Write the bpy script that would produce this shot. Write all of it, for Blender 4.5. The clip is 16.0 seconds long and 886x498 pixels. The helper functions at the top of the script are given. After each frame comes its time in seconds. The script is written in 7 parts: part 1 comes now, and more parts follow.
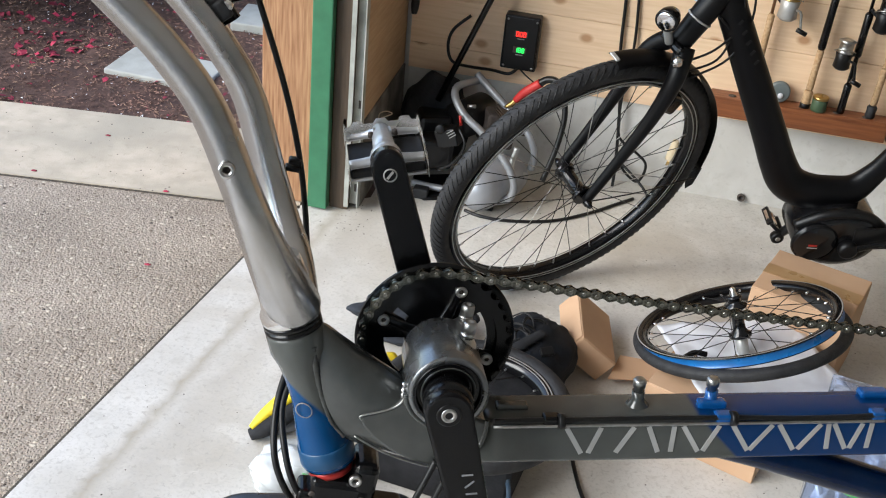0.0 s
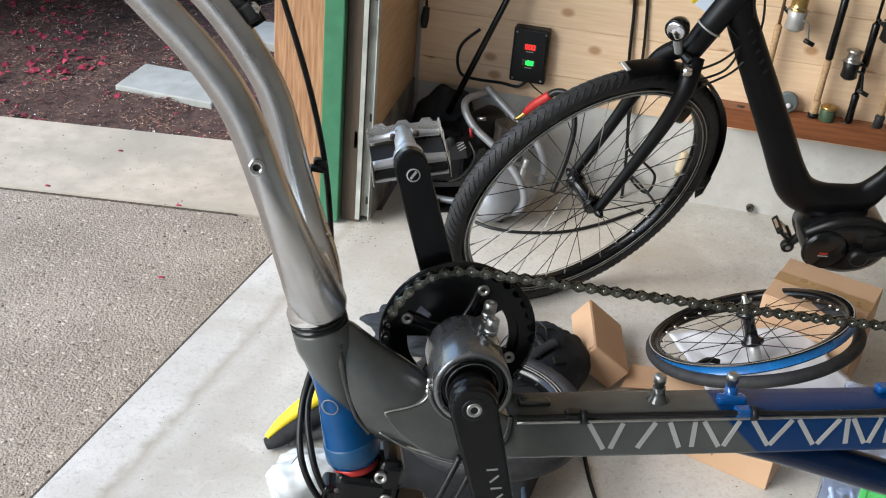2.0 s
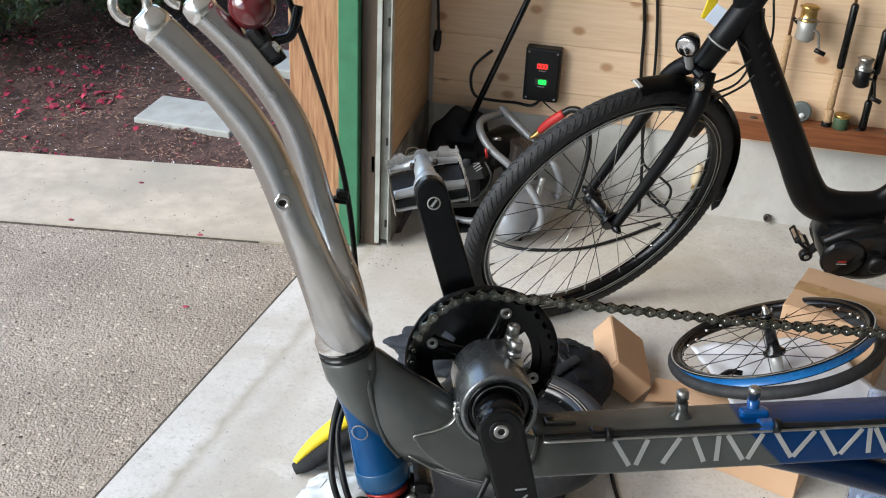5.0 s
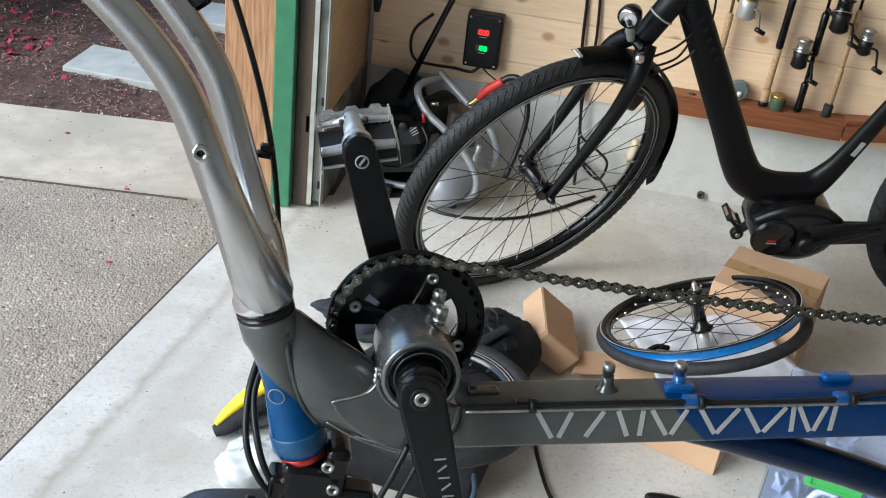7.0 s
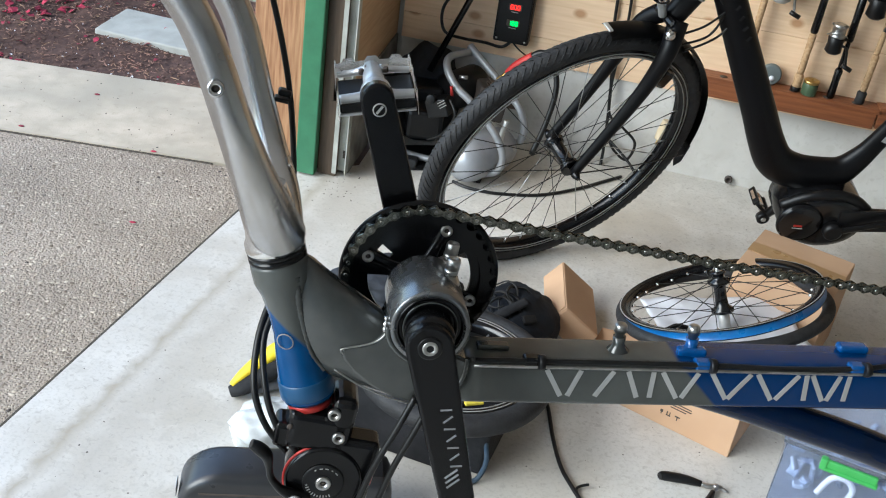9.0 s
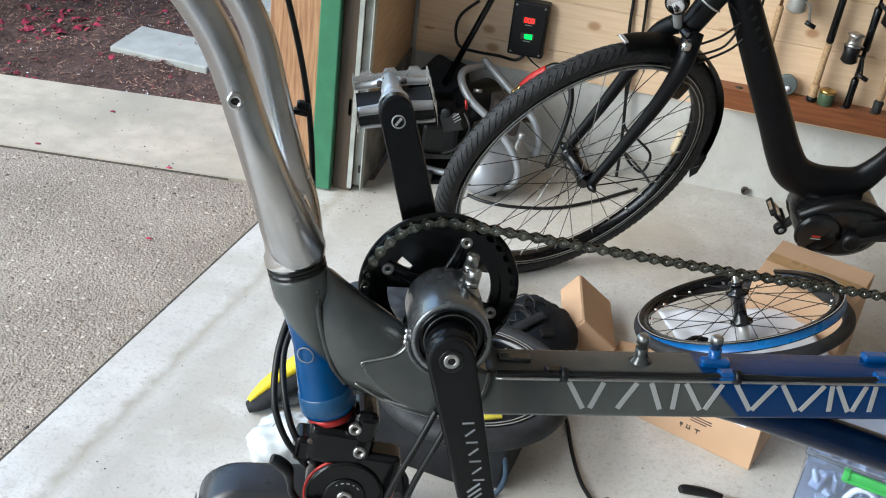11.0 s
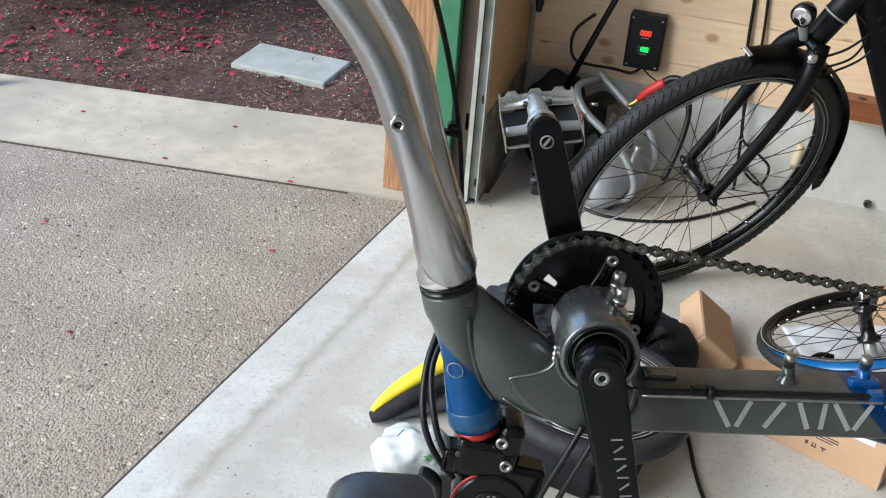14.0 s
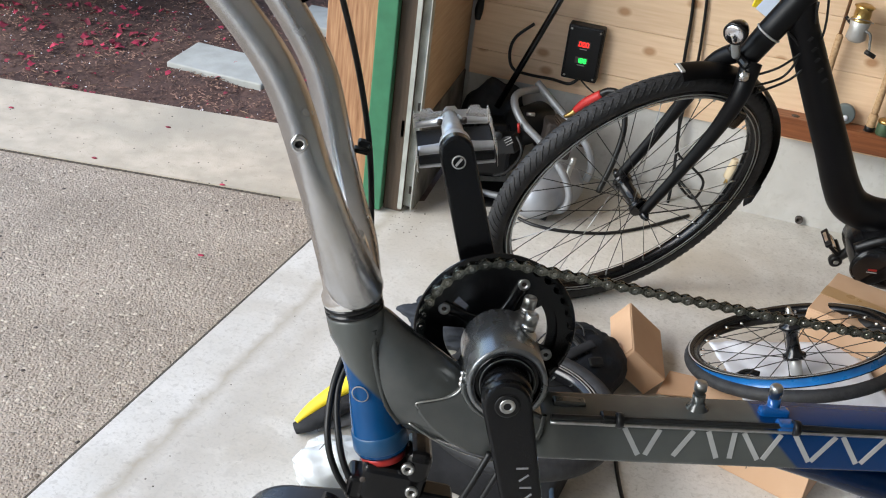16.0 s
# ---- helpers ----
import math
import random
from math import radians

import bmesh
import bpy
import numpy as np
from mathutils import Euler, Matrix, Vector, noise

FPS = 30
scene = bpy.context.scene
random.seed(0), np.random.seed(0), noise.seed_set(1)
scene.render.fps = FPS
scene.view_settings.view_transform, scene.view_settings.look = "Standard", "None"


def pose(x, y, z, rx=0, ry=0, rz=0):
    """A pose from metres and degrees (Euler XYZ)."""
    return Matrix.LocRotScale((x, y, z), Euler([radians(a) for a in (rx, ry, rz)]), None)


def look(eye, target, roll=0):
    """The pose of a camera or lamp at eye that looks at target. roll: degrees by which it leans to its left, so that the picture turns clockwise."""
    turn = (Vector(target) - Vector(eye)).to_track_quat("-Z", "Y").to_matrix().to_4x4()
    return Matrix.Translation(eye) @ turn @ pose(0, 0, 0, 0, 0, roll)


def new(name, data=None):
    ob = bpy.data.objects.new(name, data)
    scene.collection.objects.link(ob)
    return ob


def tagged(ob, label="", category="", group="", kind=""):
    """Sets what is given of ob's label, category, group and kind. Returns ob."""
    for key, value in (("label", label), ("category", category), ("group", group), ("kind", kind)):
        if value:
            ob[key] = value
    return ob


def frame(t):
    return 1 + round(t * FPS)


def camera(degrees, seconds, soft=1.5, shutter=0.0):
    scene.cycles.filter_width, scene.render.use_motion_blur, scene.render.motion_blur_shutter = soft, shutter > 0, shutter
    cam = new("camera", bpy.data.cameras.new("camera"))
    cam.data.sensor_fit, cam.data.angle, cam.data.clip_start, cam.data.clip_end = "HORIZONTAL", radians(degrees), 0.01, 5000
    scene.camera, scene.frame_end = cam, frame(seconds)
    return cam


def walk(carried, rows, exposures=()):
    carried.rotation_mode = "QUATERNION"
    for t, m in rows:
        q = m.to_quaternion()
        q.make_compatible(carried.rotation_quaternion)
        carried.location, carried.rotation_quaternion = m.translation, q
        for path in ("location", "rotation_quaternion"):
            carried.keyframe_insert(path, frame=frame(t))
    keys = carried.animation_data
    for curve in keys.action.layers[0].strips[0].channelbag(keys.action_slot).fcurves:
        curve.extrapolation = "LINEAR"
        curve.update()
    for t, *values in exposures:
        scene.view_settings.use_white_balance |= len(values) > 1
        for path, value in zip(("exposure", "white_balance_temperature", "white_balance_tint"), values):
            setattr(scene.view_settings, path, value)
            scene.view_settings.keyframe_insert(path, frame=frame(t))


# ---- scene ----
EXPOSURE = 1.6
TINTS = [(0.0, 6480, 8, 0.0), (3.0, 6465, 7, 0.0), (4.0, 6460, 7, -0.07), (5.2, 6460, 7, -0.03), (7.3, 6130, 4, 0.0), (9.2, 6130, 4, 0.0), (11.3, 6210, 4, 0.0), (13.4, 6250, 5, 0.0), (14.5, 6275, 5, -0.12), (15.0, 6400, 7, -0.10), (16.0, 6480, 8, -0.04)]
cam = camera(43.2, 16.0, soft=1.1)
PATH = [
    (0.0, 0.0000, 0.0000, 1.4694, 58.961, -5.031, 12.250),
    (0.5, 0.0108, 0.0049, 1.4674, 59.143, -4.898, 12.053),
    (1.0, 0.0171, 0.0007, 1.4665, 59.553, -4.730, 11.543),
    (1.5, 0.0173, -0.0064, 1.4651, 59.624, -4.653, 11.506),
    (2.0, -0.0101, -0.0250, 1.4606, 59.897, -4.550, 12.277),
    (2.5, -0.0244, -0.0227, 1.4622, 59.848, -4.278, 13.653),
    (3.0, -0.0451, -0.0313, 1.4667, 59.804, -3.692, 15.172),
    (3.5, -0.0484, -0.0367, 1.4683, 59.846, -3.047, 15.951),
    (4.0, -0.0657, -0.0380, 1.4698, 60.211, -2.313, 15.787),
    (4.5, -0.0482, -0.0294, 1.4828, 60.732, -2.392, 13.991),
    (5.0, -0.0109, -0.0424, 1.4783, 60.826, -2.433, 12.146),
    (5.2, -0.0069, -0.0383, 1.4849, 61.058, -2.498, 11.437),
    (7.3, -0.0075, -0.0122, 1.4436, 58.794, -6.401, 10.685),
    (7.5, -0.0054, -0.0109, 1.4333, 58.458, -6.737, 11.182),
    (8.0, 0.0187, -0.0205, 1.4303, 58.030, -7.396, 12.150),
    (8.5, 0.0142, -0.0278, 1.4335, 58.013, -7.367, 12.660),
    (9.0, 0.0093, -0.0218, 1.4321, 58.243, -7.112, 12.696),
    (9.2, 0.0120, -0.0195, 1.4330, 58.309, -7.116, 12.622),
    (11.3, 0.0030, -0.0189, 1.4257, 59.021, -5.853, 13.326),
    (11.5, 0.0054, -0.0143, 1.4328, 58.970, -5.386, 13.426),
    (12.0, 0.0215, -0.0199, 1.4426, 59.472, -4.981, 14.103),
    (12.5, -0.0062, -0.0297, 1.4436, 59.940, -4.590, 14.947),
    (13.0, -0.0158, -0.0278, 1.4456, 60.014, -4.499, 15.687),
    (13.5, -0.0186, -0.0353, 1.4581, 59.672, -4.259, 16.587),
    (14.0, -0.0364, -0.0441, 1.4382, 59.080, -3.952, 17.545),
    (14.5, -0.0402, -0.0302, 1.4421, 58.859, -4.077, 18.060),
    (15.0, -0.0336, -0.0180, 1.4591, 59.169, -4.626, 18.057),
    (15.5, -0.0229, -0.0051, 1.4495, 59.214, -5.385, 17.092),
    (16.0, -0.0134, -0.0069, 1.4439, 59.326, -6.349, 15.753),
]
walk(cam, [(t, pose(*p)) for t, *p in PATH], exposures=[(t, EXPOSURE + e, k, g) for t, k, g, e in TINTS])

# ---- light ----
world = bpy.data.worlds.new("overcast_sky")
scene.world = world
world.use_nodes = True
wn = world.node_tree.nodes
sky = wn.new("ShaderNodeTexSky")
sky.sky_type, sky.sun_disc = "NISHITA", False
sky.sun_elevation, sky.sun_rotation = radians(55), radians(250)
wn["Background"].inputs["Strength"].default_value = 0.15
world.node_tree.links.new(sky.outputs[0], wn["Background"].inputs["Color"])
sun = new("sun", bpy.data.lights.new("sun", "SUN"))
sun.data.energy, sun.data.angle, sun.data.color = 1.5, radians(40), (1.0, 0.96, 0.9)
sun.matrix_world = look((-8, -5.8, 5.4), (0, 1, 0))

# ---- materials ----


def pbr(name, c1, c2=None, scale=12.0, rough=0.5, metal=0.0, bump=0.0, bscale=150.0, stretch=(1, 1, 1), c3=None, scale3=2.0, coat=0.0, rvar=0.1, lo=0.35, hi=0.65, spec=0.5):
    """Two-scale noise between colours, with uneven gloss and a fine relief."""
    m = bpy.data.materials.new(name)
    m.use_nodes = True
    n, l = m.node_tree.nodes, m.node_tree.links
    b = n["Principled BSDF"]
    b.inputs["Roughness"].default_value, b.inputs["Metallic"].default_value = rough, metal
    b.inputs["Coat Weight"].default_value, b.inputs["Specular IOR Level"].default_value = coat, spec
    tc, mp = n.new("ShaderNodeTexCoord"), n.new("ShaderNodeMapping")
    mp.inputs["Scale"].default_value = stretch
    l.new(tc.outputs["Object"], mp.inputs["Vector"])

    def cloud(s, detail=4.0):
        t = n.new("ShaderNodeTexNoise")
        t.inputs["Scale"].default_value, t.inputs["Detail"].default_value = s, detail
        l.new(mp.outputs[0], t.inputs["Vector"])
        return t

    def ramp(src, a, z, p=lo, q=hi):
        r = n.new("ShaderNodeValToRGB")
        r.color_ramp.elements[0].position, r.color_ramp.elements[1].position = p, q
        r.color_ramp.elements[0].color, r.color_ramp.elements[1].color = (*a, 1), (*z, 1)
        l.new(src, r.inputs[0])
        return r.outputs[0]

    c2 = c2 or tuple(v * 0.8 for v in c1)
    grain = cloud(scale)
    col = ramp(grain.outputs["Fac"], c1, c2)
    if c3:
        mix = n.new("ShaderNodeMixRGB")
        l.new(ramp(cloud(scale3).outputs["Fac"], (0, 0, 0), (1, 1, 1), 0.42, 0.7), mix.inputs[0])
        l.new(col, mix.inputs[1])
        mix.inputs[2].default_value = (*c3, 1)
        col = mix.outputs[0]
    l.new(col, b.inputs["Base Color"])
    if rvar:
        rr = n.new("ShaderNodeMapRange")
        rr.inputs["To Min"].default_value, rr.inputs["To Max"].default_value = max(0.02, rough - rvar), min(1, rough + rvar)
        l.new(grain.outputs["Fac"], rr.inputs["Value"])
        l.new(rr.outputs[0], b.inputs["Roughness"])
    if bump:
        bp = n.new("ShaderNodeBump")
        bp.inputs["Strength"].default_value, bp.inputs["Distance"].default_value = bump, 0.004
        l.new(cloud(bscale).outputs["Fac"], bp.inputs["Height"])
        l.new(bp.outputs[0], b.inputs["Normal"])
    return m


def glow(name, c, strength):
    m = bpy.data.materials.new(name)
    m.use_nodes = True
    b = m.node_tree.nodes["Principled BSDF"]
    b.inputs["Base Color"].default_value = (*c, 1)
    b.inputs["Emission Color"].default_value, b.inputs["Emission Strength"].default_value = (*c, 1), strength
    return m


def glassy(name, c, rough=0.1, trans=1.0):
    m = bpy.data.materials.new(name)
    m.use_nodes = True
    b = m.node_tree.nodes["Principled BSDF"]
    b.inputs["Base Color"].default_value, b.inputs["Roughness"].default_value = (*c, 1), rough
    b.inputs["Transmission Weight"].default_value, b.inputs["IOR"].default_value = trans, 1.3
    return m


def aggregate(name):
    """Exposed-aggregate paving: pebbles of two sizes in grey-brown mortar."""
    m = pbr(name, (0.375, 0.315, 0.252), (0.278, 0.232, 0.184), 3.0, 0.8, spec=0.3)
    n, l = m.node_tree.nodes, m.node_tree.links
    b = n["Principled BSDF"]
    tc = n.new("ShaderNodeTexCoord")
    warp, off = n.new("ShaderNodeTexNoise"), n.new("ShaderNodeMixRGB")
    warp.inputs["Scale"].default_value, warp.inputs["Detail"].default_value = 90, 2
    l.new(tc.outputs["Object"], warp.inputs["Vector"])
    off.blend_type = "ADD"
    off.inputs[0].default_value = 0.006
    l.new(tc.outputs["Object"], off.inputs[1])
    l.new(warp.outputs["Color"], off.inputs[2])
    heights = []
    for scale, amount in ((165, 0.62), (88, 0.85)):
        v = n.new("ShaderNodeTexVoronoi")
        v.inputs["Scale"].default_value = scale
        l.new(off.outputs[0], v.inputs["Vector"])
        hue = n.new("ShaderNodeValToRGB")
        e = hue.color_ramp.elements
        e[0].position, e[0].color, e[1].position, e[1].color = 0.08, (0.14, 0.108, 0.08, 1), 0.95, (0.62, 0.54, 0.43, 1)
        e.new(0.35).color = (0.27, 0.222, 0.172, 1)
        e.new(0.7).color = (0.405, 0.342, 0.268, 1)
        sep = n.new("ShaderNodeSeparateColor")
        l.new(v.outputs["Color"], sep.inputs[0])
        l.new(sep.outputs[0], hue.inputs[0])
        mask = n.new("ShaderNodeMapRange")
        mask.inputs["From Min"].default_value, mask.inputs["From Max"].default_value = 0.55, 0.3
        mask.inputs["To Max"].default_value = amount
        l.new(v.outputs["Distance"], mask.inputs["Value"])
        some = n.new("ShaderNodeMath")
        some.operation = "MULTIPLY"
        l.new(mask.outputs[0], some.inputs[0])
        if scale < 100:
            pick = n.new("ShaderNodeMath")
            pick.operation = "GREATER_THAN"
            pick.inputs[1].default_value = 0.72
            l.new(sep.outputs[1], pick.inputs[0])
            l.new(pick.outputs[0], some.inputs[1])
        else:
            some.inputs[1].default_value = 1.0
        mix = n.new("ShaderNodeMixRGB")
        l.new(some.outputs[0], mix.inputs[0])
        l.new(b.inputs["Base Color"].links[0].from_socket, mix.inputs[1])
        l.new(hue.outputs[0], mix.inputs[2])
        l.new(mix.outputs[0], b.inputs["Base Color"])
        heights.append(some.outputs[0])
    top = n.new("ShaderNodeMath")
    top.operation = "MAXIMUM"
    l.new(heights[0], top.inputs[0])
    l.new(heights[1], top.inputs[1])
    bp = n.new("ShaderNodeBump")
    bp.inputs["Strength"].default_value, bp.inputs["Distance"].default_value = 0.8, 0.004
    l.new(top.outputs[0], bp.inputs["Height"])
    l.new(bp.outputs[0], b.inputs["Normal"])
    return m


def timber(name, c1, c2, along=0, knots=None, rough=0.6, scale=9.0, random_tint=0.0):
    """Sawn softwood: grain drawn out along one axis, with knots."""
    st = [14.0, 14.0, 14.0]
    st[along] = 0.9
    m = pbr(name, c1, c2, scale, rough, stretch=st, bump=0.12, bscale=30, lo=0.3, hi=0.72)
    n, l = m.node_tree.nodes, m.node_tree.links
    b = n["Principled BSDF"]
    tc = n.new("ShaderNodeTexCoord")
    if knots:
        mp = n.new("ShaderNodeMapping")
        s = [7.5, 7.5, 7.5]
        s[along] = 5.0
        mp.inputs["Scale"].default_value = s
        l.new(tc.outputs["Object"], mp.inputs["Vector"])
        v = n.new("ShaderNodeTexVoronoi")
        v.voronoi_dimensions = "2D"
        v.inputs["Scale"].default_value = 1.0
        sx, cx_ = n.new("ShaderNodeSeparateXYZ"), n.new("ShaderNodeCombineXYZ")
        l.new(mp.outputs[0], sx.inputs[0])
        l.new(sx.outputs[0], cx_.inputs[0])
        l.new(sx.outputs[2], cx_.inputs[1])
        l.new(cx_.outputs[0], v.inputs["Vector"])
        r = n.new("ShaderNodeValToRGB")
        r.color_ramp.elements[0].position, r.color_ramp.elements[0].color = 0.055, (0.85, 0.85, 0.85, 1)
        r.color_ramp.elements[1].position, r.color_ramp.elements[1].color = 0.12, (0, 0, 0, 1)
        l.new(v.outputs["Distance"], r.inputs[0])
        mix = n.new("ShaderNodeMixRGB")
        l.new(r.outputs[0], mix.inputs[0])
        l.new(b.inputs["Base Color"].links[0].from_socket, mix.inputs[1])
        mix.inputs[2].default_value = (*knots, 1)
        l.new(mix.outputs[0], b.inputs["Base Color"])
    if random_tint:
        oi = n.new("ShaderNodeObjectInfo")
        shift, sc = n.new("ShaderNodeVectorMath"), n.new("ShaderNodeVectorMath")
        sc.operation = "SCALE"
        sc.inputs[0].default_value = (37.0, 0.0, 5.3)
        l.new(oi.outputs["Random"], sc.inputs["Scale"])
        l.new(tc.outputs["Object"], shift.inputs[0])
        l.new(sc.outputs[0], shift.inputs[1])
        for k in [k for k in n if k.type == "MAPPING"]:
            l.new(shift.outputs[0], k.inputs["Vector"])
        hs = n.new("ShaderNodeHueSaturation")
        mr = n.new("ShaderNodeMapRange")
        mr.inputs["To Min"].default_value, mr.inputs["To Max"].default_value = 1 - random_tint, 1 + random_tint
        l.new(oi.outputs["Random"], mr.inputs["Value"])
        l.new(mr.outputs[0], hs.inputs["Value"])
        l.new(b.inputs["Base Color"].links[0].from_socket, hs.inputs["Color"])
        l.new(hs.outputs[0], b.inputs["Base Color"])
    return m


CONCRETE = pbr("garage_concrete", (0.65, 0.632, 0.592), (0.57, 0.556, 0.52), 7, 0.55, bump=0.08, bscale=120, c3=(0.46, 0.425, 0.365), scale3=2.4, rvar=0.15)


def edge_stain(m, x0, y0, slope, at, width, dark):
    """A worn, dirty band that runs along the slab's front edge, broken up by noise, and a paler strip outside it."""
    n, l = m.node_tree.nodes, m.node_tree.links
    b = n["Principled BSDF"]
    tc, sp = n.new("ShaderNodeTexCoord"), n.new("ShaderNodeSeparateXYZ")
    l.new(tc.outputs["Object"], sp.inputs[0])

    def calc(op, a, z):
        k = n.new("ShaderNodeMath")
        k.operation = op
        for i, v in enumerate((a, z)):
            if isinstance(v, (int, float)):
                k.inputs[i].default_value = v
            else:
                l.new(v, k.inputs[i])
        return k.outputs[0]

    nz = n.new("ShaderNodeTexNoise")
    nz.inputs["Scale"].default_value, nz.inputs["Detail"].default_value = 16, 10
    l.new(tc.outputs["Object"], nz.inputs["Vector"])
    d = calc("SUBTRACT", sp.outputs[0], calc("MULTIPLY_ADD", sp.outputs[1], slope))
    d.node.inputs[1].links[0].from_node.inputs[2].default_value = x0 - y0 * slope
    off = calc("SUBTRACT", d, at)
    off = calc("ADD", off, calc("MULTIPLY", calc("SUBTRACT", nz.outputs["Fac"], 0.5), 0.05))
    band = calc("SUBTRACT", 1.0, calc("DIVIDE", calc("ABSOLUTE", off, 0.0), width))
    fac = calc("MULTIPLY", calc("MAXIMUM", band, 0.0), calc("MULTIPLY", nz.outputs["Fac"], 1.6))
    mix = n.new("ShaderNodeMixRGB")
    l.new(fac, mix.inputs[0])
    l.new(b.inputs["Base Color"].links[0].from_socket, mix.inputs[1])
    mix.inputs[2].default_value = (*dark, 1)
    l.new(mix.outputs[0], b.inputs["Base Color"])




def blotches(m, scale, lo, hi, col, amount):
    """Uneven stains of one colour over a material."""
    n, l = m.node_tree.nodes, m.node_tree.links
    b = n["Principled BSDF"]
    tc, nz, r, mix = n.new("ShaderNodeTexCoord"), n.new("ShaderNodeTexNoise"), n.new("ShaderNodeMapRange"), n.new("ShaderNodeMixRGB")
    nz.inputs["Scale"].default_value, nz.inputs["Detail"].default_value, nz.inputs["Distortion"].default_value = scale, 9, 0.6
    l.new(tc.outputs["Object"], nz.inputs["Vector"])
    r.inputs["From Min"].default_value, r.inputs["From Max"].default_value, r.inputs["To Max"].default_value = lo, hi, amount
    l.new(nz.outputs["Fac"], r.inputs["Value"])
    l.new(r.outputs[0], mix.inputs[0])
    l.new(b.inputs["Base Color"].links[0].from_socket, mix.inputs[1])
    mix.inputs[2].default_value = (*col, 1)
    l.new(mix.outputs[0], b.inputs["Base Color"])


blotches(CONCRETE, 3.1, 0.55, 0.72, (0.36, 0.31, 0.235), 0.6)
blotches(CONCRETE, 38.0, 0.56, 0.7, (0.40, 0.375, 0.33), 0.4)
blotches(CONCRETE, 11.0, 0.58, 0.7, (0.68, 0.66, 0.61), 0.5)
edge_stain(CONCRETE, -0.951, 1.322, 0.115, 0.118, 0.024, (0.36, 0.32, 0.255))
edge_stain(CONCRETE, -0.951, 1.322, 0.115, 0.19, 0.07, (0.45, 0.42, 0.37))
blotches(CONCRETE, 140.0, 0.5, 0.68, (0.38, 0.36, 0.32), 0.42)
blotches(CONCRETE, 75.0, 0.60, 0.66, (0.30, 0.275, 0.235), 0.35)
blotches(CONCRETE, 1.3, 0.45, 0.75, (0.44, 0.405, 0.34), 0.45)
WALKWAY = pbr("walkway_concrete", (0.52, 0.45, 0.352), (0.415, 0.358, 0.277), 14, 0.85, bump=0.22, bscale=190, c3=(0.355, 0.318, 0.25), scale3=3)
STEM_WALL = pbr("stem_wall_concrete", (0.62, 0.61, 0.58), (0.52, 0.51, 0.48), 7, 0.8, bump=0.2, bscale=60, c3=(0.43, 0.41, 0.375), scale3=2.5)
blotches(STEM_WALL, 9.0, 0.5, 0.7, (0.42, 0.40, 0.36), 0.5)
blotches(STEM_WALL, 60.0, 0.55, 0.7, (0.40, 0.38, 0.34), 0.4)
DRIVE = aggregate("exposed_aggregate")
blotches(WALKWAY, 45.0, 0.58, 0.72, (0.30, 0.26, 0.2), 0.4)
blotches(WALKWAY, 6.0, 0.55, 0.75, (0.36, 0.31, 0.235), 0.5)
blotches(DRIVE, 2.2, 0.5, 0.75, (0.19, 0.16, 0.13), 0.45)
SOIL = pbr("dark_mulch", (0.05, 0.026, 0.02), (0.10, 0.055, 0.042), 40, 0.95, bump=1.0, bscale=55)
PINE = timber("pine_board", (0.78, 0.57, 0.38), (0.69, 0.48, 0.30), 0, (0.40, 0.20, 0.09), random_tint=0.06)
PINE_UP = timber("brown_plywood", (0.50, 0.33, 0.185), (0.40, 0.255, 0.14), 1)
CEDAR = timber("cedar_post", (0.44, 0.245, 0.125), (0.22, 0.095, 0.04), 2, scale=11)
# jamb brown, darkened so that the colour carries the doorway's shade
JAMB = timber("shaded_jamb_wood", (0.10, 0.066, 0.04), (0.06, 0.04, 0.025), 2)
RACKWOOD = timber("red_stained_wood", (0.25, 0.088, 0.034), (0.15, 0.048, 0.018), 0, rough=0.4)
GREEN = pbr("green_paint", (0.042, 0.175, 0.088), (0.033, 0.14, 0.07), 20, 0.45, bump=0.05, bscale=90)
GALV = pbr("galvanised_steel", (0.50, 0.50, 0.485), (0.40, 0.40, 0.39), 25, 0.45, 0.6, bump=0.06, bscale=80)
SILVER = pbr("brushed_aluminium", (0.58, 0.57, 0.56), (0.46, 0.455, 0.45), 18, 0.25, 1.0, bump=0.05, bscale=260, rvar=0.09)
POLISHED = pbr("polished_aluminium", (0.83, 0.82, 0.80), (0.74, 0.73, 0.71), 30, 0.22, 1.0, rvar=0.08)
STEEL = pbr("bright_steel", (0.52, 0.515, 0.50), (0.36, 0.355, 0.34), 90, 0.33, 1.0)
CHAINSTEEL = pbr("oily_chain_steel", (0.32, 0.315, 0.27), (0.075, 0.075, 0.062), 240, 0.18, 1.0)
GUNMETAL = pbr("gunmetal_paint", (0.068, 0.072, 0.069), (0.05, 0.054, 0.052), 30, 0.22, 0.3, coat=0.3, bump=0.02, bscale=500)
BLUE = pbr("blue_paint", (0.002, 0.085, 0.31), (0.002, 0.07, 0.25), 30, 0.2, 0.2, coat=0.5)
# the stay's deep blue, taken nearly black for the shade it hangs in
SHADEBLUE = pbr("shaded_blue_paint", (0.0005, 0.009, 0.036), (0.0005, 0.006, 0.026), 30, 0.22, 0.0, coat=0.1, spec=0.25)
BLACK = pbr("black_anodised", (0.0035, 0.0035, 0.004), (0.0025, 0.0025, 0.003), 40, 0.22, 0.0, bump=0.03, bscale=500, spec=0.33, rvar=0.06)
SATIN = pbr("satin_black_frame", (0.0035, 0.0035, 0.0042), (0.0025, 0.0025, 0.003), 15, 0.38, 0.0, bump=0.03, bscale=300, spec=0.2)
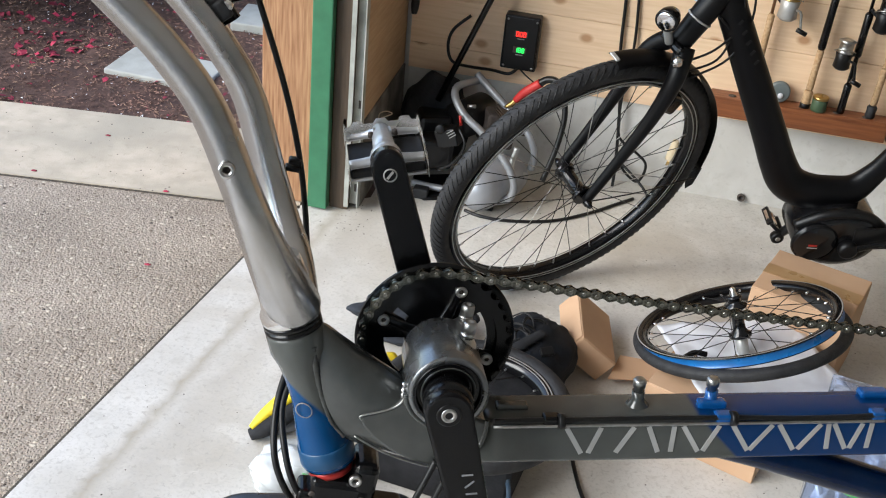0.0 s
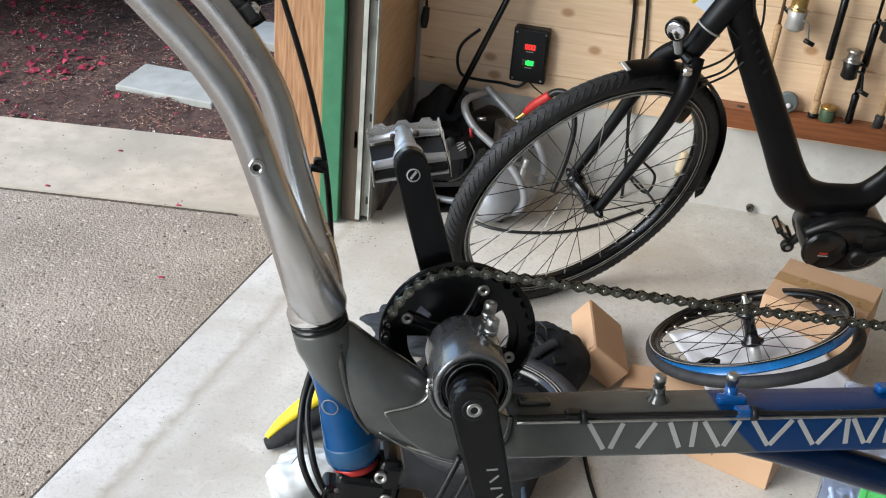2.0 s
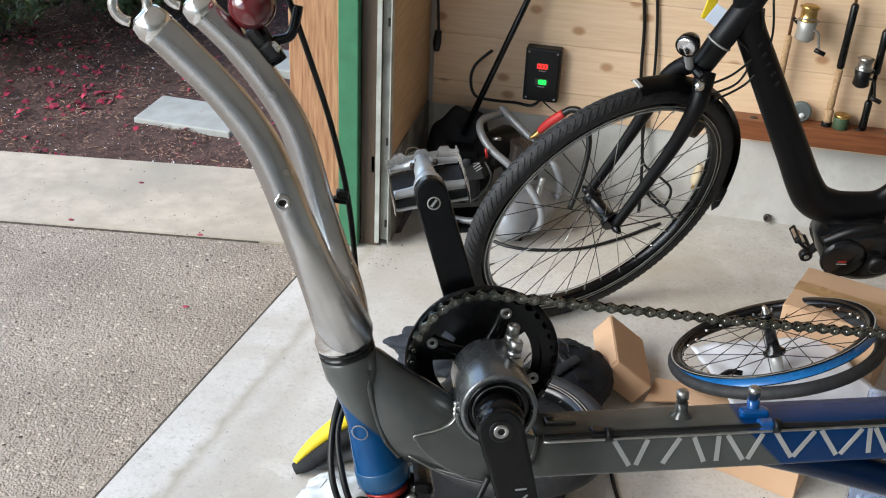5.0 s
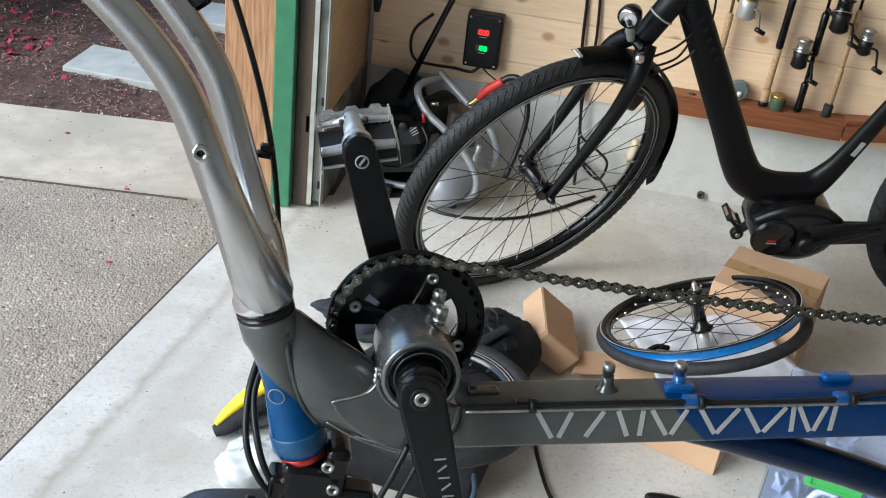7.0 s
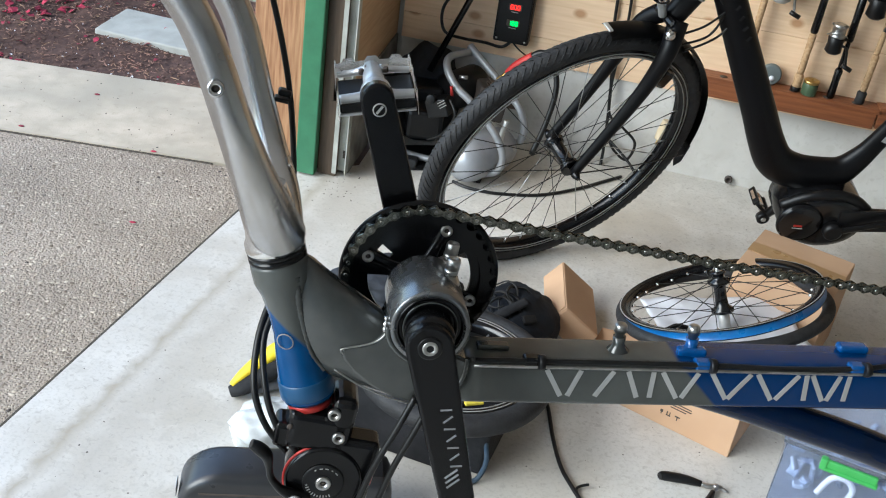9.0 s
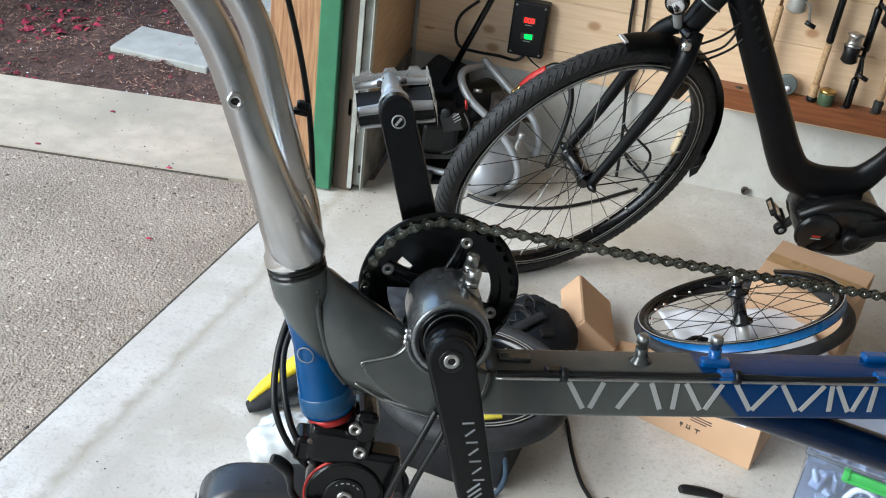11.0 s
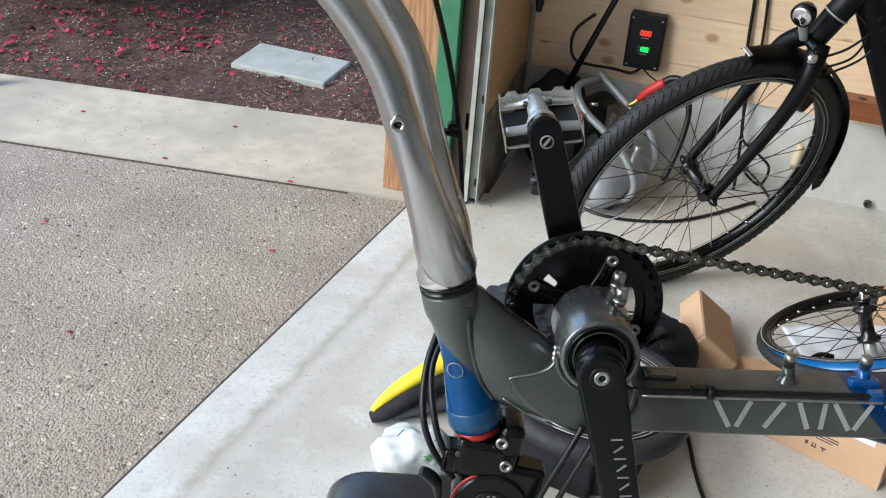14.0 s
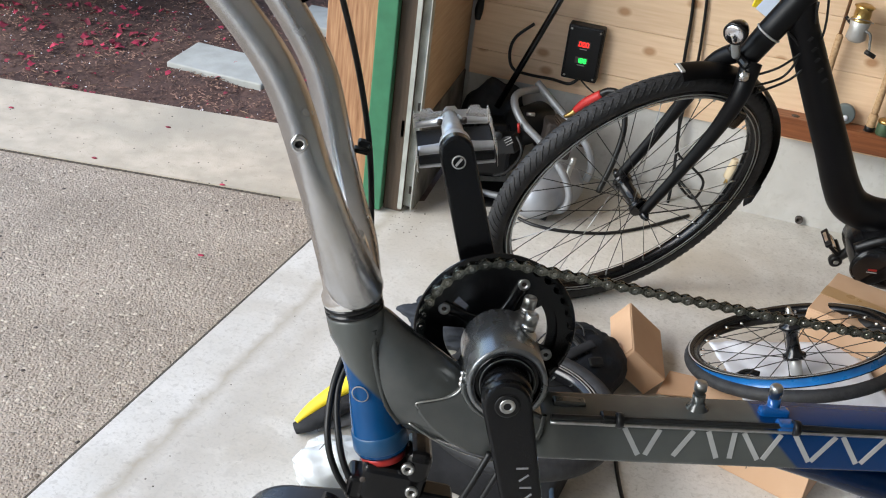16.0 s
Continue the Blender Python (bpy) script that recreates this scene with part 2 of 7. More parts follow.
PLASTIC = pbr("black_plastic", (0.005, 0.005, 0.0055), (0.0035, 0.0035, 0.004), 20, 0.4, bump=0.06, bscale=400, spec=0.33)
RUBBER = pbr("tyre_rubber", (0.022, 0.022, 0.023), (0.014, 0.014, 0.015), 60, 0.65, bump=0.3, bscale=220, spec=0.35)
GLOSSY = pbr("glossy_black_plastic", (0.006, 0.006, 0.007), (0.0045, 0.0045, 0.005), 20, 0.16, spec=0.45, rvar=0.05)
CABLE = pbr("black_cable", (0.005, 0.005, 0.005), (0.008, 0.008, 0.008), 80, 0.4, spec=0.35)
RED = pbr("red_anodised", (0.42, 0.025, 0.02), (0.34, 0.02, 0.015), 40, 0.35, 0.3)
DARKRED = pbr("dark_red_lacquer", (0.13, 0.008, 0.012), (0.09, 0.006, 0.01), 20, 0.12, coat=0.8)
CARD = pbr("cardboard", (0.52, 0.335, 0.205), (0.475, 0.30, 0.18), 9, 0.85, bump=0.05, bscale=250)
WHITE = pbr("white_sheet", (0.72, 0.73, 0.76), (0.62, 0.63, 0.67), 14, 0.6, bump=0.1, bscale=40)
DECAL = pbr("grey_decal", (0.36, 0.36, 0.35), (0.30, 0.30, 0.29), 30, 0.4)
DULLDECAL = pbr("dull_grey_print", (0.22, 0.225, 0.235), (0.15, 0.155, 0.16), 60, 0.5)
INK = pbr("dark_print", (0.05, 0.04, 0.035), (0.07, 0.055, 0.045), 60, 0.8)
CANVAS = pbr("black_fabric", (0.016, 0.0165, 0.0185), (0.010, 0.0105, 0.012), 35, 0.8, bump=0.5, bscale=90, spec=0.3)
NAVYCLOTH = pbr("navy_fabric", (0.007, 0.011, 0.017), (0.004, 0.006, 0.010), 25, 0.8, bump=0.6, bscale=70, spec=0.3)
YELLOW = pbr("yellow_fabric", (0.78, 0.60, 0.02), (0.7, 0.5, 0.015), 25, 0.6, bump=0.15, bscale=150)
CORK = pbr("cork_grip", (0.46, 0.31, 0.17), (0.33, 0.2, 0.1), 120, 0.8, bump=0.3, bscale=300)
GREENTIN = pbr("green_tin", (0.06, 0.1, 0.055), (0.045, 0.08, 0.04), 30, 0.35)
BRASS = pbr("brass", (0.6, 0.42, 0.16), (0.5, 0.34, 0.12), 50, 0.3, 1.0)
BROWNROD = pbr("rod_brown_blank", (0.16, 0.075, 0.03), (0.11, 0.05, 0.02), 40, 0.3)
# leaf greens lowered, with the hedge's deep shade put into the colour
LEAF = pbr("hedge_leaf", (0.028, 0.056, 0.017), (0.014, 0.034, 0.011), 6, 0.5, c3=(0.055, 0.085, 0.026), scale3=4)
PETAL = pbr("fallen_petal", (0.44, 0.028, 0.07), (0.28, 0.018, 0.045), 8, 0.7)
CHIP = pbr("bark_chip", (0.10, 0.056, 0.041), (0.18, 0.105, 0.076), 7, 0.95, c3=(0.038, 0.023, 0.018), scale3=9)


def vary_islands(m, lo, hi):
    """Lightens and darkens each loose piece of a joined mesh."""
    n, l = m.node_tree.nodes, m.node_tree.links
    b = n["Principled BSDF"]
    g, r, h = n.new("ShaderNodeNewGeometry"), n.new("ShaderNodeMapRange"), n.new("ShaderNodeHueSaturation")
    r.inputs["To Min"].default_value, r.inputs["To Max"].default_value = lo, hi
    l.new(g.outputs["Random Per Island"], r.inputs["Value"])
    l.new(r.outputs[0], h.inputs["Value"])
    l.new(b.inputs["Base Color"].links[0].from_socket, h.inputs["Color"])
    l.new(h.outputs[0], b.inputs["Base Color"])


for m_, lo_, hi_ in ((CHIP, 0.4, 2.3), (PETAL, 0.35, 1.25), (LEAF, 0.5, 1.5)):
    vary_islands(m_, lo_, hi_)
# bark colour darkened for the shade beneath the crowns
BARK = pbr("shaded_shrub_bark", (0.075, 0.056, 0.043), (0.035, 0.026, 0.02), 30, 0.9, bump=0.6, bscale=60)
TWIG = pbr("dry_leaf_litter", (0.34, 0.23, 0.14), (0.24, 0.14, 0.08), 12, 0.9)
PLASTER = pbr("white_board", (0.79, 0.79, 0.775), (0.73, 0.73, 0.715), 4, 0.8)
TUB = glassy("clear_plastic", (0.74, 0.81, 0.95), 0.1, 0.95)
TUBGREEN = pbr("green_plastic_clip", (0.07, 0.42, 0.10), (0.06, 0.36, 0.085), 20, 0.4)
REFLECT = pbr("chrome_reflector", (0.75, 0.75, 0.77), (0.6, 0.6, 0.62), 60, 0.12, 1.0)
AMBER = pbr("amber_reflector", (0.62, 0.52, 0.06), (0.45, 0.36, 0.05), 60, 0.15)
LED_RED, LED_GREEN = glow("red_digits", (1.0, 0.02, 0.015), 0.9), glow("green_digits", (0.02, 0.85, 0.1), 0.9)

# ---- mesh helpers ----


def smooth_path(pts, n=8, closed=False):
    """Catmull-Rom through the points; each may carry extra values such as a radius."""
    P = [np.array(p, float) for p in pts]
    out, k = [], len(P)
    for i in range(k if closed else k - 1):
        a, b, c, d = (P[(i + j) % k] if closed else P[min(max(i + j, 0), k - 1)] for j in (-1, 0, 1, 2))
        for s in range(n):
            t = s / n
            out.append(0.5 * (2 * b + (c - a) * t + (2 * a - 5 * b + 4 * c - d) * t * t + (3 * b - 3 * c + d - a) * t ** 3))
    if not closed:
        out.append(P[-1])
    return out


def sweep(bm, pts, r=None, seg=12, closed=False, ell=None, ref=(0, 1, 0), caps=True):
    """A tube along points (x, y, z[, r]); ell: half-width along ref as a factor of r."""
    rings, k = [], len(pts)
    P = [Vector(p[:3]) for p in pts]
    for i in range(k):
        a = P[(i - 1) % k] if closed or i else P[0]
        b = P[(i + 1) % k] if closed or i < k - 1 else P[-1]
        t = (b - a).normalized()
        s = Vector(ref) - t * t.dot(Vector(ref))
        if s.length < 1e-3:
            s = t.orthogonal()
        s.normalize()
        u = t.cross(s)
        rad = pts[i][3] if len(pts[i]) > 3 else r
        e = pts[i][4] / rad if len(pts[i]) > 4 else ell if ell else 1.0
        rings.append([bm.verts.new(P[i] + s * math.cos(g) * rad * e + u * math.sin(g) * rad) for g in (2 * math.pi * j / seg for j in range(seg))])
    for i in range(k if closed else k - 1):
        A, B = rings[i], rings[(i + 1) % k]
        for j in range(seg):
            bm.faces.new((A[j], A[(j + 1) % seg], B[(j + 1) % seg], B[j])).smooth = True
    if caps and not closed:
        bm.faces.new(rings[0][::-1])
        bm.faces.new(rings[-1])
    return bm


def tube(pts, r=None, n=6, seg=12, closed=False, **kw):
    return sweep(bmesh.new(), smooth_path(pts, n, closed), r, seg, closed, **kw)


def rod(a, b, r, seg=12, r2=None, bm=None):
    return sweep(bm or bmesh.new(), [(*a, r), (*b, r if r2 is None else r2)], seg=seg)


def block(sx, sy, sz, m=None, bevel=0.0, seg=2, bm=None):
    """A box centred at the origin of m, with rounded edges."""
    b = bmesh.new()
    bmesh.ops.create_cube(b, size=1.0, matrix=Matrix.Diagonal((sx, sy, sz, 1)))
    if bevel:
        bmesh.ops.bevel(b, geom=b.edges[:], offset=bevel, segments=seg, affect="EDGES", profile=0.5)
    if m is not None:
        b.transform(m)
    return join(bm, b) if bm else b


def join(bm, other):
    me = bpy.data.meshes.new("joined")
    other.to_mesh(me)
    other.free()
    bm.from_mesh(me)
    bpy.data.meshes.remove(me)
    return bm


def lathe(profile, m=None, seg=24, bm=None, caps=True):
    """Turns (radius, height) round z; m places it."""
    b = bmesh.new()
    rings = [[b.verts.new((r * math.cos(2 * math.pi * j / seg), r * math.sin(2 * math.pi * j / seg), z)) for j in range(seg)] for r, z in profile]
    for A, B in zip(rings, rings[1:]):
        for j in range(seg):
            b.faces.new((A[j], A[(j + 1) % seg], B[(j + 1) % seg], B[j])).smooth = True
    if caps and profile[0][0] > 1e-5:
        b.faces.new(rings[0][::-1])
    if caps and profile[-1][0] > 1e-5:
        b.faces.new(rings[-1])
    bmesh.ops.remove_doubles(b, verts=b.verts[:], dist=1e-6)
    if m is not None:
        b.transform(m)
    return join(bm, b) if bm else b


def prism(poly, depth, m=None, bevel=0.0, bm=None):
    """A polygon in x, z, extruded along y from -depth/2 to depth/2."""
    b = bmesh.new()
    f = b.faces.new([b.verts.new((x, -depth / 2, z)) for x, z in poly])
    r = bmesh.ops.extrude_face_region(b, geom=[f])
    for v in r["geom"]:
        if isinstance(v, bmesh.types.BMVert):
            v.co.y += depth
    bmesh.ops.recalc_face_normals(b, faces=b.faces[:])
    if bevel:
        bmesh.ops.bevel(b, geom=b.edges[:], offset=bevel, segments=2, affect="EDGES", profile=0.5)
    if m is not None:
        b.transform(m)
    return join(bm, b) if bm else b


def aim(a, b):
    """A pose at a whose z axis points to b."""
    return Matrix.Translation(a) @ (Vector(b) - Vector(a)).to_track_quat("Z", "Y").to_matrix().to_4x4()


def part(name, bm, material, parent=None, label="", m=None, smooth=False):
    me = bpy.data.meshes.new(name)
    if smooth:
        for f in bm.faces:
            f.smooth = True
    bm.to_mesh(me)
    bm.free()
    me.materials.append(material)
    ob = new(name, me)
    if parent is not None:
        ob.parent = parent
    if m is not None:
        ob.matrix_local = m
    if label:
        ob["label"] = label
    return ob


def thing(name, label, category, m=None, group="", kind=""):
    ob = new(name)
    ob.empty_display_size = 0.05
    if m is not None:
        ob.matrix_world = m
    return tagged(ob, label, category, group, kind)


def frame_of(o, e1, e2, e3):
    m = Matrix((e1, e2, e3)).transposed().to_4x4()
    m.translation = o
    return m


# ---- large structure ----


def slab(name, poly, z, thick, material, label, category="ground"):
    b = bmesh.new()
    top = [b.verts.new((x, y, z)) for x, y in poly]
    low = [b.verts.new((x, y, z - thick)) for x, y in poly]
    b.faces.new(top)
    b.faces.new(low[::-1])
    for i in range(len(poly)):
        j = (i + 1) % len(poly)
        b.faces.new((top[j], top[i], low[i], low[j]))
    bmesh.ops.recalc_face_normals(b, faces=b.faces[:])
    return tagged(part(name, b, material), label, category, kind="structure")


def edge_x(y):
    """The front edge of the garage slab, which runs a little askew to the side wall."""
    return -0.951 + (y - 1.322) * 0.115


def walk_y(x, far=0.0):
    return 2.389 + (x + 1.613) * 0.126 + far


slab("floor", [(edge_x(-4), -4), (6, -4), (6, 3.0), (-0.64, 3.0), (-0.64, 2.62), (edge_x(2.5), 2.5)], 0.0, 0.15, CONCRETE, "pale grey troweled concrete garage floor with faint stains", "floor")
slab("driveway", [(-14, -6), (edge_x(-6) - 0.009, -6), (edge_x(2.49) - 0.009, 2.49), (-1.0, walk_y(-1.0) - 0.006), (-14, walk_y(-14) - 0.006)], -0.006, 0.15, DRIVE, "grey-brown exposed aggregate driveway beside the garage slab", "driveway")
for k, (x0, x1) in enumerate([(-0.80, -2.35), (-2.356, -4.6), (-4.606, -14)]):
    xa = x0 if k else -0.80
    slab("walkway", [(xa, walk_y(xa)), (x1, walk_y(x1)), (x1, walk_y(x1, 0.43)), (xa - (0.115 if k == 0 else 0), walk_y(xa, 0.43))], 0.0, 0.12, WALKWAY, "pale brushed concrete walkway slab along the mulch bed", "walkway")
b = bmesh.new()
bmesh.ops.create_grid(b, x_segments=2, y_segments=2, size=400)
g = tagged(part("ground", b, SOIL, m=Matrix.Translation((0, 0, -0.16))), "dark brown soil ground reaching to the distance", "ground", kind="structure")
b = bmesh.new()
bmesh.ops.create_grid(b, x_segments=150, y_segments=90, size=1.0)
for v in b.verts:
    x, y = -4.6 + 3.75 * v.co.x, 5.0 + 2.4 * v.co.y
    y = max(y, walk_y(x, 0.432))
    v.co = (x, y, -0.02 + 0.018 * noise.noise((x * 6, y * 6, 0)) + 0.012 * noise.noise((x * 23, y * 23, 3)) + 0.03 * min(1, (y - walk_y(x, 0.43)) * 0.5))
tagged(part("mulch_bed", b, SOIL, smooth=True), "dark brown bark mulch bed strewn with red petals", "mulch bed", kind="structure")

JOINT = pbr("dark_joint", (0.045, 0.038, 0.03), (0.08, 0.068, 0.052), 60, 0.95, bump=0.5, bscale=90)
slab("expansion_joint", [(edge_x(-4) - 0.008, -4), (edge_x(-4) + 0.0, -4), (edge_x(2.49), 2.49), (edge_x(2.49) - 0.008, 2.49)], -0.0035, 0.05, JOINT, "dark joint along the garage slab", "joint")
slab("expansion_joint", [(-12, walk_y(-12) - 0.006), (-1.0, walk_y(-1.0) - 0.006), (-1.0, walk_y(-1.0)), (-12, walk_y(-12))], -0.0035, 0.05, JOINT, "dark joint along the walkway", "joint")

WALL_Y = 3.0
b = block(6.8, 0.18, 2.75, pose(2.72, WALL_Y + 0.10, 1.125))
wall_n = tagged(part("wall_north", b, STEM_WALL), "garage side wall, concrete stem below and pine boards above", "wall", kind="structure")
b = block(6.6, 0.022, 0.27, pose(2.66, WALL_Y - 0.001, 0.115), 0.004)
part("stem_wall", b, STEM_WALL, wall_n, "rough grey concrete stem wall")
for i, z in enumerate((0.25, 0.327, 0.467, 0.607, 0.747, 0.887, 1.027, 1.167, 1.307, 1.447, 1.587, 1.727, 1.867, 2.007, 2.147, 2.287)):
    top = 0.327 if i == 0 else z + 0.14
    b = block(6.6, 0.02, top - z - 0.0009, None, 0.0013)
    part("pine_board", b, PINE, wall_n, m=Matrix.Translation((2.66, WALL_Y - 0.012, (z + top) / 2)))
# front wall: the stub beside the opening, and the lintel over it
b = block(0.2, 0.6, 2.6, pose(-0.77, 2.87, 1.3))
wall_w = tagged(part("wall_west", b, JAMB), "wooden garage front wall beside the open doorway", "wall", kind="structure")
part("plywood_lining", block(0.012, 0.44, 2.3, pose(-0.663, 2.78, 1.40), 0.002), PINE_UP, wall_w, "brown plywood lining")
part("sill_block", block(0.016, 0.44, 0.25, pose(-0.661, 2.78, 0.125), 0.003), pbr("grimy_concrete", (0.22, 0.205, 0.18), (0.10, 0.092, 0.08), 14, 0.9, bump=0.3, bscale=70), wall_w, "grimy grey concrete curb")
part("cedar_post", block(0.135, 0.09, 2.5, pose(-0.852, 2.57, 1.25), 0.004), CEDAR, wall_w, "orange rough-sawn cedar post")
part("green_trim", block(0.052, 0.03, 2.5, pose(-0.757, 2.515, 1.256), 0.003), GREEN, wall_w, "green painted trim board")
part("jamb_board", block(0.05, 0.06, 2.5, pose(-0.706, 2.56, 1.25), 0.002), JAMB, wall_w, "brown door jamb, darkened for its shade")
# unseen, assumed: walls, ceiling and lintel close the room and shape its light
tagged(part("wall_south", block(7.15, 0.15, 2.75, pose(2.425, -4.1, 1.2)), PLASTER), "plain pale wall, unseen, assumed to close the garage", "wall", kind="structure")
tagged(part("wall_east", block(0.15, 7.4, 2.75, pose(6.05, -0.5, 1.2)), PLASTER), "plain pale wall, unseen, assumed to close the garage", "wall", kind="structure")
tagged(part("ceiling", block(7.7, 7.5, 0.12, pose(2.25, -0.5, 2.63)), PLASTER), "plain white ceiling, unseen, assumed to close the garage", "ceiling", kind="structure")
tagged(part("lintel", block(0.2, 6.2, 0.14, pose(-1.1, -0.6, 2.50)), JAMB), "unseen wooden lintel assumed over the open garage doorway", "lintel", kind="structure")

# door track
TRACK = pbr("dull_galvanised", (0.50, 0.51, 0.47), (0.33, 0.335, 0.30), 16, 0.5, 0.3, bump=0.1, bscale=60)
track = thing("door_track", "galvanised steel garage door track on the jamb", "door track", pose(-0.672, 2.54, 0))
part("web", block(0.034, 0.003, 2.3, pose(0, 0.012, 1.16), 0.001), TRACK, track)
part("flange", block(0.003, 0.026, 2.3, pose(-0.0175, 0, 1.16), 0.001), TRACK, track)
part("flange", block(0.003, 0.026, 2.3, pose(0.0175, 0, 1.16), 0.001), TRACK, track)
part("lip", block(0.012, 0.003, 2.3, pose(-0.012, -0.013, 1.16), 0.001), TRACK, track)
for z in (0.06, 0.30, 0.62):
    part("slot", block(0.006, 0.002, 0.022, pose(0.006, 0.0096, z), 0.0005), INK, track, "dark slot")
part("bracket", block(0.012, 0.02, 0.05, pose(-0.026, 0.0, 0.24), 0.002), TRACK, track)

# ---- the upturned recumbent bicycle ----
BO = Vector((-0.12195, 0.79364, 0.86556))
BU, BA = Vector((0.95106, 0.30902, 0)), Vector((-0.30601, 0.9418, -0.13917))
BN = BU.cross(BA)
BIKE = frame_of(BO, BU, BA, BN)
bike = thing("recumbent_bicycle", "grey and blue recumbent bicycle turned upside down for work", "bicycle", BIKE)


def two_tone(name, a, z, axis, at, slope=0.0, edge=0.002):
    """Paint that changes along an axis with a slanted border."""
    m = pbr(name, a, tuple(v * 0.8 for v in a), 30, 0.2, 0.0, coat=0.08, spec=0.3, rvar=0.04)
    n, l = m.node_tree.nodes, m.node_tree.links
    b = n["Principled BSDF"]
    tc, sp = n.new("ShaderNodeTexCoord"), n.new("ShaderNodeSeparateXYZ")
    l.new(tc.outputs["Object"], sp.inputs[0])
    ad = n.new("ShaderNodeMath")
    ad.operation = "MULTIPLY_ADD"
    l.new(sp.outputs[2 if axis == 0 else 0], ad.inputs[0])
    ad.inputs[1].default_value = slope
    l.new(sp.outputs[axis], ad.inputs[2])
    mr = n.new("ShaderNodeMapRange")
    mr.inputs["From Min"].default_value, mr.inputs["From Max"].default_value = at - edge, at + edge
    l.new(ad.outputs[0], mr.inputs["Value"])
    mix = n.new("ShaderNodeMixRGB")
    l.new(mr.outputs[0], mix.inputs[0])
    l.new(b.inputs["Base Color"].links[0].from_socket, mix.inputs[1])
    mix.inputs[2].default_value = (*z, 1)
    l.new(mix.outputs[0], b.inputs["Base Color"])
    return m


# beam blue is set darker than the bosses, for its shaded side
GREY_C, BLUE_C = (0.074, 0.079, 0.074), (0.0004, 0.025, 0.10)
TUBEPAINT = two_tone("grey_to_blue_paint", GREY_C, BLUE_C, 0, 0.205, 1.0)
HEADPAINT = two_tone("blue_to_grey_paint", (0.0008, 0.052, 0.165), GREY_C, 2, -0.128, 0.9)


def beam_n(u):
    return -0.0648 + 0.021 * u


# main beam: rounded square section
b = bmesh.new()
sec = []
hw, hh, cr = 0.0245, 0.0232, 0.0065
for cx, cz, a0 in ((hw - cr, hh - cr, 0), (-hw + cr, hh - cr, 90), (-hw + cr, -hh + cr, 180), (hw - cr, -hh + cr, 270)):
    for k in range(5):
        a = radians(a0 + 22.5 * k)
        sec.append((cx + cr * math.cos(a), cz + cr * math.sin(a)))
rings = [[b.verts.new((u, y, beam_n(u) + z)) for y, z in sec] for u in np.linspace(0.02, 0.95, 24)]
for A_, B_ in zip(rings, rings[1:]):
    for j in range(len(sec)):
        b.faces.new((A_[j], A_[(j + 1) % len(sec)], B_[(j + 1) % len(sec)], B_[j])).smooth = True
b.faces.new(rings[0][::-1]), b.faces.new(rings[-1])
bmesh.ops.recalc_face_normals(b, faces=b.faces[:])
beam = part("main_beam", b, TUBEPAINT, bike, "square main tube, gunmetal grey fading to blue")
# neck: a curved, deep tube from the head tube to the beam
b = bmesh.new()
NECK = [(-0.119, 0.040, -0.101, -0.060, 0.0145), (-0.1035, 0.0445, -0.088, -0.0725, 0.0195), (-0.088, 0.0306, -0.0715, -0.0755, 0.0226), (-0.0697, 0.0169, -0.055, -0.081, 0.0238), (-0.0459, -0.0002, -0.040, -0.0865, 0.0243), (-0.0269, -0.0145, -0.022, -0.0915, 0.0245), (-0.004, -0.029, -0.0038, -0.0949, 0.0243), (0.03, -0.040, 0.03, -0.0965, 0.0235), (0.06, -0.042, 0.06, -0.089, 0.022)]
cuts = []
for (a0, a1, a2, a3, a4), (b0, b1, b2, b3, b4) in zip(NECK, NECK[1:]):
    for k in range(4):
        f = k / 4
        cuts.append([p + (q - p) * f for p, q in ((a0, b0), (a1, b1), (a2, b2), (a3, b3), (a4, b4))])
cuts.append(list(NECK[-1]))
for _ in range(3):
    cuts = [cuts[0]] + [[(a + 2 * c + e) / 4 for a, c, e in zip(*z)] for z in zip(cuts, cuts[1:], cuts[2:])] + [cuts[-1]]
rings = []
for tu, tn, du, dn, w in cuts:
    ring_ = []
    for k in range(40):
        a = 2 * math.pi * k / 40
        c, e = math.cos(a), math.sin(a)
        y = -w * abs(c) ** 0.85 * (1 if c > 0 else -1)
        ring_.append(b.verts.new(((tu + du) / 2 + (tu - du) / 2 * e, y, (tn + dn) / 2 + (tn - dn) / 2 * e)))
    rings.append(ring_)
for A_, B_ in zip(rings, rings[1:]):
    for j in range(40):
        b.faces.new((A_[j], A_[(j + 1) % 40], B_[(j + 1) % 40], B_[j])).smooth = True
b.faces.new(rings[0][::-1]), b.faces.new(rings[-1])
bmesh.ops.recalc_face_normals(b, faces=b.faces[:])
part("neck", b, GUNMETAL, bike, "curved gunmetal neck tube")
bead = smooth_path([(-0.113, -0.0205, 0.030), (-0.1105, -0.0187, 0.012), (-0.1072, -0.0166, -0.0061), (-0.1013, -0.0158, -0.0281), (-0.0945, -0.0165, -0.047), (-0.083, -0.0135, -0.0635)], 14)
part("neck_weld", sweep(bmesh.new(), [(p[0], p[1] + 0.0022, p[2], 0.0037 + 0.0002 * math.sin(k * 1.9)) for k, p in enumerate(bead)], seg=14), GUNMETAL, bike, "rippled weld seam")
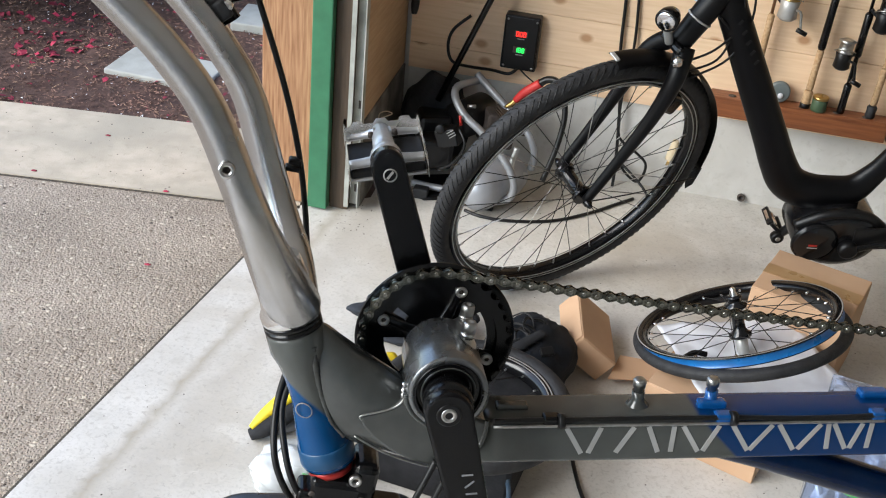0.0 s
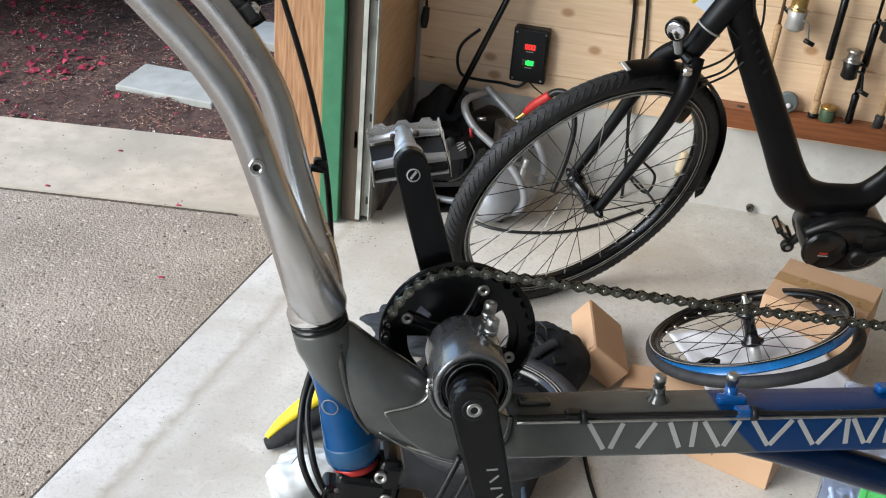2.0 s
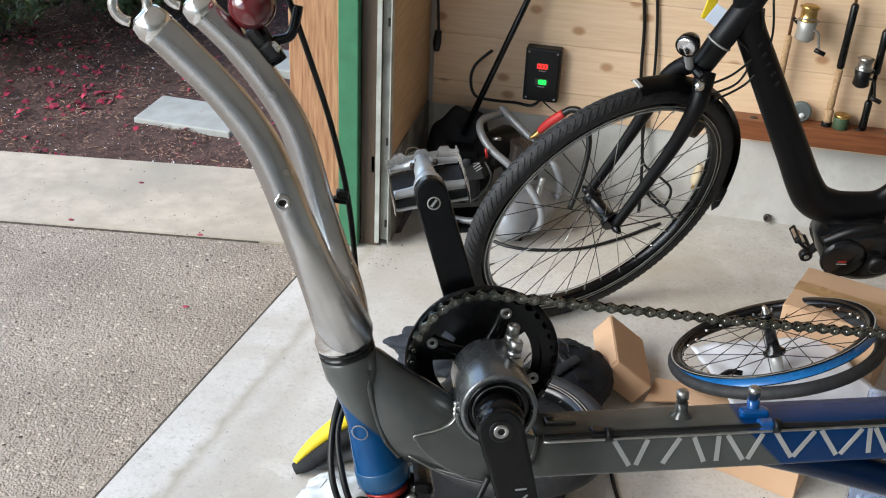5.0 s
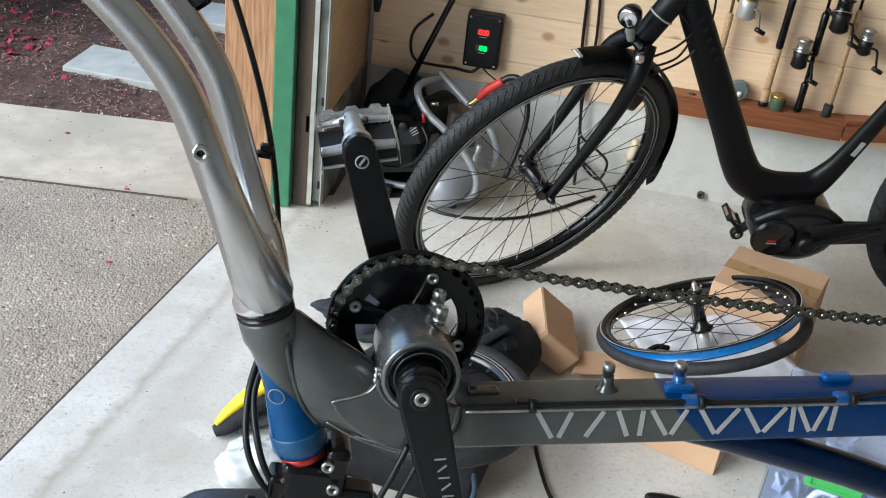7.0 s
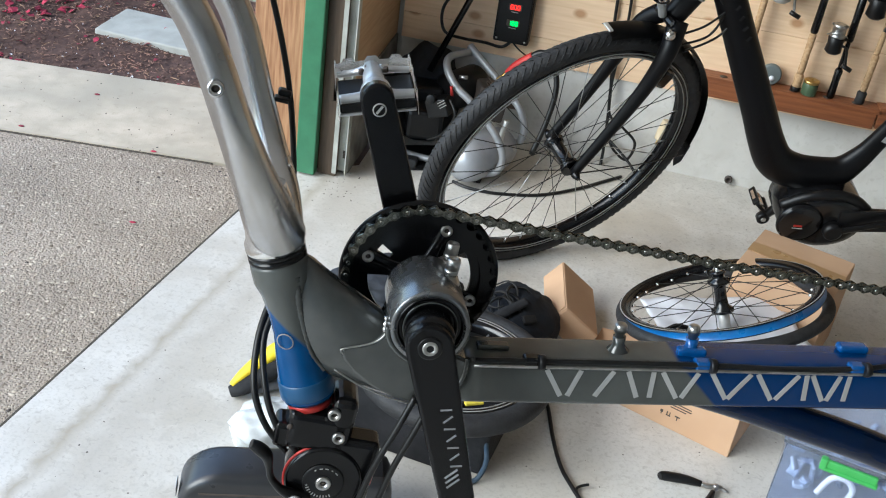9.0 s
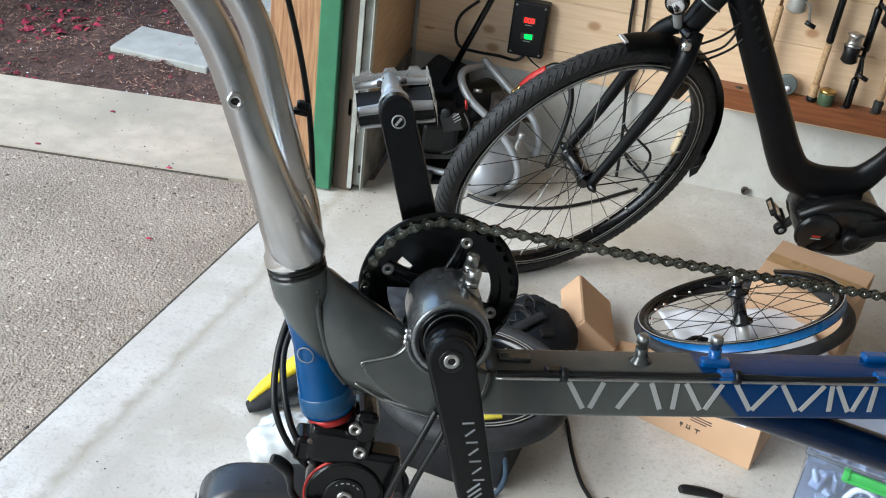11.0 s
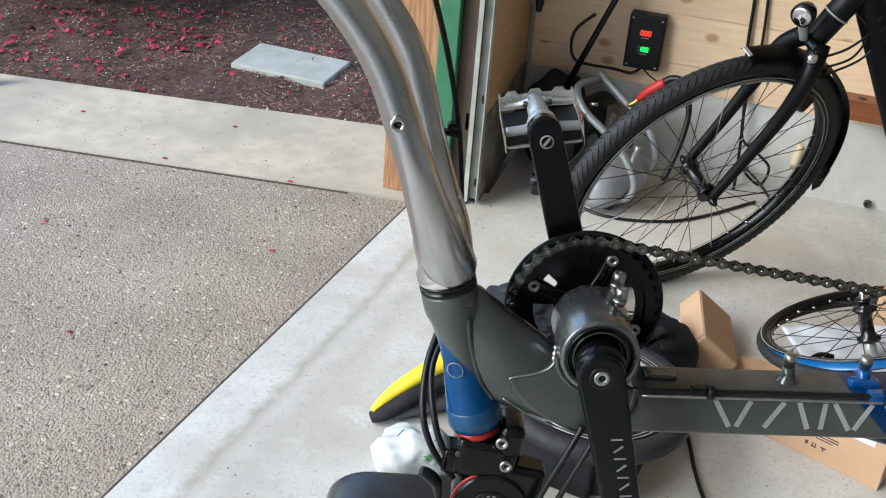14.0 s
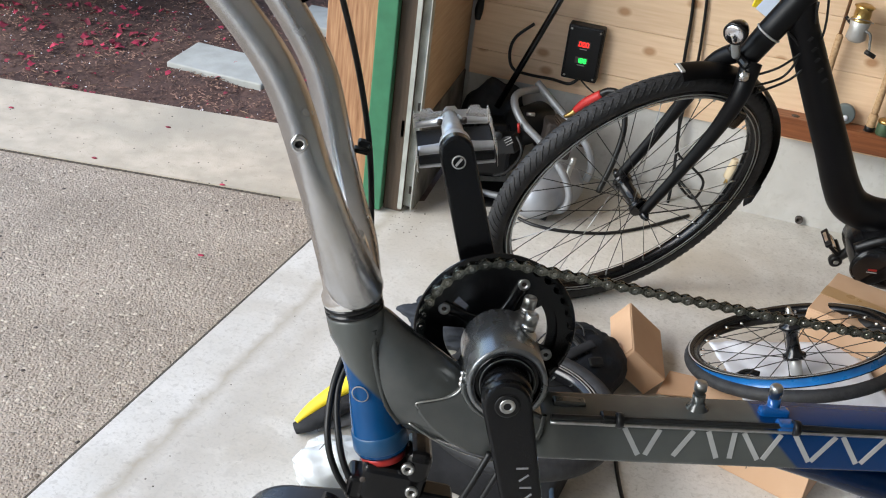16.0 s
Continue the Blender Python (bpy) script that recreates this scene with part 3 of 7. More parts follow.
part("gusset", prism([(-0.0705, -0.036), (-0.0654, -0.0335), (-0.0524, -0.0303), (-0.0406, -0.0261), (-0.0335, -0.0195), (-0.0293, -0.0079), (0.0, -0.02), (0.045, -0.042), (0.04, -0.078), (0.0, -0.088), (-0.02, -0.083), (-0.04, -0.073), (-0.057, -0.059), (-0.0675, -0.046)], 0.0505, None, 0.003), GUNMETAL, bike, "welded gusset plate")
part("gusset_bead", tube([(-0.0675, -0.0246, -0.0400), (-0.0700, -0.0253, -0.0360), (-0.0655, -0.0257, -0.0335), (-0.0524, -0.0257, -0.0303), (-0.0406, -0.0257, -0.0261), (-0.0335, -0.0257, -0.0195), (-0.0293, -0.0257, -0.0079)], 0.0008, seg=6), STEEL, bike, "thin bright bead on the gusset edge")
part("seam_edge", tube([(-0.0735, -0.0175, -0.0605), (-0.0489, -0.0225, -0.0735), (-0.022, -0.0245, -0.0835), (0.0008, -0.0255, -0.0885), (0.03, -0.0255, -0.0890)], 0.0008, seg=6), STEEL, bike, "thin bright line along the lower neck edge")
# head tube
h0, h1 = Vector((-0.129, 0, 0.040)), Vector((-0.0940, 0, -0.0972))
L = (h1 - h0).length
part("head_tube", lathe([(0.0245, 0), (0.0255, 0.004), (0.0255, 0.02), (0.0218, 0.032), (0.0193, 0.05), (0.0186, 0.072), (0.0222, 0.102), (0.0252, L - 0.012), (0.0254, L - 0.004), (0.0235, L)], aim(h0, h1), 40), HEADPAINT, bike, "head tube, grey above and blue below")
part("clear_band", lathe([(0.0243, L - 0.022), (0.0250, L - 0.021), (0.0257, L - 0.006), (0.0253, L - 0.005)], aim(h0, h1), 40), pbr("pale_blue_band", (0.008, 0.06, 0.145), (0.007, 0.05, 0.12), 30, 0.35), bike)
part("headset_cup", lathe([(0.024, -0.009), (0.0255, -0.008), (0.0255, -0.005), (0.0235, -0.0045), (0.0235, -0.0035), (0.0255, -0.003), (0.0255, 0.0005), (0.024, 0.001)], aim(h0, h1), 36), BLACK, bike, "black headset cup")
part("badge_ring", lathe([(0.0070, 0), (0.0080, 0), (0.0080, 0.0006), (0.0070, 0.0006)], aim((-0.1185, -0.0178, -0.034), (-0.1262, -0.0385, -0.036)), 20, caps=False), DULLDECAL, bike, "dull ring emblem")
# fork
crown = part("fork_crown", lathe([(0.0245, 0.008), (0.026, 0.010), (0.026, 0.017), (0.0235, 0.022), (0.0228, 0.030), (0.0235, 0.045), (0.020, 0.066)], aim(h0, h0 * 2 - h1), 36), POLISHED, bike, "polished fork crown")
near = [(-0.129, -0.006, 0.062, 0.0235), (-0.1405, -0.026, 0.094, 0.0218), (-0.1545, -0.048, 0.136, 0.0174), (-0.169, -0.06, 0.18, 0.0152), (-0.1936, -0.062, 0.2456, 0.0145), (-0.222, -0.062, 0.2885, 0.014), (-0.2556, -0.062, 0.3251, 0.0137), (-0.272, -0.062, 0.341, 0.0135)]
far = [(-0.127, 0.000, 0.055, 0.019), (-0.128, 0.012, 0.070, 0.0188), (-0.133, 0.032, 0.092, 0.0185), (-0.1415, 0.05, 0.118, 0.016), (-0.154, 0.06, 0.161, 0.0147), (-0.1715, 0.062, 0.2258, 0.014), (-0.1945, 0.062, 0.268, 0.0138), (-0.2213, 0.062, 0.3038, 0.0135), (-0.25, 0.062, 0.333, 0.0132)]
fork = part("fork_blade", tube(near, n=8, seg=24), SILVER, bike, "curved silver fork blade")
part("fork_blade", tube(far, n=8, seg=24), SILVER, bike, "curved silver fork blade")


def dropout(end, d, w):
    e, d = Vector(end), Vector(d).normalized()
    p = d.orthogonal()
    ang = math.atan2(d.z, d.x)
    ring = bmesh.new()
    rot = Matrix.Translation(e + d * 0.022) @ Matrix.Rotation(-ang, 4, "Y")
    pts = []
    for k in range(17):
        a = radians(200 + 290 * k / 16)
        pts.append((0.0125 * math.cos(a), 0, 0.0125 * math.sin(a)))
    sweep(ring, pts, 0.004, 8)
    ring.transform(rot)
    lathe([(0.0138, -0.006), (0.0145, 0), (0.0125, 0.009), (0.007, 0.013)], aim(e, e + d), 24, ring)
    part("dropout", ring, POLISHED, bike, "polished open dropout")


dropout(near[-1][:3], (-0.72, 0, 0.69), -0.062)
dropout(far[-1][:3], (-0.72, 0, 0.69), 0.062)


def socket_bolt(c, d, r, h, parent=bike, mat=STEEL):
    """A cap screw with a dark hexagonal socket."""
    c, d = Vector(c), Vector(d).normalized()
    o = part("bolt", lathe([(r, 0), (r, h * 0.8), (r * 0.85, h), (r * 0.5, h), (r * 0.45, h * 0.4), (0.0, h * 0.4)], aim(c, c + d), 20), mat, parent)
    part("socket", lathe([(r * 0.42, 0), (0, 0.0001)], aim(c + d * h * 0.45, c + d * h), 6), INK, o)
    return o


socket_bolt((-0.181, -0.0745, 0.2075), (0.05, -1, 0.06), 0.0066, 0.006, bike, SILVER)
# brake boss, brake arm and cable on the far blade
part("fork_weld", lathe([(0.002, -0.006), (0.0065, -0.003), (0.0075, 0.002), (0.005, 0.006), (0.0, 0.0075)], aim((-0.127, 0.036, 0.106), (-0.115, 0.02, 0.11)), 14), POLISHED, bike)
part("brake_cable", tube([(-0.178, 0.075, 0.345), (-0.163, 0.078, 0.30), (-0.143, 0.08, 0.235), (-0.129, 0.08, 0.175), (-0.1215, 0.078, 0.12), (-0.118, 0.07, 0.06), (-0.12, 0.06, 0.0)], 0.0027, seg=8), CABLE, bike, "black brake cable")
part("cable_clip", block(0.012, 0.012, 0.006, pose(-0.131, 0.078, 0.163, 0, 10, 0), 0.002), PLASTIC, bike)
part("cable_clip", block(0.013, 0.012, 0.004, pose(-0.1335, 0.077, 0.157, 0, 10, 0), 0.001), PLASTIC, bike)
brake = part("rim_brake", rod((-0.205, 0.07, 0.318), (-0.185, 0.07, 0.287), 0.0075, 12), BLACK, bike, "black brake arm")
part("brake_pad", block(0.012, 0.02, 0.018, pose(-0.193, 0.068, 0.297, 0, -35, 0), 0.003), RUBBER, brake)
part("brake_pad", block(0.012, 0.02, 0.018, pose(-0.205, 0.068, 0.308, 0, -35, 0), 0.003), RUBBER, brake)
part("link_arm", tube([(-0.19, 0.072, 0.305), (-0.175, 0.072, 0.31), (-0.168, 0.074, 0.335)], 0.0045, seg=8), BLACK, brake)
part("pivot", lathe([(0.006, 0), (0.006, 0.014), (0.003, 0.016)], aim((-0.19, 0.075, 0.300), (-0.19, 0.055, 0.300)), 14), POLISHED, brake)
part("bell", lathe([(0.0, 0.018), (0.01, 0.0165), (0.017, 0.011), (0.0205, 0.002), (0.0205, -0.003), (0.012, -0.006)], aim((-0.207, 0.06, 0.337), (-0.212, 0.0, 0.352)), 28), DARKRED, bike, "glossy dark red dome")

# bottom bracket
bbm = frame_of((0.003, -0.05, 0.003), (1, 0, 0), (0, 0, -1), (0, 1, 0))
bb = part("bottom_bracket", lathe([(0.0285, 0.004), (0.029, 0.0), (0.034, 0.0), (0.0345, 0.002), (0.0345, 0.074), (0.032, 0.08), (0.02, 0.082)], bbm, 40), pbr("bare_gunmetal", (0.19, 0.197, 0.203), (0.13, 0.136, 0.14), 25, 0.27, 0.75, coat=0.2, bump=0.04, bscale=300), bike, "gunmetal eccentric bottom bracket shell")
cup = part("bearing_cup", lathe([(0.0296, 0.003), (0.0292, -0.0006), (0.0280, -0.0012), (0.0268, 0.003), (0.0250, 0.005), (0.0242, 0.001), (0.021, 0.0), (0.0205, 0.005), (0.015, 0.005)], bbm, 40), BLACK, bb)
part("seal_ring", lathe([(0.0230, 0.0008), (0.0236, 0.0002), (0.0242, 0.0010)], bbm, 40, caps=False), GUNMETAL, cup, "thin grey seal ring")
for k, (dz, rr_) in enumerate(((0.0, 0.9), (0.0045, 1.25), (0.0105, 0.7))):
    part("shell_weld", lathe([(0.0, -0.003), (0.0032 * rr_, -0.0015), (0.0036 * rr_, 0.0008), (0.002 * rr_, 0.0022), (0.0, 0.0026)], pose(-0.0330 + 0.0012 * (k % 2), -0.030, -0.0105 + dz, 70, 35 * k, 15 * k), 9), SILVER, bb, "bright weld bead")


def weld_run(pts, r, mat):
    """A rippled bead of weld along points."""
    run_ = smooth_path(pts, 10)
    return part("weld_run", sweep(bmesh.new(), [(p[0], p[1], p[2], r * (1 + 0.10 * math.sin(k * 1.9))) for k, p in enumerate(run_)], seg=9), mat, bb)


weld_run([(-0.0325, -0.040, -0.004), (-0.0312, -0.041, -0.012), (-0.027, -0.042, -0.020), (-0.020, -0.0425, -0.0275), (-0.012, -0.042, -0.033)], 0.0026, GUNMETAL)
weld_run([(0.0385, -0.036, 0.0), (0.0378, -0.039, -0.009), (0.034, -0.040, -0.018), (0.0275, -0.041, -0.026)], 0.0026, GUNMETAL)
weld_run([(0.044, -0.0235, -0.040), (0.043, -0.0245, -0.052), (0.040, -0.0245, -0.064), (0.033, -0.0245, -0.071), (0.022, -0.0245, -0.074)], 0.0024, GUNMETAL)
for u, w in ((0.024, 0.028), (0.021, -0.006)):
    part("boss_weld", lathe([(0.0115, -0.003), (0.0105, 0.0012), (0.0075, 0.004), (0.0055, 0.005)], aim((u - 0.001, w, 0.029), (u + 0.004, w, 0.06)), 11), STEEL, bb, "bright lumpy weld")
for u, w, n in ((0.024, 0.028, 0.0335), (0.021, -0.006, 0.0335)):
    base = part("clamp_boss", lathe([(0.0085, 0), (0.007, 0.004), (0.0052, 0.006), (0.0052, 0.014)], aim((u, w, n - 0.006), (u + 0.004, w, n + 0.03)), 16), GUNMETAL, bb)
    socket_bolt((u + 0.0018, w, n + 0.006), (0.12, 0, 1), 0.0062, 0.010, base)
    part("washer", lathe([(0.0065, 0), (0.0065, 0.003), (0.005, 0.004)], aim((u + 0.001, w, n + 0.002), (u + 0.004, w, n + 0.03)), 16), STEEL, base)


def crank_mesh(a, z, w, r1, r2, t):
    """A crank arm from spindle a to pedal eye z in the plane w."""
    a, z = np.array(a), np.array(z)
    d = (z - a) / np.linalg.norm(z - a)
    s = np.array([-d[1], d[0]])
    poly = []
    for k in range(13):
        g = math.pi * k / 12
        q = a - d * r1 * math.sin(g) + s * r1 * math.cos(g)
        poly.append((q[0], q[1]))
    for k in range(13):
        g = math.pi * k / 12
        q = z + d * r2 * math.sin(g) - s * r2 * math.cos(g)
        poly.append((q[0], q[1]))
    return prism(poly, t, Matrix.Translation((0, w, 0)), 0.0028)


crank = part("crank_arm", crank_mesh((0, 0), (0.0435, -0.1645), -0.072, 0.0205, 0.0155, 0.017), BLACK, bike, "black crank arm pointing down")
part("crank_hub", lathe([(0.0195, -0.004), (0.0212, 0.0), (0.0214, 0.016), (0.0195, 0.0195), (0.017, 0.02)], frame_of((0.0015, -0.0525, 0.001), (1, 0, 0), (0, 0, 1), (0, -1, 0)), 30), BLACK, crank)
socket_bolt((0, -0.0797, 0), (0, -1, 0), 0.0068, 0.0022, crank, STEEL)
part("bolt_seat", lathe([(0.0105, 0), (0.0105, 0.0008), (0.0095, 0.001)], frame_of((0, -0.0805, 0), (1, 0, 0), (0, 0, 1), (0, -1, 0)), 24), PLASTIC, crank)
cd = np.array([0.0435, -0.1645]) / np.hypot(0.0435, 0.1645)
cs = np.array([-cd[1], cd[0]])
for k in range(7):
    c = cd * (0.062 + 0.0098 * k) + cs * 0.0045
    tilt = 62 if k % 2 else 100
    part("decal_bar", block(0.0100, 0.0006, 0.0016, pose(c[0], -0.0809, c[1], 0, -math.degrees(math.atan2(cd[1], cd[0])) + tilt, 0)), DULLDECAL, crank, "grey printed bar")
for k in range(3):
    c = cd * (0.128 + 0.0052 * k) + cs * -0.001
    part("decal_stripe", block(0.014, 0.0006, 0.0018, pose(c[0], -0.0809, c[1], 0, -math.degrees(math.atan2(cd[1], cd[0])) + 62, 0)), DULLDECAL, crank, "grey printed stripe")
rear_crank = part("crank_arm", crank_mesh((0.0, 0.0), (-0.0500, 0.1655), 0.072, 0.017, 0.0155, 0.016), BLACK, bike, "black crank arm pointing up")
part("emblem", lathe([(0.0052, 0), (0.0064, 0), (0.0064, 0.0008), (0.0052, 0.0008)], frame_of((-0.0475, 0.0638, 0.1575), (1, 0, 0), (0, 0, 1), (0, -1, 0)), 20, caps=False), DECAL, rear_crank, "pale ring emblem")
part("emblem_bar", block(0.0022, 0.0006, 0.0085, pose(-0.0475, 0.0636, 0.1575, 0, 35, 0)), DECAL, rear_crank, "pale slanted bar")

# chainring with guard
CW = 0.045
ringf = frame_of((0.002, CW, 0.004), (1, 0, 0), (0, 0, -1), (0, 1, 0))
ring = part("chainring", lathe([(0.0745, 0.006), (0.0752, 0.008), (0.0745, 0.010), (0.061, 0.010), (0.0605, 0.008), (0.061, 0.006), (0.0745, 0.006)], ringf, 64, caps=False), BLACK, bike, "black chainring with guard disc")
b = bmesh.new()
TEETH = 34
prof = []
for k in range(TEETH * 4):
    a = 2 * math.pi * k / (TEETH * 4)
    r = (0.0655, 0.0665, 0.0715, 0.0665)[k % 4]
    prof.append((r * math.cos(a), r * math.sin(a)))
outer = [[b.verts.new((x, y, z)) for x, y in prof] for z in (-0.001, 0.001)]
inner = [[b.verts.new((0.057 * math.cos(2 * math.pi * k / (TEETH * 4)), 0.057 * math.sin(2 * math.pi * k / (TEETH * 4)), z)) for k in range(TEETH * 4)] for z in (-0.001, 0.001)]
nn = TEETH * 4
for k in range(nn):
    j = (k + 1) % nn
    b.faces.new((outer[0][k], outer[0][j], outer[1][j], outer[1][k]))
    b.faces.new((inner[0][j], inner[0][k], inner[1][k], inner[1][j]))
    b.faces.new((outer[1][k], outer[1][j], inner[1][j], inner[1][k]))
    b.faces.new((outer[0][j], outer[0][k], inner[0][k], inner[0][j]))
bmesh.ops.recalc_face_normals(b, faces=b.faces[:])
part("tooth_ring", b, BLACK, ring, m=ringf)


def pierced_plate(r0, r1, holes, t):
    """A round plate made of small sectors; holes are (from, to, inner, outer) in degrees and metres."""
    b = bmesh.new()
    NA, NR = 72, 10
    grid = [[[b.verts.new(((r0 + (r1 - r0) * i / NR) * math.cos(2 * math.pi * k / NA), (r0 + (r1 - r0) * i / NR) * math.sin(2 * math.pi * k / NA), z)) for k in range(NA)] for i in range(NR + 1)] for z in (-t / 2, t / 2)]

    def solid(i, k):
        if not 0 <= i < NR:
            return False
        a, r = 360 * ((k % NA) + 0.5) / NA, r0 + (r1 - r0) * (i + 0.5) / NR
        return not any(ri < r < ro and (a0 < a < a1 or a0 < a - 360 < a1) for a0, a1, ri, ro in holes)

    for i in range(NR):
        for k in range(NA):
            if not solid(i, k):
                continue
            c = [(i, k), (i + 1, k), (i + 1, (k + 1) % NA), (i, (k + 1) % NA)]
            b.faces.new([grid[1][x][y] for x, y in c])
            b.faces.new([grid[0][x][y] for x, y in c][::-1])
            for (p, q2, other) in ((0, 3, (i - 1, k)), (1, 2, (i + 1, k)), (0, 1, (i, k - 1)), (3, 2, (i, k + 1))):
                if not solid(*other):
                    b.faces.new([grid[0][c[p][0]][c[p][1]], grid[1][c[p][0]][c[p][1]], grid[1][c[q2][0]][c[q2][1]], grid[0][c[q2][0]][c[q2][1]]])
    bmesh.ops.remove_doubles(b, verts=[v for v in b.verts if not v.link_faces], dist=0)
    for v in [v for v in b.verts if not v.link_faces]:
        b.verts.remove(v)
    bmesh.ops.recalc_face_normals(b, faces=b.faces[:])
    return b


platef = frame_of((0.002, CW + 0.006, 0.004), (1, 0, 0), (0, 0, -1), (0, 1, 0))
part("spider_plate", pierced_plate(0.015, 0.0625, [(130, 180, 0.028, 0.05), (-35, 30, 0.028, 0.05), (208, 222, 0.034, 0.05), (286, 298, 0.036, 0.048)], 0.004), BLACK, ring, m=platef)
for a in (158, 68, -22, 248):
    d = Vector((math.cos(radians(a)), 0, math.sin(radians(a))))
    o = Vector((0.002, CW + 0.004, 0.004))
    part("spider_rib", tube([tuple(o + d * 0.012) + (0.008,), tuple(o + d * 0.035) + (0.0055,), tuple(o + d * 0.055) + (0.007,)], n=5, seg=12, ell=0.5), BLACK, ring)
    socket_bolt(o + d * 0.0535 + Vector((0, -0.003, 0)), (0, -1, 0), 0.0056, 0.003, ring)
part("spider_hub", lathe([(0.02, 0), (0.02, 0.02), (0.016, 0.024)], frame_of((0.002, CW - 0.004, 0.004), (1, 0, 0), (0, 0, -1), (0, 1, 0)), 28), BLACK, ring)

# chain: alternate inner and outer links along the run
PITCH = 0.0127
PIN = pbr("chain_pin", (0.42, 0.41, 0.37), (0.20, 0.195, 0.17), 200, 0.25, 1.0)
PLATE = pbr("inner_plate_steel", (0.22, 0.218, 0.185), (0.08, 0.08, 0.066), 160, 0.26, 1.0)


def link_mesh(outer):
    b = bmesh.new()
    off = 0.0032 if outer else 0.0022
    poly = []
    for cx_, a0 in ((PITCH / 2, -118), (-PITCH / 2, 62)):
        for k in range(11):
            a = radians(a0 + 236 * k / 10)
            poly.append((cx_ + 0.0045 * math.cos(a), 0.0045 * math.sin(a)))
        poly.append((0.0, 0.0022 if cx_ > 0 else -0.0022))
    for s in (-1, 1):
        prism(poly, 0.001, Matrix.Translation((0, s * off, 0)), 0.0, b)
    b.faces.ensure_lookup_table()
    cut = len(b.faces)
    for s in (-1, 1):
        if outer:
            rod((s * PITCH / 2, -0.0049, 0), (s * PITCH / 2, 0.0049, 0), 0.002, 8, bm=b)
        else:
            rod((s * PITCH / 2, -0.0021, 0), (s * PITCH / 2, 0.0021, 0), 0.0038, 10, bm=b)
    me = bpy.data.meshes.new("link")
    b.to_mesh(me)
    b.free()
    me.materials.append(CHAINSTEEL if outer else PLATE)
    me.materials.append(PIN)
    for f in me.polygons:
        if f.index >= cut:
            f.material_index = 1
    return me


chain = part("chain", rod((0.62, CW, 0.0075), (0.63, CW, 0.0065), 0.002, 6), CHAINSTEEL, bike, "oily steel roller chain")
LINKS = (link_mesh(False), link_mesh(True))
RC = PITCH / (2 * math.sin(math.pi / TEETH))
run = []
phi, cx, cz = radians(83.5), 0.002, 0.004
s0 = np.array([cx + RC * math.cos(phi), cz + RC * math.sin(phi)])
d0 = np.array([math.sin(phi), -math.cos(phi)])
for k in range(50, 0, -1):
    q = s0 + d0 * PITCH * k
    run.append((q[0], q[1] - 0.0006 * math.sin(math.pi * k / 50) * 8))
for k in range(0, 19):
    a = phi + 2 * math.pi / TEETH * k
    run.append((cx + RC * math.cos(a), cz + RC * math.sin(a)))
end, de = np.array(run[-1]), np.array([0.9996, -0.028])
for k in range(1, 50):
    run.append(tuple(end + de * PITCH * k))
for i in range(len(run) - 1):
    p, q = np.array(run[i]), np.array(run[i + 1])
    o = new("link", LINKS[i % 2])
    o.parent = chain
    mid = (p + q) / 2
    o.matrix_local = pose(mid[0], CW, mid[1], 0, -math.degrees(math.atan2(q[1] - p[1], q[0] - p[0])), 0)

# pedal on the raised crank
TUBEGREY = pbr("grey_tube_paint", (0.26, 0.265, 0.275), (0.2, 0.205, 0.215), 20, 0.4, 0.3)
CAST = pbr("cast_aluminium", (0.56, 0.565, 0.57), (0.45, 0.455, 0.46), 60, 0.35, 0.6, bump=0.06, bscale=300)
CAGE = pbr("bare_alloy_cage", (0.86, 0.855, 0.84), (0.72, 0.715, 0.70), 40, 0.28, 0.85)
pedal = part("pedal", rod((-0.050, 0.076, 0.1655), (-0.051, 0.158, 0.1690), 0.0118, 18, 0.0088), CAST, bike, "silver toothed platform pedal with a black body")
PX = Vector((1, 0, 0.17)).normalized()
PY = Vector((-0.04, 0.97, 0.18)).normalized()
PY = (PY - PX * PX.dot(PY)).normalized()
PM = frame_of((-0.0495, 0.120, 0.167), PX, PY, PX.cross(PY))


def toothed(path, h0_, depth, teeth):
    """A thin strip stood on edge along a path, its upper edge cut into teeth."""
    b = bmesh.new()
    P = smooth_path(path, 24)
    k = len(P)
    rows_ = []
    for i, p in enumerate(P):
        s = i / (k - 1) * teeth
        up = h0_ + 0.0042 * max(0.0, min(1.0, 0.5 - 1.6 * math.cos(2 * math.pi * s)))
        rows_.append((b.verts.new((p[0], p[1], -depth - (0.004 if p[1] < -0.034 else 0.0))), b.verts.new((p[0], p[1], up))))
    for a, c in zip(rows_, rows_[1:]):
        b.faces.new((a[0], c[0], c[1], a[1]))
    bmesh.ops.solidify(b, geom=b.faces[:], thickness=0.0026)
    return b


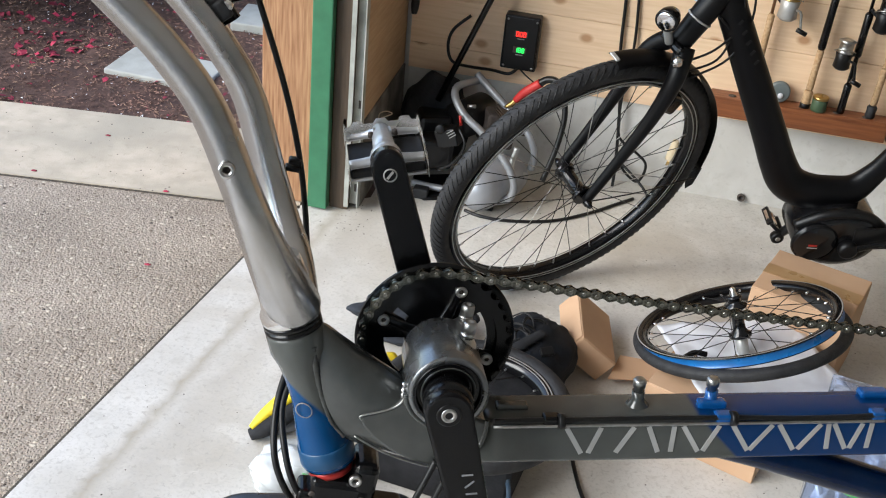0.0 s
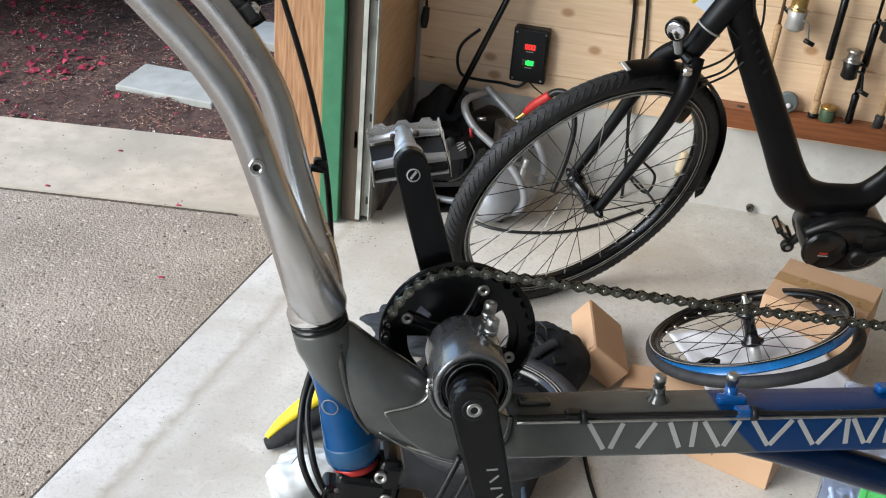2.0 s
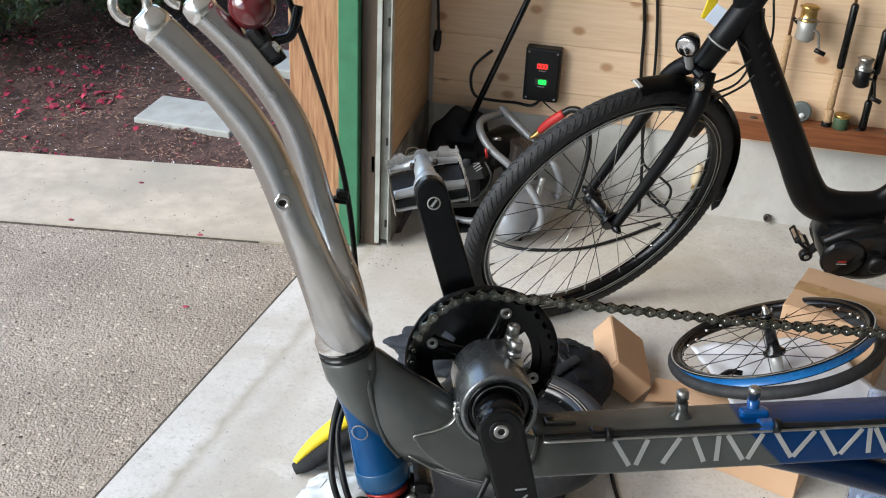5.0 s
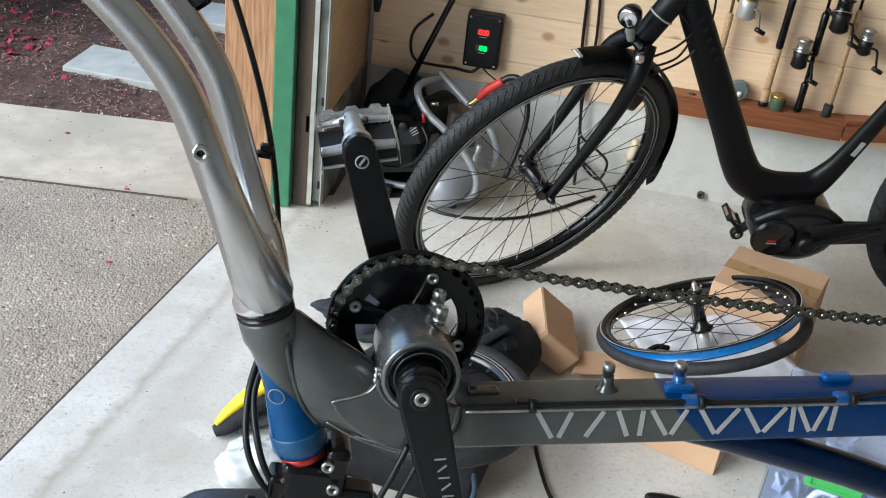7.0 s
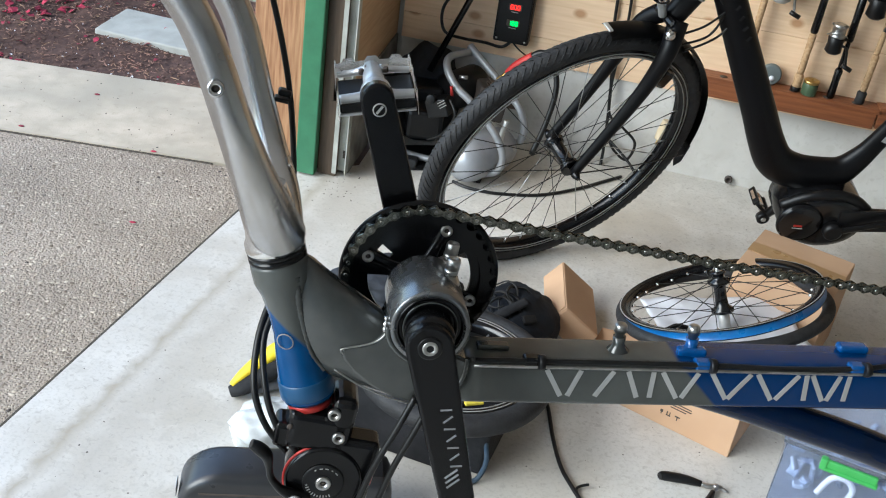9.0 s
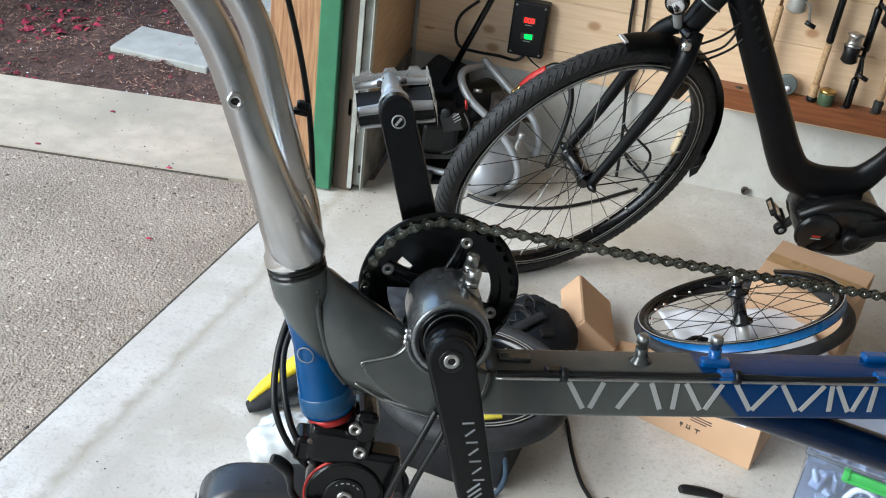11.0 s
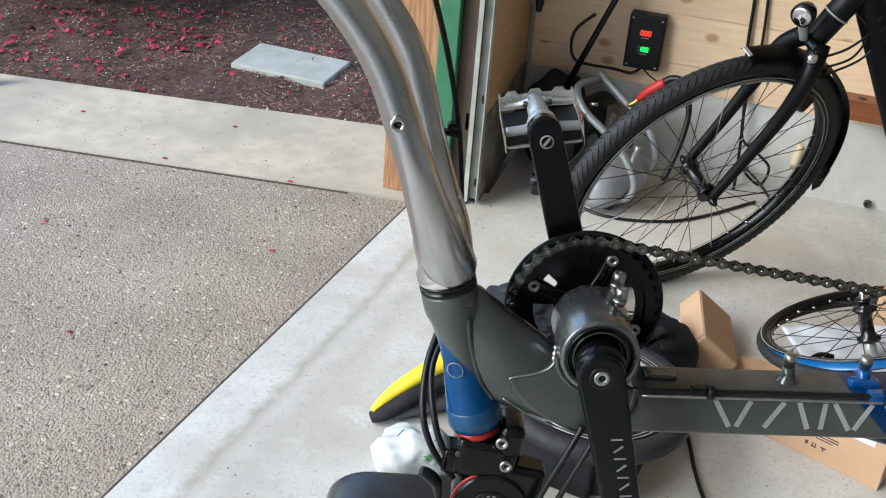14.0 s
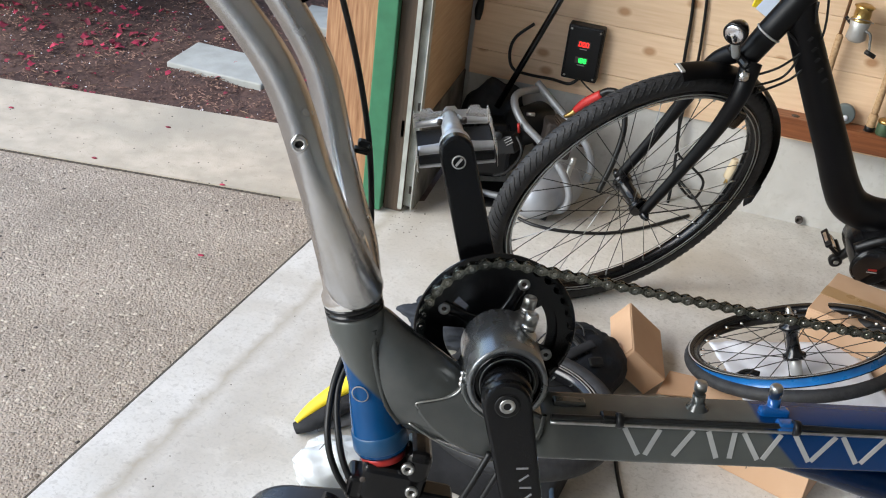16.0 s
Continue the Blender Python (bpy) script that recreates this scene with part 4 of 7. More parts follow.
cage = toothed([(-0.0355, -0.042, 0), (-0.0365, -0.036, 0), (-0.0365, 0.0, 0), (-0.036, 0.03, 0), (-0.032, 0.0385, 0), (0, 0.041, 0), (0.032, 0.0385, 0), (0.036, 0.03, 0), (0.0365, 0, 0), (0.0365, -0.036, 0), (0.0355, -0.042, 0)], 0.003, 0.011, 15)
cage.transform(PM)
part("cage", cage, CAGE, pedal, "silver toothed cage")
for sx in (-1, 1):
    part("body_plate", block(0.0245, 0.046, 0.003, PM @ pose(sx * 0.0225, 0.001, -0.0085), 0.001), PLASTIC, pedal)
    part("front_bar", tube([tuple(PM @ Vector((sx * 0.007, -0.026, 0.001))) + (0.0062,), tuple(PM @ Vector((sx * 0.016, -0.027, 0.0))) + (0.0046,), tuple(PM @ Vector((sx * 0.034, -0.027, -0.001))) + (0.0042,)], n=5, seg=12, ref=(0, 1, 0), ell=1.25), CAST, pedal)
    part("back_bar", tube([tuple(PM @ Vector((sx * 0.006, 0.026, 0.0))) + (0.005,), tuple(PM @ Vector((sx * 0.018, 0.029, -0.003))) + (0.0036,), tuple(PM @ Vector((sx * 0.034, 0.030, -0.005))) + (0.0032,)], n=5, seg=12), CAST, pedal)
    part("body_skirt", block(0.026, 0.005, 0.009, PM @ pose(sx * 0.0215, -0.034, -0.007), 0.002), PLASTIC, pedal)
    part("skirt_lip", block(0.026, 0.005, 0.0024, PM @ pose(sx * 0.0215, -0.0365, -0.0115), 0.0008), CAST, pedal)
    for yy, zz in ((-0.0225, 0.0075), (0.020, 0.0055)):
        part("grub_screw", lathe([(0.0026, 0), (0.0026, 0.0045), (0.0015, 0.0052), (0, 0.0052)], PM @ pose(sx * 0.0115, yy, zz - 0.006), 10), INK, pedal)
part("axle_collar", lathe([(0.0125, 0), (0.0142, 0.002), (0.0142, 0.010), (0.0122, 0.013)], aim((-0.050, 0.082, 0.1657), (-0.051, 0.158, 0.1690)), 20), CAST, pedal)
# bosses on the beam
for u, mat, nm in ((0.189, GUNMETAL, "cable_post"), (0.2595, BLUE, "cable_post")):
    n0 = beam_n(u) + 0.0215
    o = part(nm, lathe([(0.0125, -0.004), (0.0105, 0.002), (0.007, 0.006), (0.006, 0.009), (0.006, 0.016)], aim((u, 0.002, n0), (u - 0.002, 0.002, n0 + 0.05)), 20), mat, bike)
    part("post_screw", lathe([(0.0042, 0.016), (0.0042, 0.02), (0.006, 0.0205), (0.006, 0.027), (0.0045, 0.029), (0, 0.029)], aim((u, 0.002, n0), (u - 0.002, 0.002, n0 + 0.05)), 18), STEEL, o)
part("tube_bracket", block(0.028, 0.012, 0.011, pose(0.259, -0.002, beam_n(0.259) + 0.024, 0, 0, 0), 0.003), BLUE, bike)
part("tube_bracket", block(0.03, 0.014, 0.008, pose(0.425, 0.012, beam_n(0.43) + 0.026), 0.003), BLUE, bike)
for u, mat in ((0.103, BLACK), (0.264, BLUE), (0.415, BLUE)):
    o = part("cable_guide", block(0.016, 0.012, 0.009, pose(u, -0.021, beam_n(u) + 0.0225), 0.002), mat, bike)
    part("cable_clip", lathe([(0.0068, -0.003), (0.0072, 0), (0.0068, 0.003)], pose(u + 0.008, -0.026, beam_n(u) + 0.0235, 0, 90, 0), 14), PLASTIC, o)
part("derailleur_cable", tube([(0.05, -0.0255, beam_n(0.05) + 0.024), (0.10, -0.0245, beam_n(0.1) + 0.0235), (0.26, -0.0245, beam_n(0.26) + 0.0235), (0.34, -0.0245, beam_n(0.34) + 0.0215), (0.415, -0.0245, beam_n(0.415) + 0.0235), (0.47, -0.024, beam_n(0.47) + 0.03), (0.6, -0.024, beam_n(0.6) + 0.04)], 0.0026, seg=8), CABLE, bike, "black cable along the beam")
part("brake_line", tube([(0.05, -0.0262, beam_n(0.05) + 0.0185), (0.24, -0.0262, beam_n(0.24) + 0.0185), (0.41, -0.0262, beam_n(0.41) + 0.0185), (0.6, -0.0262, beam_n(0.6) + 0.02)], 0.0016, seg=6), STEEL, bike, "thin bare cable")
part("cable_stop", block(0.03, 0.012, 0.006, pose(0.07, 0.0, beam_n(0.07) + 0.0245), 0.002), GUNMETAL, bike)
# grey decal strokes on the side of the beam: plain slanted bars
for u, tilt in ((0.1256, -31), (0.1450, 19), (0.1733, 28), (0.2, -24), (0.2182, 0), (0.2354, -33), (0.2550, 24), (0.283, -34), (0.303, 34), (0.3276, -34), (0.3500, 34), (0.3680, -5), (0.3800, -30), (0.3960, 17), (0.4092, 1)):
    part("decal_bar", block(0.0046, 0.0008, 0.027 / math.cos(radians(tilt)), pose(u, -0.0248, beam_n(u) + 0.0015, 0, tilt, 0)), DECAL, beam, "slanted grey decal bar")
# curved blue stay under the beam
part("seat_stay", tube([(0.27, 0, -0.078, 0.014), (0.33, 0, -0.092, 0.0165), (0.40, 0, -0.113, 0.0175), (0.48, 0, -0.14, 0.0175), (0.58, 0, -0.185, 0.0175), (0.70, 0, -0.30, 0.0175), (0.78, 0, -0.55, 0.0175), (0.83, 0.06, -0.865, 0.0175)], n=8, seg=20), SHADEBLUE, bike, "curved deep blue stay, darkened for the shade under the beam")

# stem, hinge and lever under the head tube
s0v, s1v = Vector((-0.0935, 0, -0.099)), Vector((-0.080, 0, -0.163))
part("spacer_ring", lathe([(0.0185, 0), (0.0208, 0.001), (0.0208, 0.0065), (0.0185, 0.0075)], aim(s0v, s1v), 32), RED, bike, "red anodised spacer ring")
STEM = pose(-0.0830, 0.0, -0.1270, 0, 9, 0)
stem = part("stem_clamp", block(0.060, 0.046, 0.039, STEM, 0.007, 3), BLACK, bike, "black stem clamp")
part("clamp_shoulder", block(0.024, 0.046, 0.040, STEM @ pose(0.0180, 0.0, 0.020), 0.008, 3), BLACK, stem)
part("clamp_lug", block(0.018, 0.030, 0.026, STEM @ pose(-0.031, -0.004, -0.010), 0.005, 3), BLACK, stem)
part("lug_hole", lathe([(0.0032, 0), (0.0018, 0.0006), (0, 0.0006)], STEM @ pose(-0.0275, -0.0225, 0.004, 90, 0, 0), 12), INK, stem)
for bu, bn in ((-0.0707, -0.1040), (-0.0652, -0.1286)):
    socket_bolt((bu, -0.0220, bn), (0, -1, 0), 0.0060, 0.004, stem)
HC = (-0.0762, -0.1755)
knee = part("hinge", lathe([(0.0335, 0), (0.036, 0.002), (0.036, 0.032), (0.035, 0.034)], frame_of((HC[0], -0.026, HC[1]), (1, 0, 0), (0, 0, -1), (0, 1, 0)), 48), BLACK, bike, "black folding hinge with red rim")
part("hinge_rim", lathe([(0.0355, 0), (0.0368, 0.0008), (0.0368, 0.002), (0.0355, 0.0026)], frame_of((HC[0] - 0.0012, -0.0222, HC[1] + 0.0006), (1, 0, 0), (0, 0, -1), (0, 1, 0)), 48), RED, knee, "red rim")
part("hinge_dial", lathe([(0.0195, 0), (0.0195, 0.001), (0.018, 0.0013), (0.0, 0.0014)], frame_of((HC[0], -0.0262, HC[1]), (1, 0, 0), (0, 0, 1), (0, -1, 0)), 36), PLASTIC, knee)
socket_bolt((HC[0], -0.0272, HC[1]), (0, -1, 0), 0.0072, 0.003, knee)
for k in range(16):
    a = radians(190 + 10.5 * k) if k < 11 else radians(40 + 20 * (k - 11))
    part("dial_mark", block(0.0030 if k % 3 else 0.0016, 0.0005, 0.0009, pose(HC[0] + 0.0155 * math.cos(a), -0.0277, HC[1] + 0.0155 * math.sin(a), 0, -math.degrees(a) + (0 if k < 11 else 90), 0)), DECAL, knee)
part("hinge_cheek", block(0.048, 0.030, 0.074, pose(HC[0] + 0.022, -0.008, HC[1] + 0.006, 0, 9, 0), 0.006, 3), BLACK, knee)
part("handlebar_post", tube([(-0.074, 0, -0.18), (-0.06, 0, -0.25), (-0.03, 0.02, -0.5), (-0.02, 0.09, -0.855)], 0.019, seg=20), BLACK, bike, "black handlebar post")
part("hinge_lower", block(0.05, 0.05, 0.07, pose(-0.067, 0.0, -0.215, 0, 10, 0), 0.006), BLACK, knee)
part("red_spacer", block(0.012, 0.03, 0.016, pose(-0.0355, 0, -0.180, 0, 10, 0), 0.003), RED, knee)
lever = part("lever", tube([(-0.1435, -0.033, -0.1310, 0.0040), (-0.1370, -0.033, -0.1350, 0.0056), (-0.1290, -0.033, -0.1430, 0.0056), (-0.1262, -0.033, -0.1560, 0.0034), (-0.1240, -0.033, -0.1670, 0.0034), (-0.1150, -0.032, -0.1800, 0.0040), (-0.100, -0.030, -0.190, 0.0065), (-0.090, -0.028, -0.195, 0.007)], n=7, seg=14, ref=(0, 1, 0), ell=1.3), PLASTIC, bike, "black quick-release lever")
socket_bolt((-0.1015, -0.038, -0.190), (0, -1, 0), 0.0072, 0.003, lever, GALV)
for dx in (0.0, 0.010):
    part("control_cable", tube([(-0.128 + dx, 0.03, 0.0), (-0.142 + dx * 0.5, 0.024, -0.05), (-0.144 + dx, 0.0, -0.090), (-0.133 + dx, -0.012, -0.122), (-0.112 + dx, -0.016, -0.150)], 0.0032, seg=8), CABLE, bike, "black control cable")
    part("control_cable", tube([(0.0 + dx * 1.7, -0.03, -0.078), (-0.014 + dx * 1.7, -0.034, -0.11), (-0.036 + dx * 1.8, -0.034, -0.165), (-0.05 + dx * 1.8, -0.03, -0.235), (-0.055 + dx * 1.8, -0.02, -0.35)], 0.0032, seg=8), CABLE, bike, "black control cable")

# ---- wheels and the parked e-bike ----


def wheel_parts(parent, m, R, tyre_r, spokes, tyre_mat=RUBBER, rim_mat=BLACK, rim_depth=0.016, tread=0, band=None, name="wheel", spoke_r=0.001):
    """A spoked wheel round the y axis of m, as a part with its own pieces."""
    rr = R - 2 * tyre_r
    b = bmesh.new()
    prof = []
    for k in range(21):
        a = 2 * math.pi * k / 20
        prof.append((R - tyre_r + tyre_r * math.sin(a), tyre_r * math.cos(a)))
    b = lathe(prof, None, 96, caps=False)
    b.transform(m @ pose(0, 0, 0, 90, 0, 0))
    w = part(name, b, tyre_mat, parent, "black rubber tyre")
    part("rim", lathe([(rr + 0.008, -tyre_r * 0.66), (rr + 0.006, -tyre_r * 0.78), (rr - rim_depth * 0.3, -tyre_r * 0.76), (rr - rim_depth, -tyre_r * 0.45), (rr - rim_depth, tyre_r * 0.45), (rr - rim_depth * 0.3, tyre_r * 0.76), (rr + 0.006, tyre_r * 0.78), (rr + 0.008, tyre_r * 0.66)], m @ pose(0, 0, 0, 90, 0, 0), 96, caps=False), rim_mat, w)
    part("hub", lathe([(0.005, -0.055), (0.005, -0.04), (0.021, -0.036), (0.021, -0.03), (0.0125, -0.024), (0.0115, 0.0), (0.0125, 0.024), (0.021, 0.03), (0.021, 0.036), (0.005, 0.04), (0.005, 0.055)], m @ pose(0, 0, 0, 90, 0, 0), 24), BLACK, w)
    for k in range(spokes):
        a = 2 * math.pi * k / spokes
        s = 1 if k % 2 else -1
        h = a + (0.75 if (k // 2) % 2 else -0.75)
        p = Vector((0.02 * math.cos(h), 0.033 * s, 0.02 * math.sin(h)))
        q = Vector(((rr - rim_depth) * math.cos(a), 0.003 * s, (rr - rim_depth) * math.sin(a)))
        part("spoke", rod(m @ p, m @ q, spoke_r, 5), STEEL if k % 5 == 0 else CABLE, w)
        part("nipple", rod(m @ (q * 0.955), m @ q, spoke_r * 2.0, 6), STEEL, w)
    if band:
        rb = R - tyre_r
        part("sidewall_band", lathe([(rb + tyre_r * 0.42, tyre_r * 0.93), (rb + tyre_r * 0.25, tyre_r * 1.03), (rb - tyre_r * 0.35, tyre_r * 0.99), (rb - tyre_r * 0.5, tyre_r * 0.88)], m @ pose(0, 0, 0, -90, 0, 0), 96, caps=False), band, w)
    if tread:
        b = bmesh.new()
        for k in range(tread):
            a0 = 2 * math.pi * k / tread
            for s in (-1, 1):
                pts = []
                for j in range(5):
                    f = j / 4
                    a = a0 + f * 0.075
                    c = s * radians(8 + 62 * f)
                    r = R - tyre_r + (tyre_r + 0.0003) * math.cos(c)
                    pts.append((r * math.cos(a), (tyre_r + 0.0003) * math.sin(c), r * math.sin(a)))
                sweep(b, pts, 0.0011, 4)
        b.transform(m)
        part("tread_groove", b, CABLE, w)
    return w


EH = Vector((-0.075, 2.273, 0.335))
E1, E2, E3 = Vector((0.9703, 0.2419, 0)), Vector((-0.2382, 0.9555, 0.1736)), Vector((0.042, -0.1685, 0.9848))
ebike = thing("electric_bicycle", "matte black electric city bicycle parked on the garage floor", "bicycle", frame_of(EH, E1, E2, E3))
inv = frame_of(EH, E1, E2, E3).inverted()
W1, W2 = Vector((0.75124, 0.66003, 0)), Vector((-0.6259, 0.7124, 0.3173))
W3 = W1.cross(W2)
WM = inv @ frame_of(Vector((-0.0878, 2.2543, 0.3352)), W1, W2, W3)
wheel_parts(ebike, WM, 0.352, 0.0215, 36, tread=120, rim_mat=BLACK, rim_depth=0.016)
for s in (-1, 1):
    for r0_, r1_ in ((0.2985, 0.3008), (0.3075, 0.3098)):
        part("rim_stripe", lathe([(r0_, 0), (r1_, 0), (r1_, 0.0012), (r0_, 0.0012)], WM @ pose(0, s * 0.0166, 0, -90 * s, 0, 0), 96, caps=False), GALV, ebike, "pale rim stripe")


def wheel_pt(a, b, o=0.0):
    return WM @ Vector((a, o, b))


# fork, fender and lamp follow the turned front wheel
for s in (-1, 1):
    part("fork_leg", tube([(*wheel_pt(0.0, 0.0, s * 0.056), 0.011), (*wheel_pt(0.04, 0.115, s * 0.056), 0.0125), (*wheel_pt(0.076, 0.235, s * 0.056), 0.0155), (*wheel_pt(0.094, 0.33, s * 0.05), 0.019), (*wheel_pt(0.115, 0.385, s * 0.018), 0.022)], n=6, seg=16), SATIN, ebike, "black suspension-free fork leg")
    part("axle_nut", lathe([(0.010, 0), (0.010, 0.008), (0.006, 0.016), (0.004, 0.02)], WM @ pose(0, s * 0.058, 0, -90 * s, 0, 0), 12), BLACK, ebike)
part("hub_shell", lathe([(0.022, -0.045), (0.024, -0.04), (0.016, -0.03), (0.016, 0.03), (0.024, 0.04), (0.022, 0.045)], WM @ pose(0, 0, 0, 90, 0, 0), 28), BLACK, ebike)
fb = bmesh.new()
arc = []
for k in range(29):
    a = radians(97 - 100 * k / 28)
    arc.append([WM @ Vector((0.356 * math.cos(a), 0.027 * math.sin(c), 0.356 * math.sin(a) + 0.012 * math.cos(c) * math.sin(a))) for c in np.linspace(-1.35, 1.35, 9)])
vv = [[fb.verts.new(p) for p in r] for r in arc]
for a, c in zip(vv, vv[1:]):
    for j in range(8):
        fb.faces.new((a[j], a[j + 1], c[j + 1], c[j])).smooth = True
bmesh.ops.solidify(fb, geom=fb.faces[:], thickness=0.002)
fender = part("fender", fb, SATIN, ebike, "black front mudguard")
part("fender_tip", block(0.010, 0.026, 0.005, WM @ pose(-0.0430, 0, 0.3690, 0, -8, 0), 0.002, 3), GALV, fender, "pale fender tip")
part("mud_flap", prism([(-0.02, 0.035), (0.02, 0.035), (0.014, -0.02), (0.0, -0.045), (-0.014, -0.02)], 0.003, WM @ pose(0.372, 0, -0.055, 0, 5, 90)), RUBBER, fender)
part("stay_wire", tube([tuple(wheel_pt(0.345, -0.03, -0.03)), tuple(wheel_pt(0.16, -0.01, -0.055)), tuple(wheel_pt(0.0, 0.0, -0.06))], 0.0017, seg=6), CABLE, fender)
part("brake_caliper", block(0.04, 0.04, 0.045, WM @ pose(0.125, -0.035, 0.255, 0, 25, 0), 0.008), BLACK, ebike)
part("brake_bridge", block(0.03, 0.07, 0.022, WM @ pose(0.10, 0.0, 0.385, 0, 20, 0), 0.008), BLACK, ebike)
steer_top = wheel_pt(0.19, 0.58)
part("head_tube", tube([(*wheel_pt(0.115, 0.385), 0.024), (*wheel_pt(0.138, 0.447), 0.026), (*wheel_pt(0.162, 0.505), 0.027), (*steer_top, 0.026)], n=5, seg=20), SATIN, ebike)
part("steerer_ring", lathe([(0.0275, 0), (0.0285, 0.001), (0.0285, 0.003), (0.0275, 0.004)], aim(wheel_pt(0.136, 0.442), wheel_pt(0.162, 0.505)), 24), GALV, ebike)
part("stem_post", rod(steer_top, wheel_pt(0.26, 0.73), 0.017), BLACK, ebike)
part("handlebar", tube([tuple(wheel_pt(0.36, 0.74, -0.3)), tuple(wheel_pt(0.28, 0.735, -0.15)), tuple(wheel_pt(0.255, 0.73, 0)), tuple(wheel_pt(0.28, 0.735, 0.15)), tuple(wheel_pt(0.36, 0.74, 0.3))], 0.0125, seg=12), BLACK, ebike)
lamp = part("headlamp", lathe([(0.009, -0.024), (0.018, -0.02), (0.023, -0.006), (0.024, 0.010), (0.022, 0.013)], aim(wheel_pt(0.052, 0.452), wheel_pt(-0.2, 0.445, -0.16)), 24), BLACK, ebike, "small black headlamp")
part("lens", lathe([(0.0215, 0.0115), (0.017, 0.015), (0, 0.0165)], aim(wheel_pt(0.052, 0.452), wheel_pt(-0.2, 0.445, -0.16)), 24), REFLECT, lamp, "silvery lens")
part("lamp_bracket", tube([tuple(wheel_pt(0.058, 0.432)), tuple(wheel_pt(0.072, 0.41)), tuple(wheel_pt(0.084, 0.39))], 0.009, seg=10), GALV, lamp)
part("lamp_bolt", lathe([(0.012, 0), (0.012, 0.01), (0.006, 0.014)], aim(wheel_pt(0.082, 0.375, -0.04), wheel_pt(0.082, 0.375, -0.08)), 14), POLISHED, lamp)
for pts in ([(0.185, 0.54, -0.03), (0.205, 0.45, -0.045), (0.165, 0.40, -0.05), (0.12, 0.37, -0.04)], [(0.20, 0.56, -0.03), (0.225, 0.47, -0.05), (0.205, 0.38, -0.06), (0.135, 0.33, -0.05)], [(0.150, 0.47, -0.03), (0.195, 0.43, -0.045), (0.185, 0.37, -0.05), (0.125, 0.345, -0.045)]):
    part("front_cable", tube([tuple(wheel_pt(p[0], p[1], p[2])) for p in pts], 0.0025, seg=6), CABLE, ebike)
tag = part("paper_tag", block(0.030, 0.002, 0.045, Matrix.Translation(inv @ Vector((0.097, 2.300, 0.793))) @ pose(0, 0, 0, 0, 25, -20), 0.001), pbr("pale_blue_label", (0.55, 0.62, 0.72), (0.5, 0.56, 0.66), 30, 0.5), ebike, "pale blue sticker")
part("key_tag", block(0.022, 0.004, 0.05, Matrix.Translation(inv @ Vector((0.082, 2.340, 0.795))) @ pose(0, 0, 0, 0, 10, 0), 0.002), YELLOW, ebike, "small yellow tag")
# frame: one fat down tube that bends into the motor cradle and up the seat tube
part("down_tube", tube([(0.19, 0, 0.60, 0.026), (0.222, 0, 0.475, 0.031), (0.262, 0, 0.395, 0.033), (0.325, 0, 0.28, 0.0355), (0.387, 0, 0.168, 0.0375), (0.432, 0, 0.085, 0.040), (0.468, 0, 0.036, 0.043), (0.515, 0, 0.014, 0.044), (0.57, 0, 0.012, 0.043), (0.62, 0, 0.024, 0.038), (0.652, 0, 0.062, 0.030), (0.682, 0, 0.125, 0.0235), (0.75, 0, 0.30, 0.020), (0.80, 0, 0.43, 0.019)], n=6, seg=20, ell=0.72), SATIN, ebike, "thick matte black down tube bending up into the seat tube")
part("frame_decal", block(0.012, 0.001, 0.04, pose(0.690, -0.0175, 0.145, 0, 20, 0)), DECAL, ebike, "pale decal block")
for k in range(5):
    part("frame_mark", block(0.006, 0.0008, 0.012, pose(0.245 + 0.014 * k, -0.031, 0.44 - 0.022 * k, 0, 30, 0)), PLASTIC, ebike)
motor = part("motor_housing", lathe([(0.06, -0.075), (0.078, -0.066), (0.086, -0.05), (0.087, 0.0), (0.086, 0.05), (0.07, 0.07)], Matrix.Translation((0.605, 0, -0.075)) @ Matrix.Diagonal((1.18, 1, 0.92, 1)) @ pose(0, 0, 0, -90, 0, 0), 32), GLOSSY, ebike, "black drive motor housing")
part("motor_cap", lathe([(0.052, 0), (0.05, 0.010), (0.044, 0.014), (0, 0.015)], pose(0.548, -0.066, -0.078, 90, 0, 0), 32), GLOSSY, motor)
part("motor_rim", lathe([(0.0525, 0), (0.0540, 0.004), (0.0525, 0.009), (0.0505, 0.0105)], pose(0.548, -0.0665, -0.078, 90, 0, 0), 36, caps=False), BLACK, motor)
part("motor_line", block(0.024, 0.001, 0.002, pose(0.543, -0.0815, -0.089)), DECAL, motor, "thin white line")
part("motor_logo", block(0.02, 0.001, 0.005, pose(0.543, -0.0815, -0.082)), RED, motor, "small red mark")
part("motor_rib", tube([(0.50, -0.05, -0.05), (0.56, -0.062, -0.005), (0.64, -0.062, 0.0), (0.70, -0.05, -0.04)], 0.012, seg=10), PLASTIC, motor)
ecr = part("crank_arm", tube([(0.625, -0.085, -0.085, 0.015), (0.66, -0.09, -0.07, 0.009), (0.78, -0.095, -0.02, 0.009)], n=4, seg=12, ell=0.6), BLACK, ebike)
part("crank_boss", lathe([(0.022, 0), (0.022, 0.02), (0.016, 0.024)], pose(0.625, -0.072, -0.085, 90, 0, 0), 24), PLASTIC, ecr)
PF = pose(0.522, 0.112, -0.170, 0, 40, 0) @ Matrix.Scale(0.66, 4)
fp = part("pedal", rod(PF @ Vector((0, -0.045, 0)), PF @ Vector((0, 0.035, 0)), 0.0075, 14), POLISHED, ebike, "black cage pedal with a silver core")
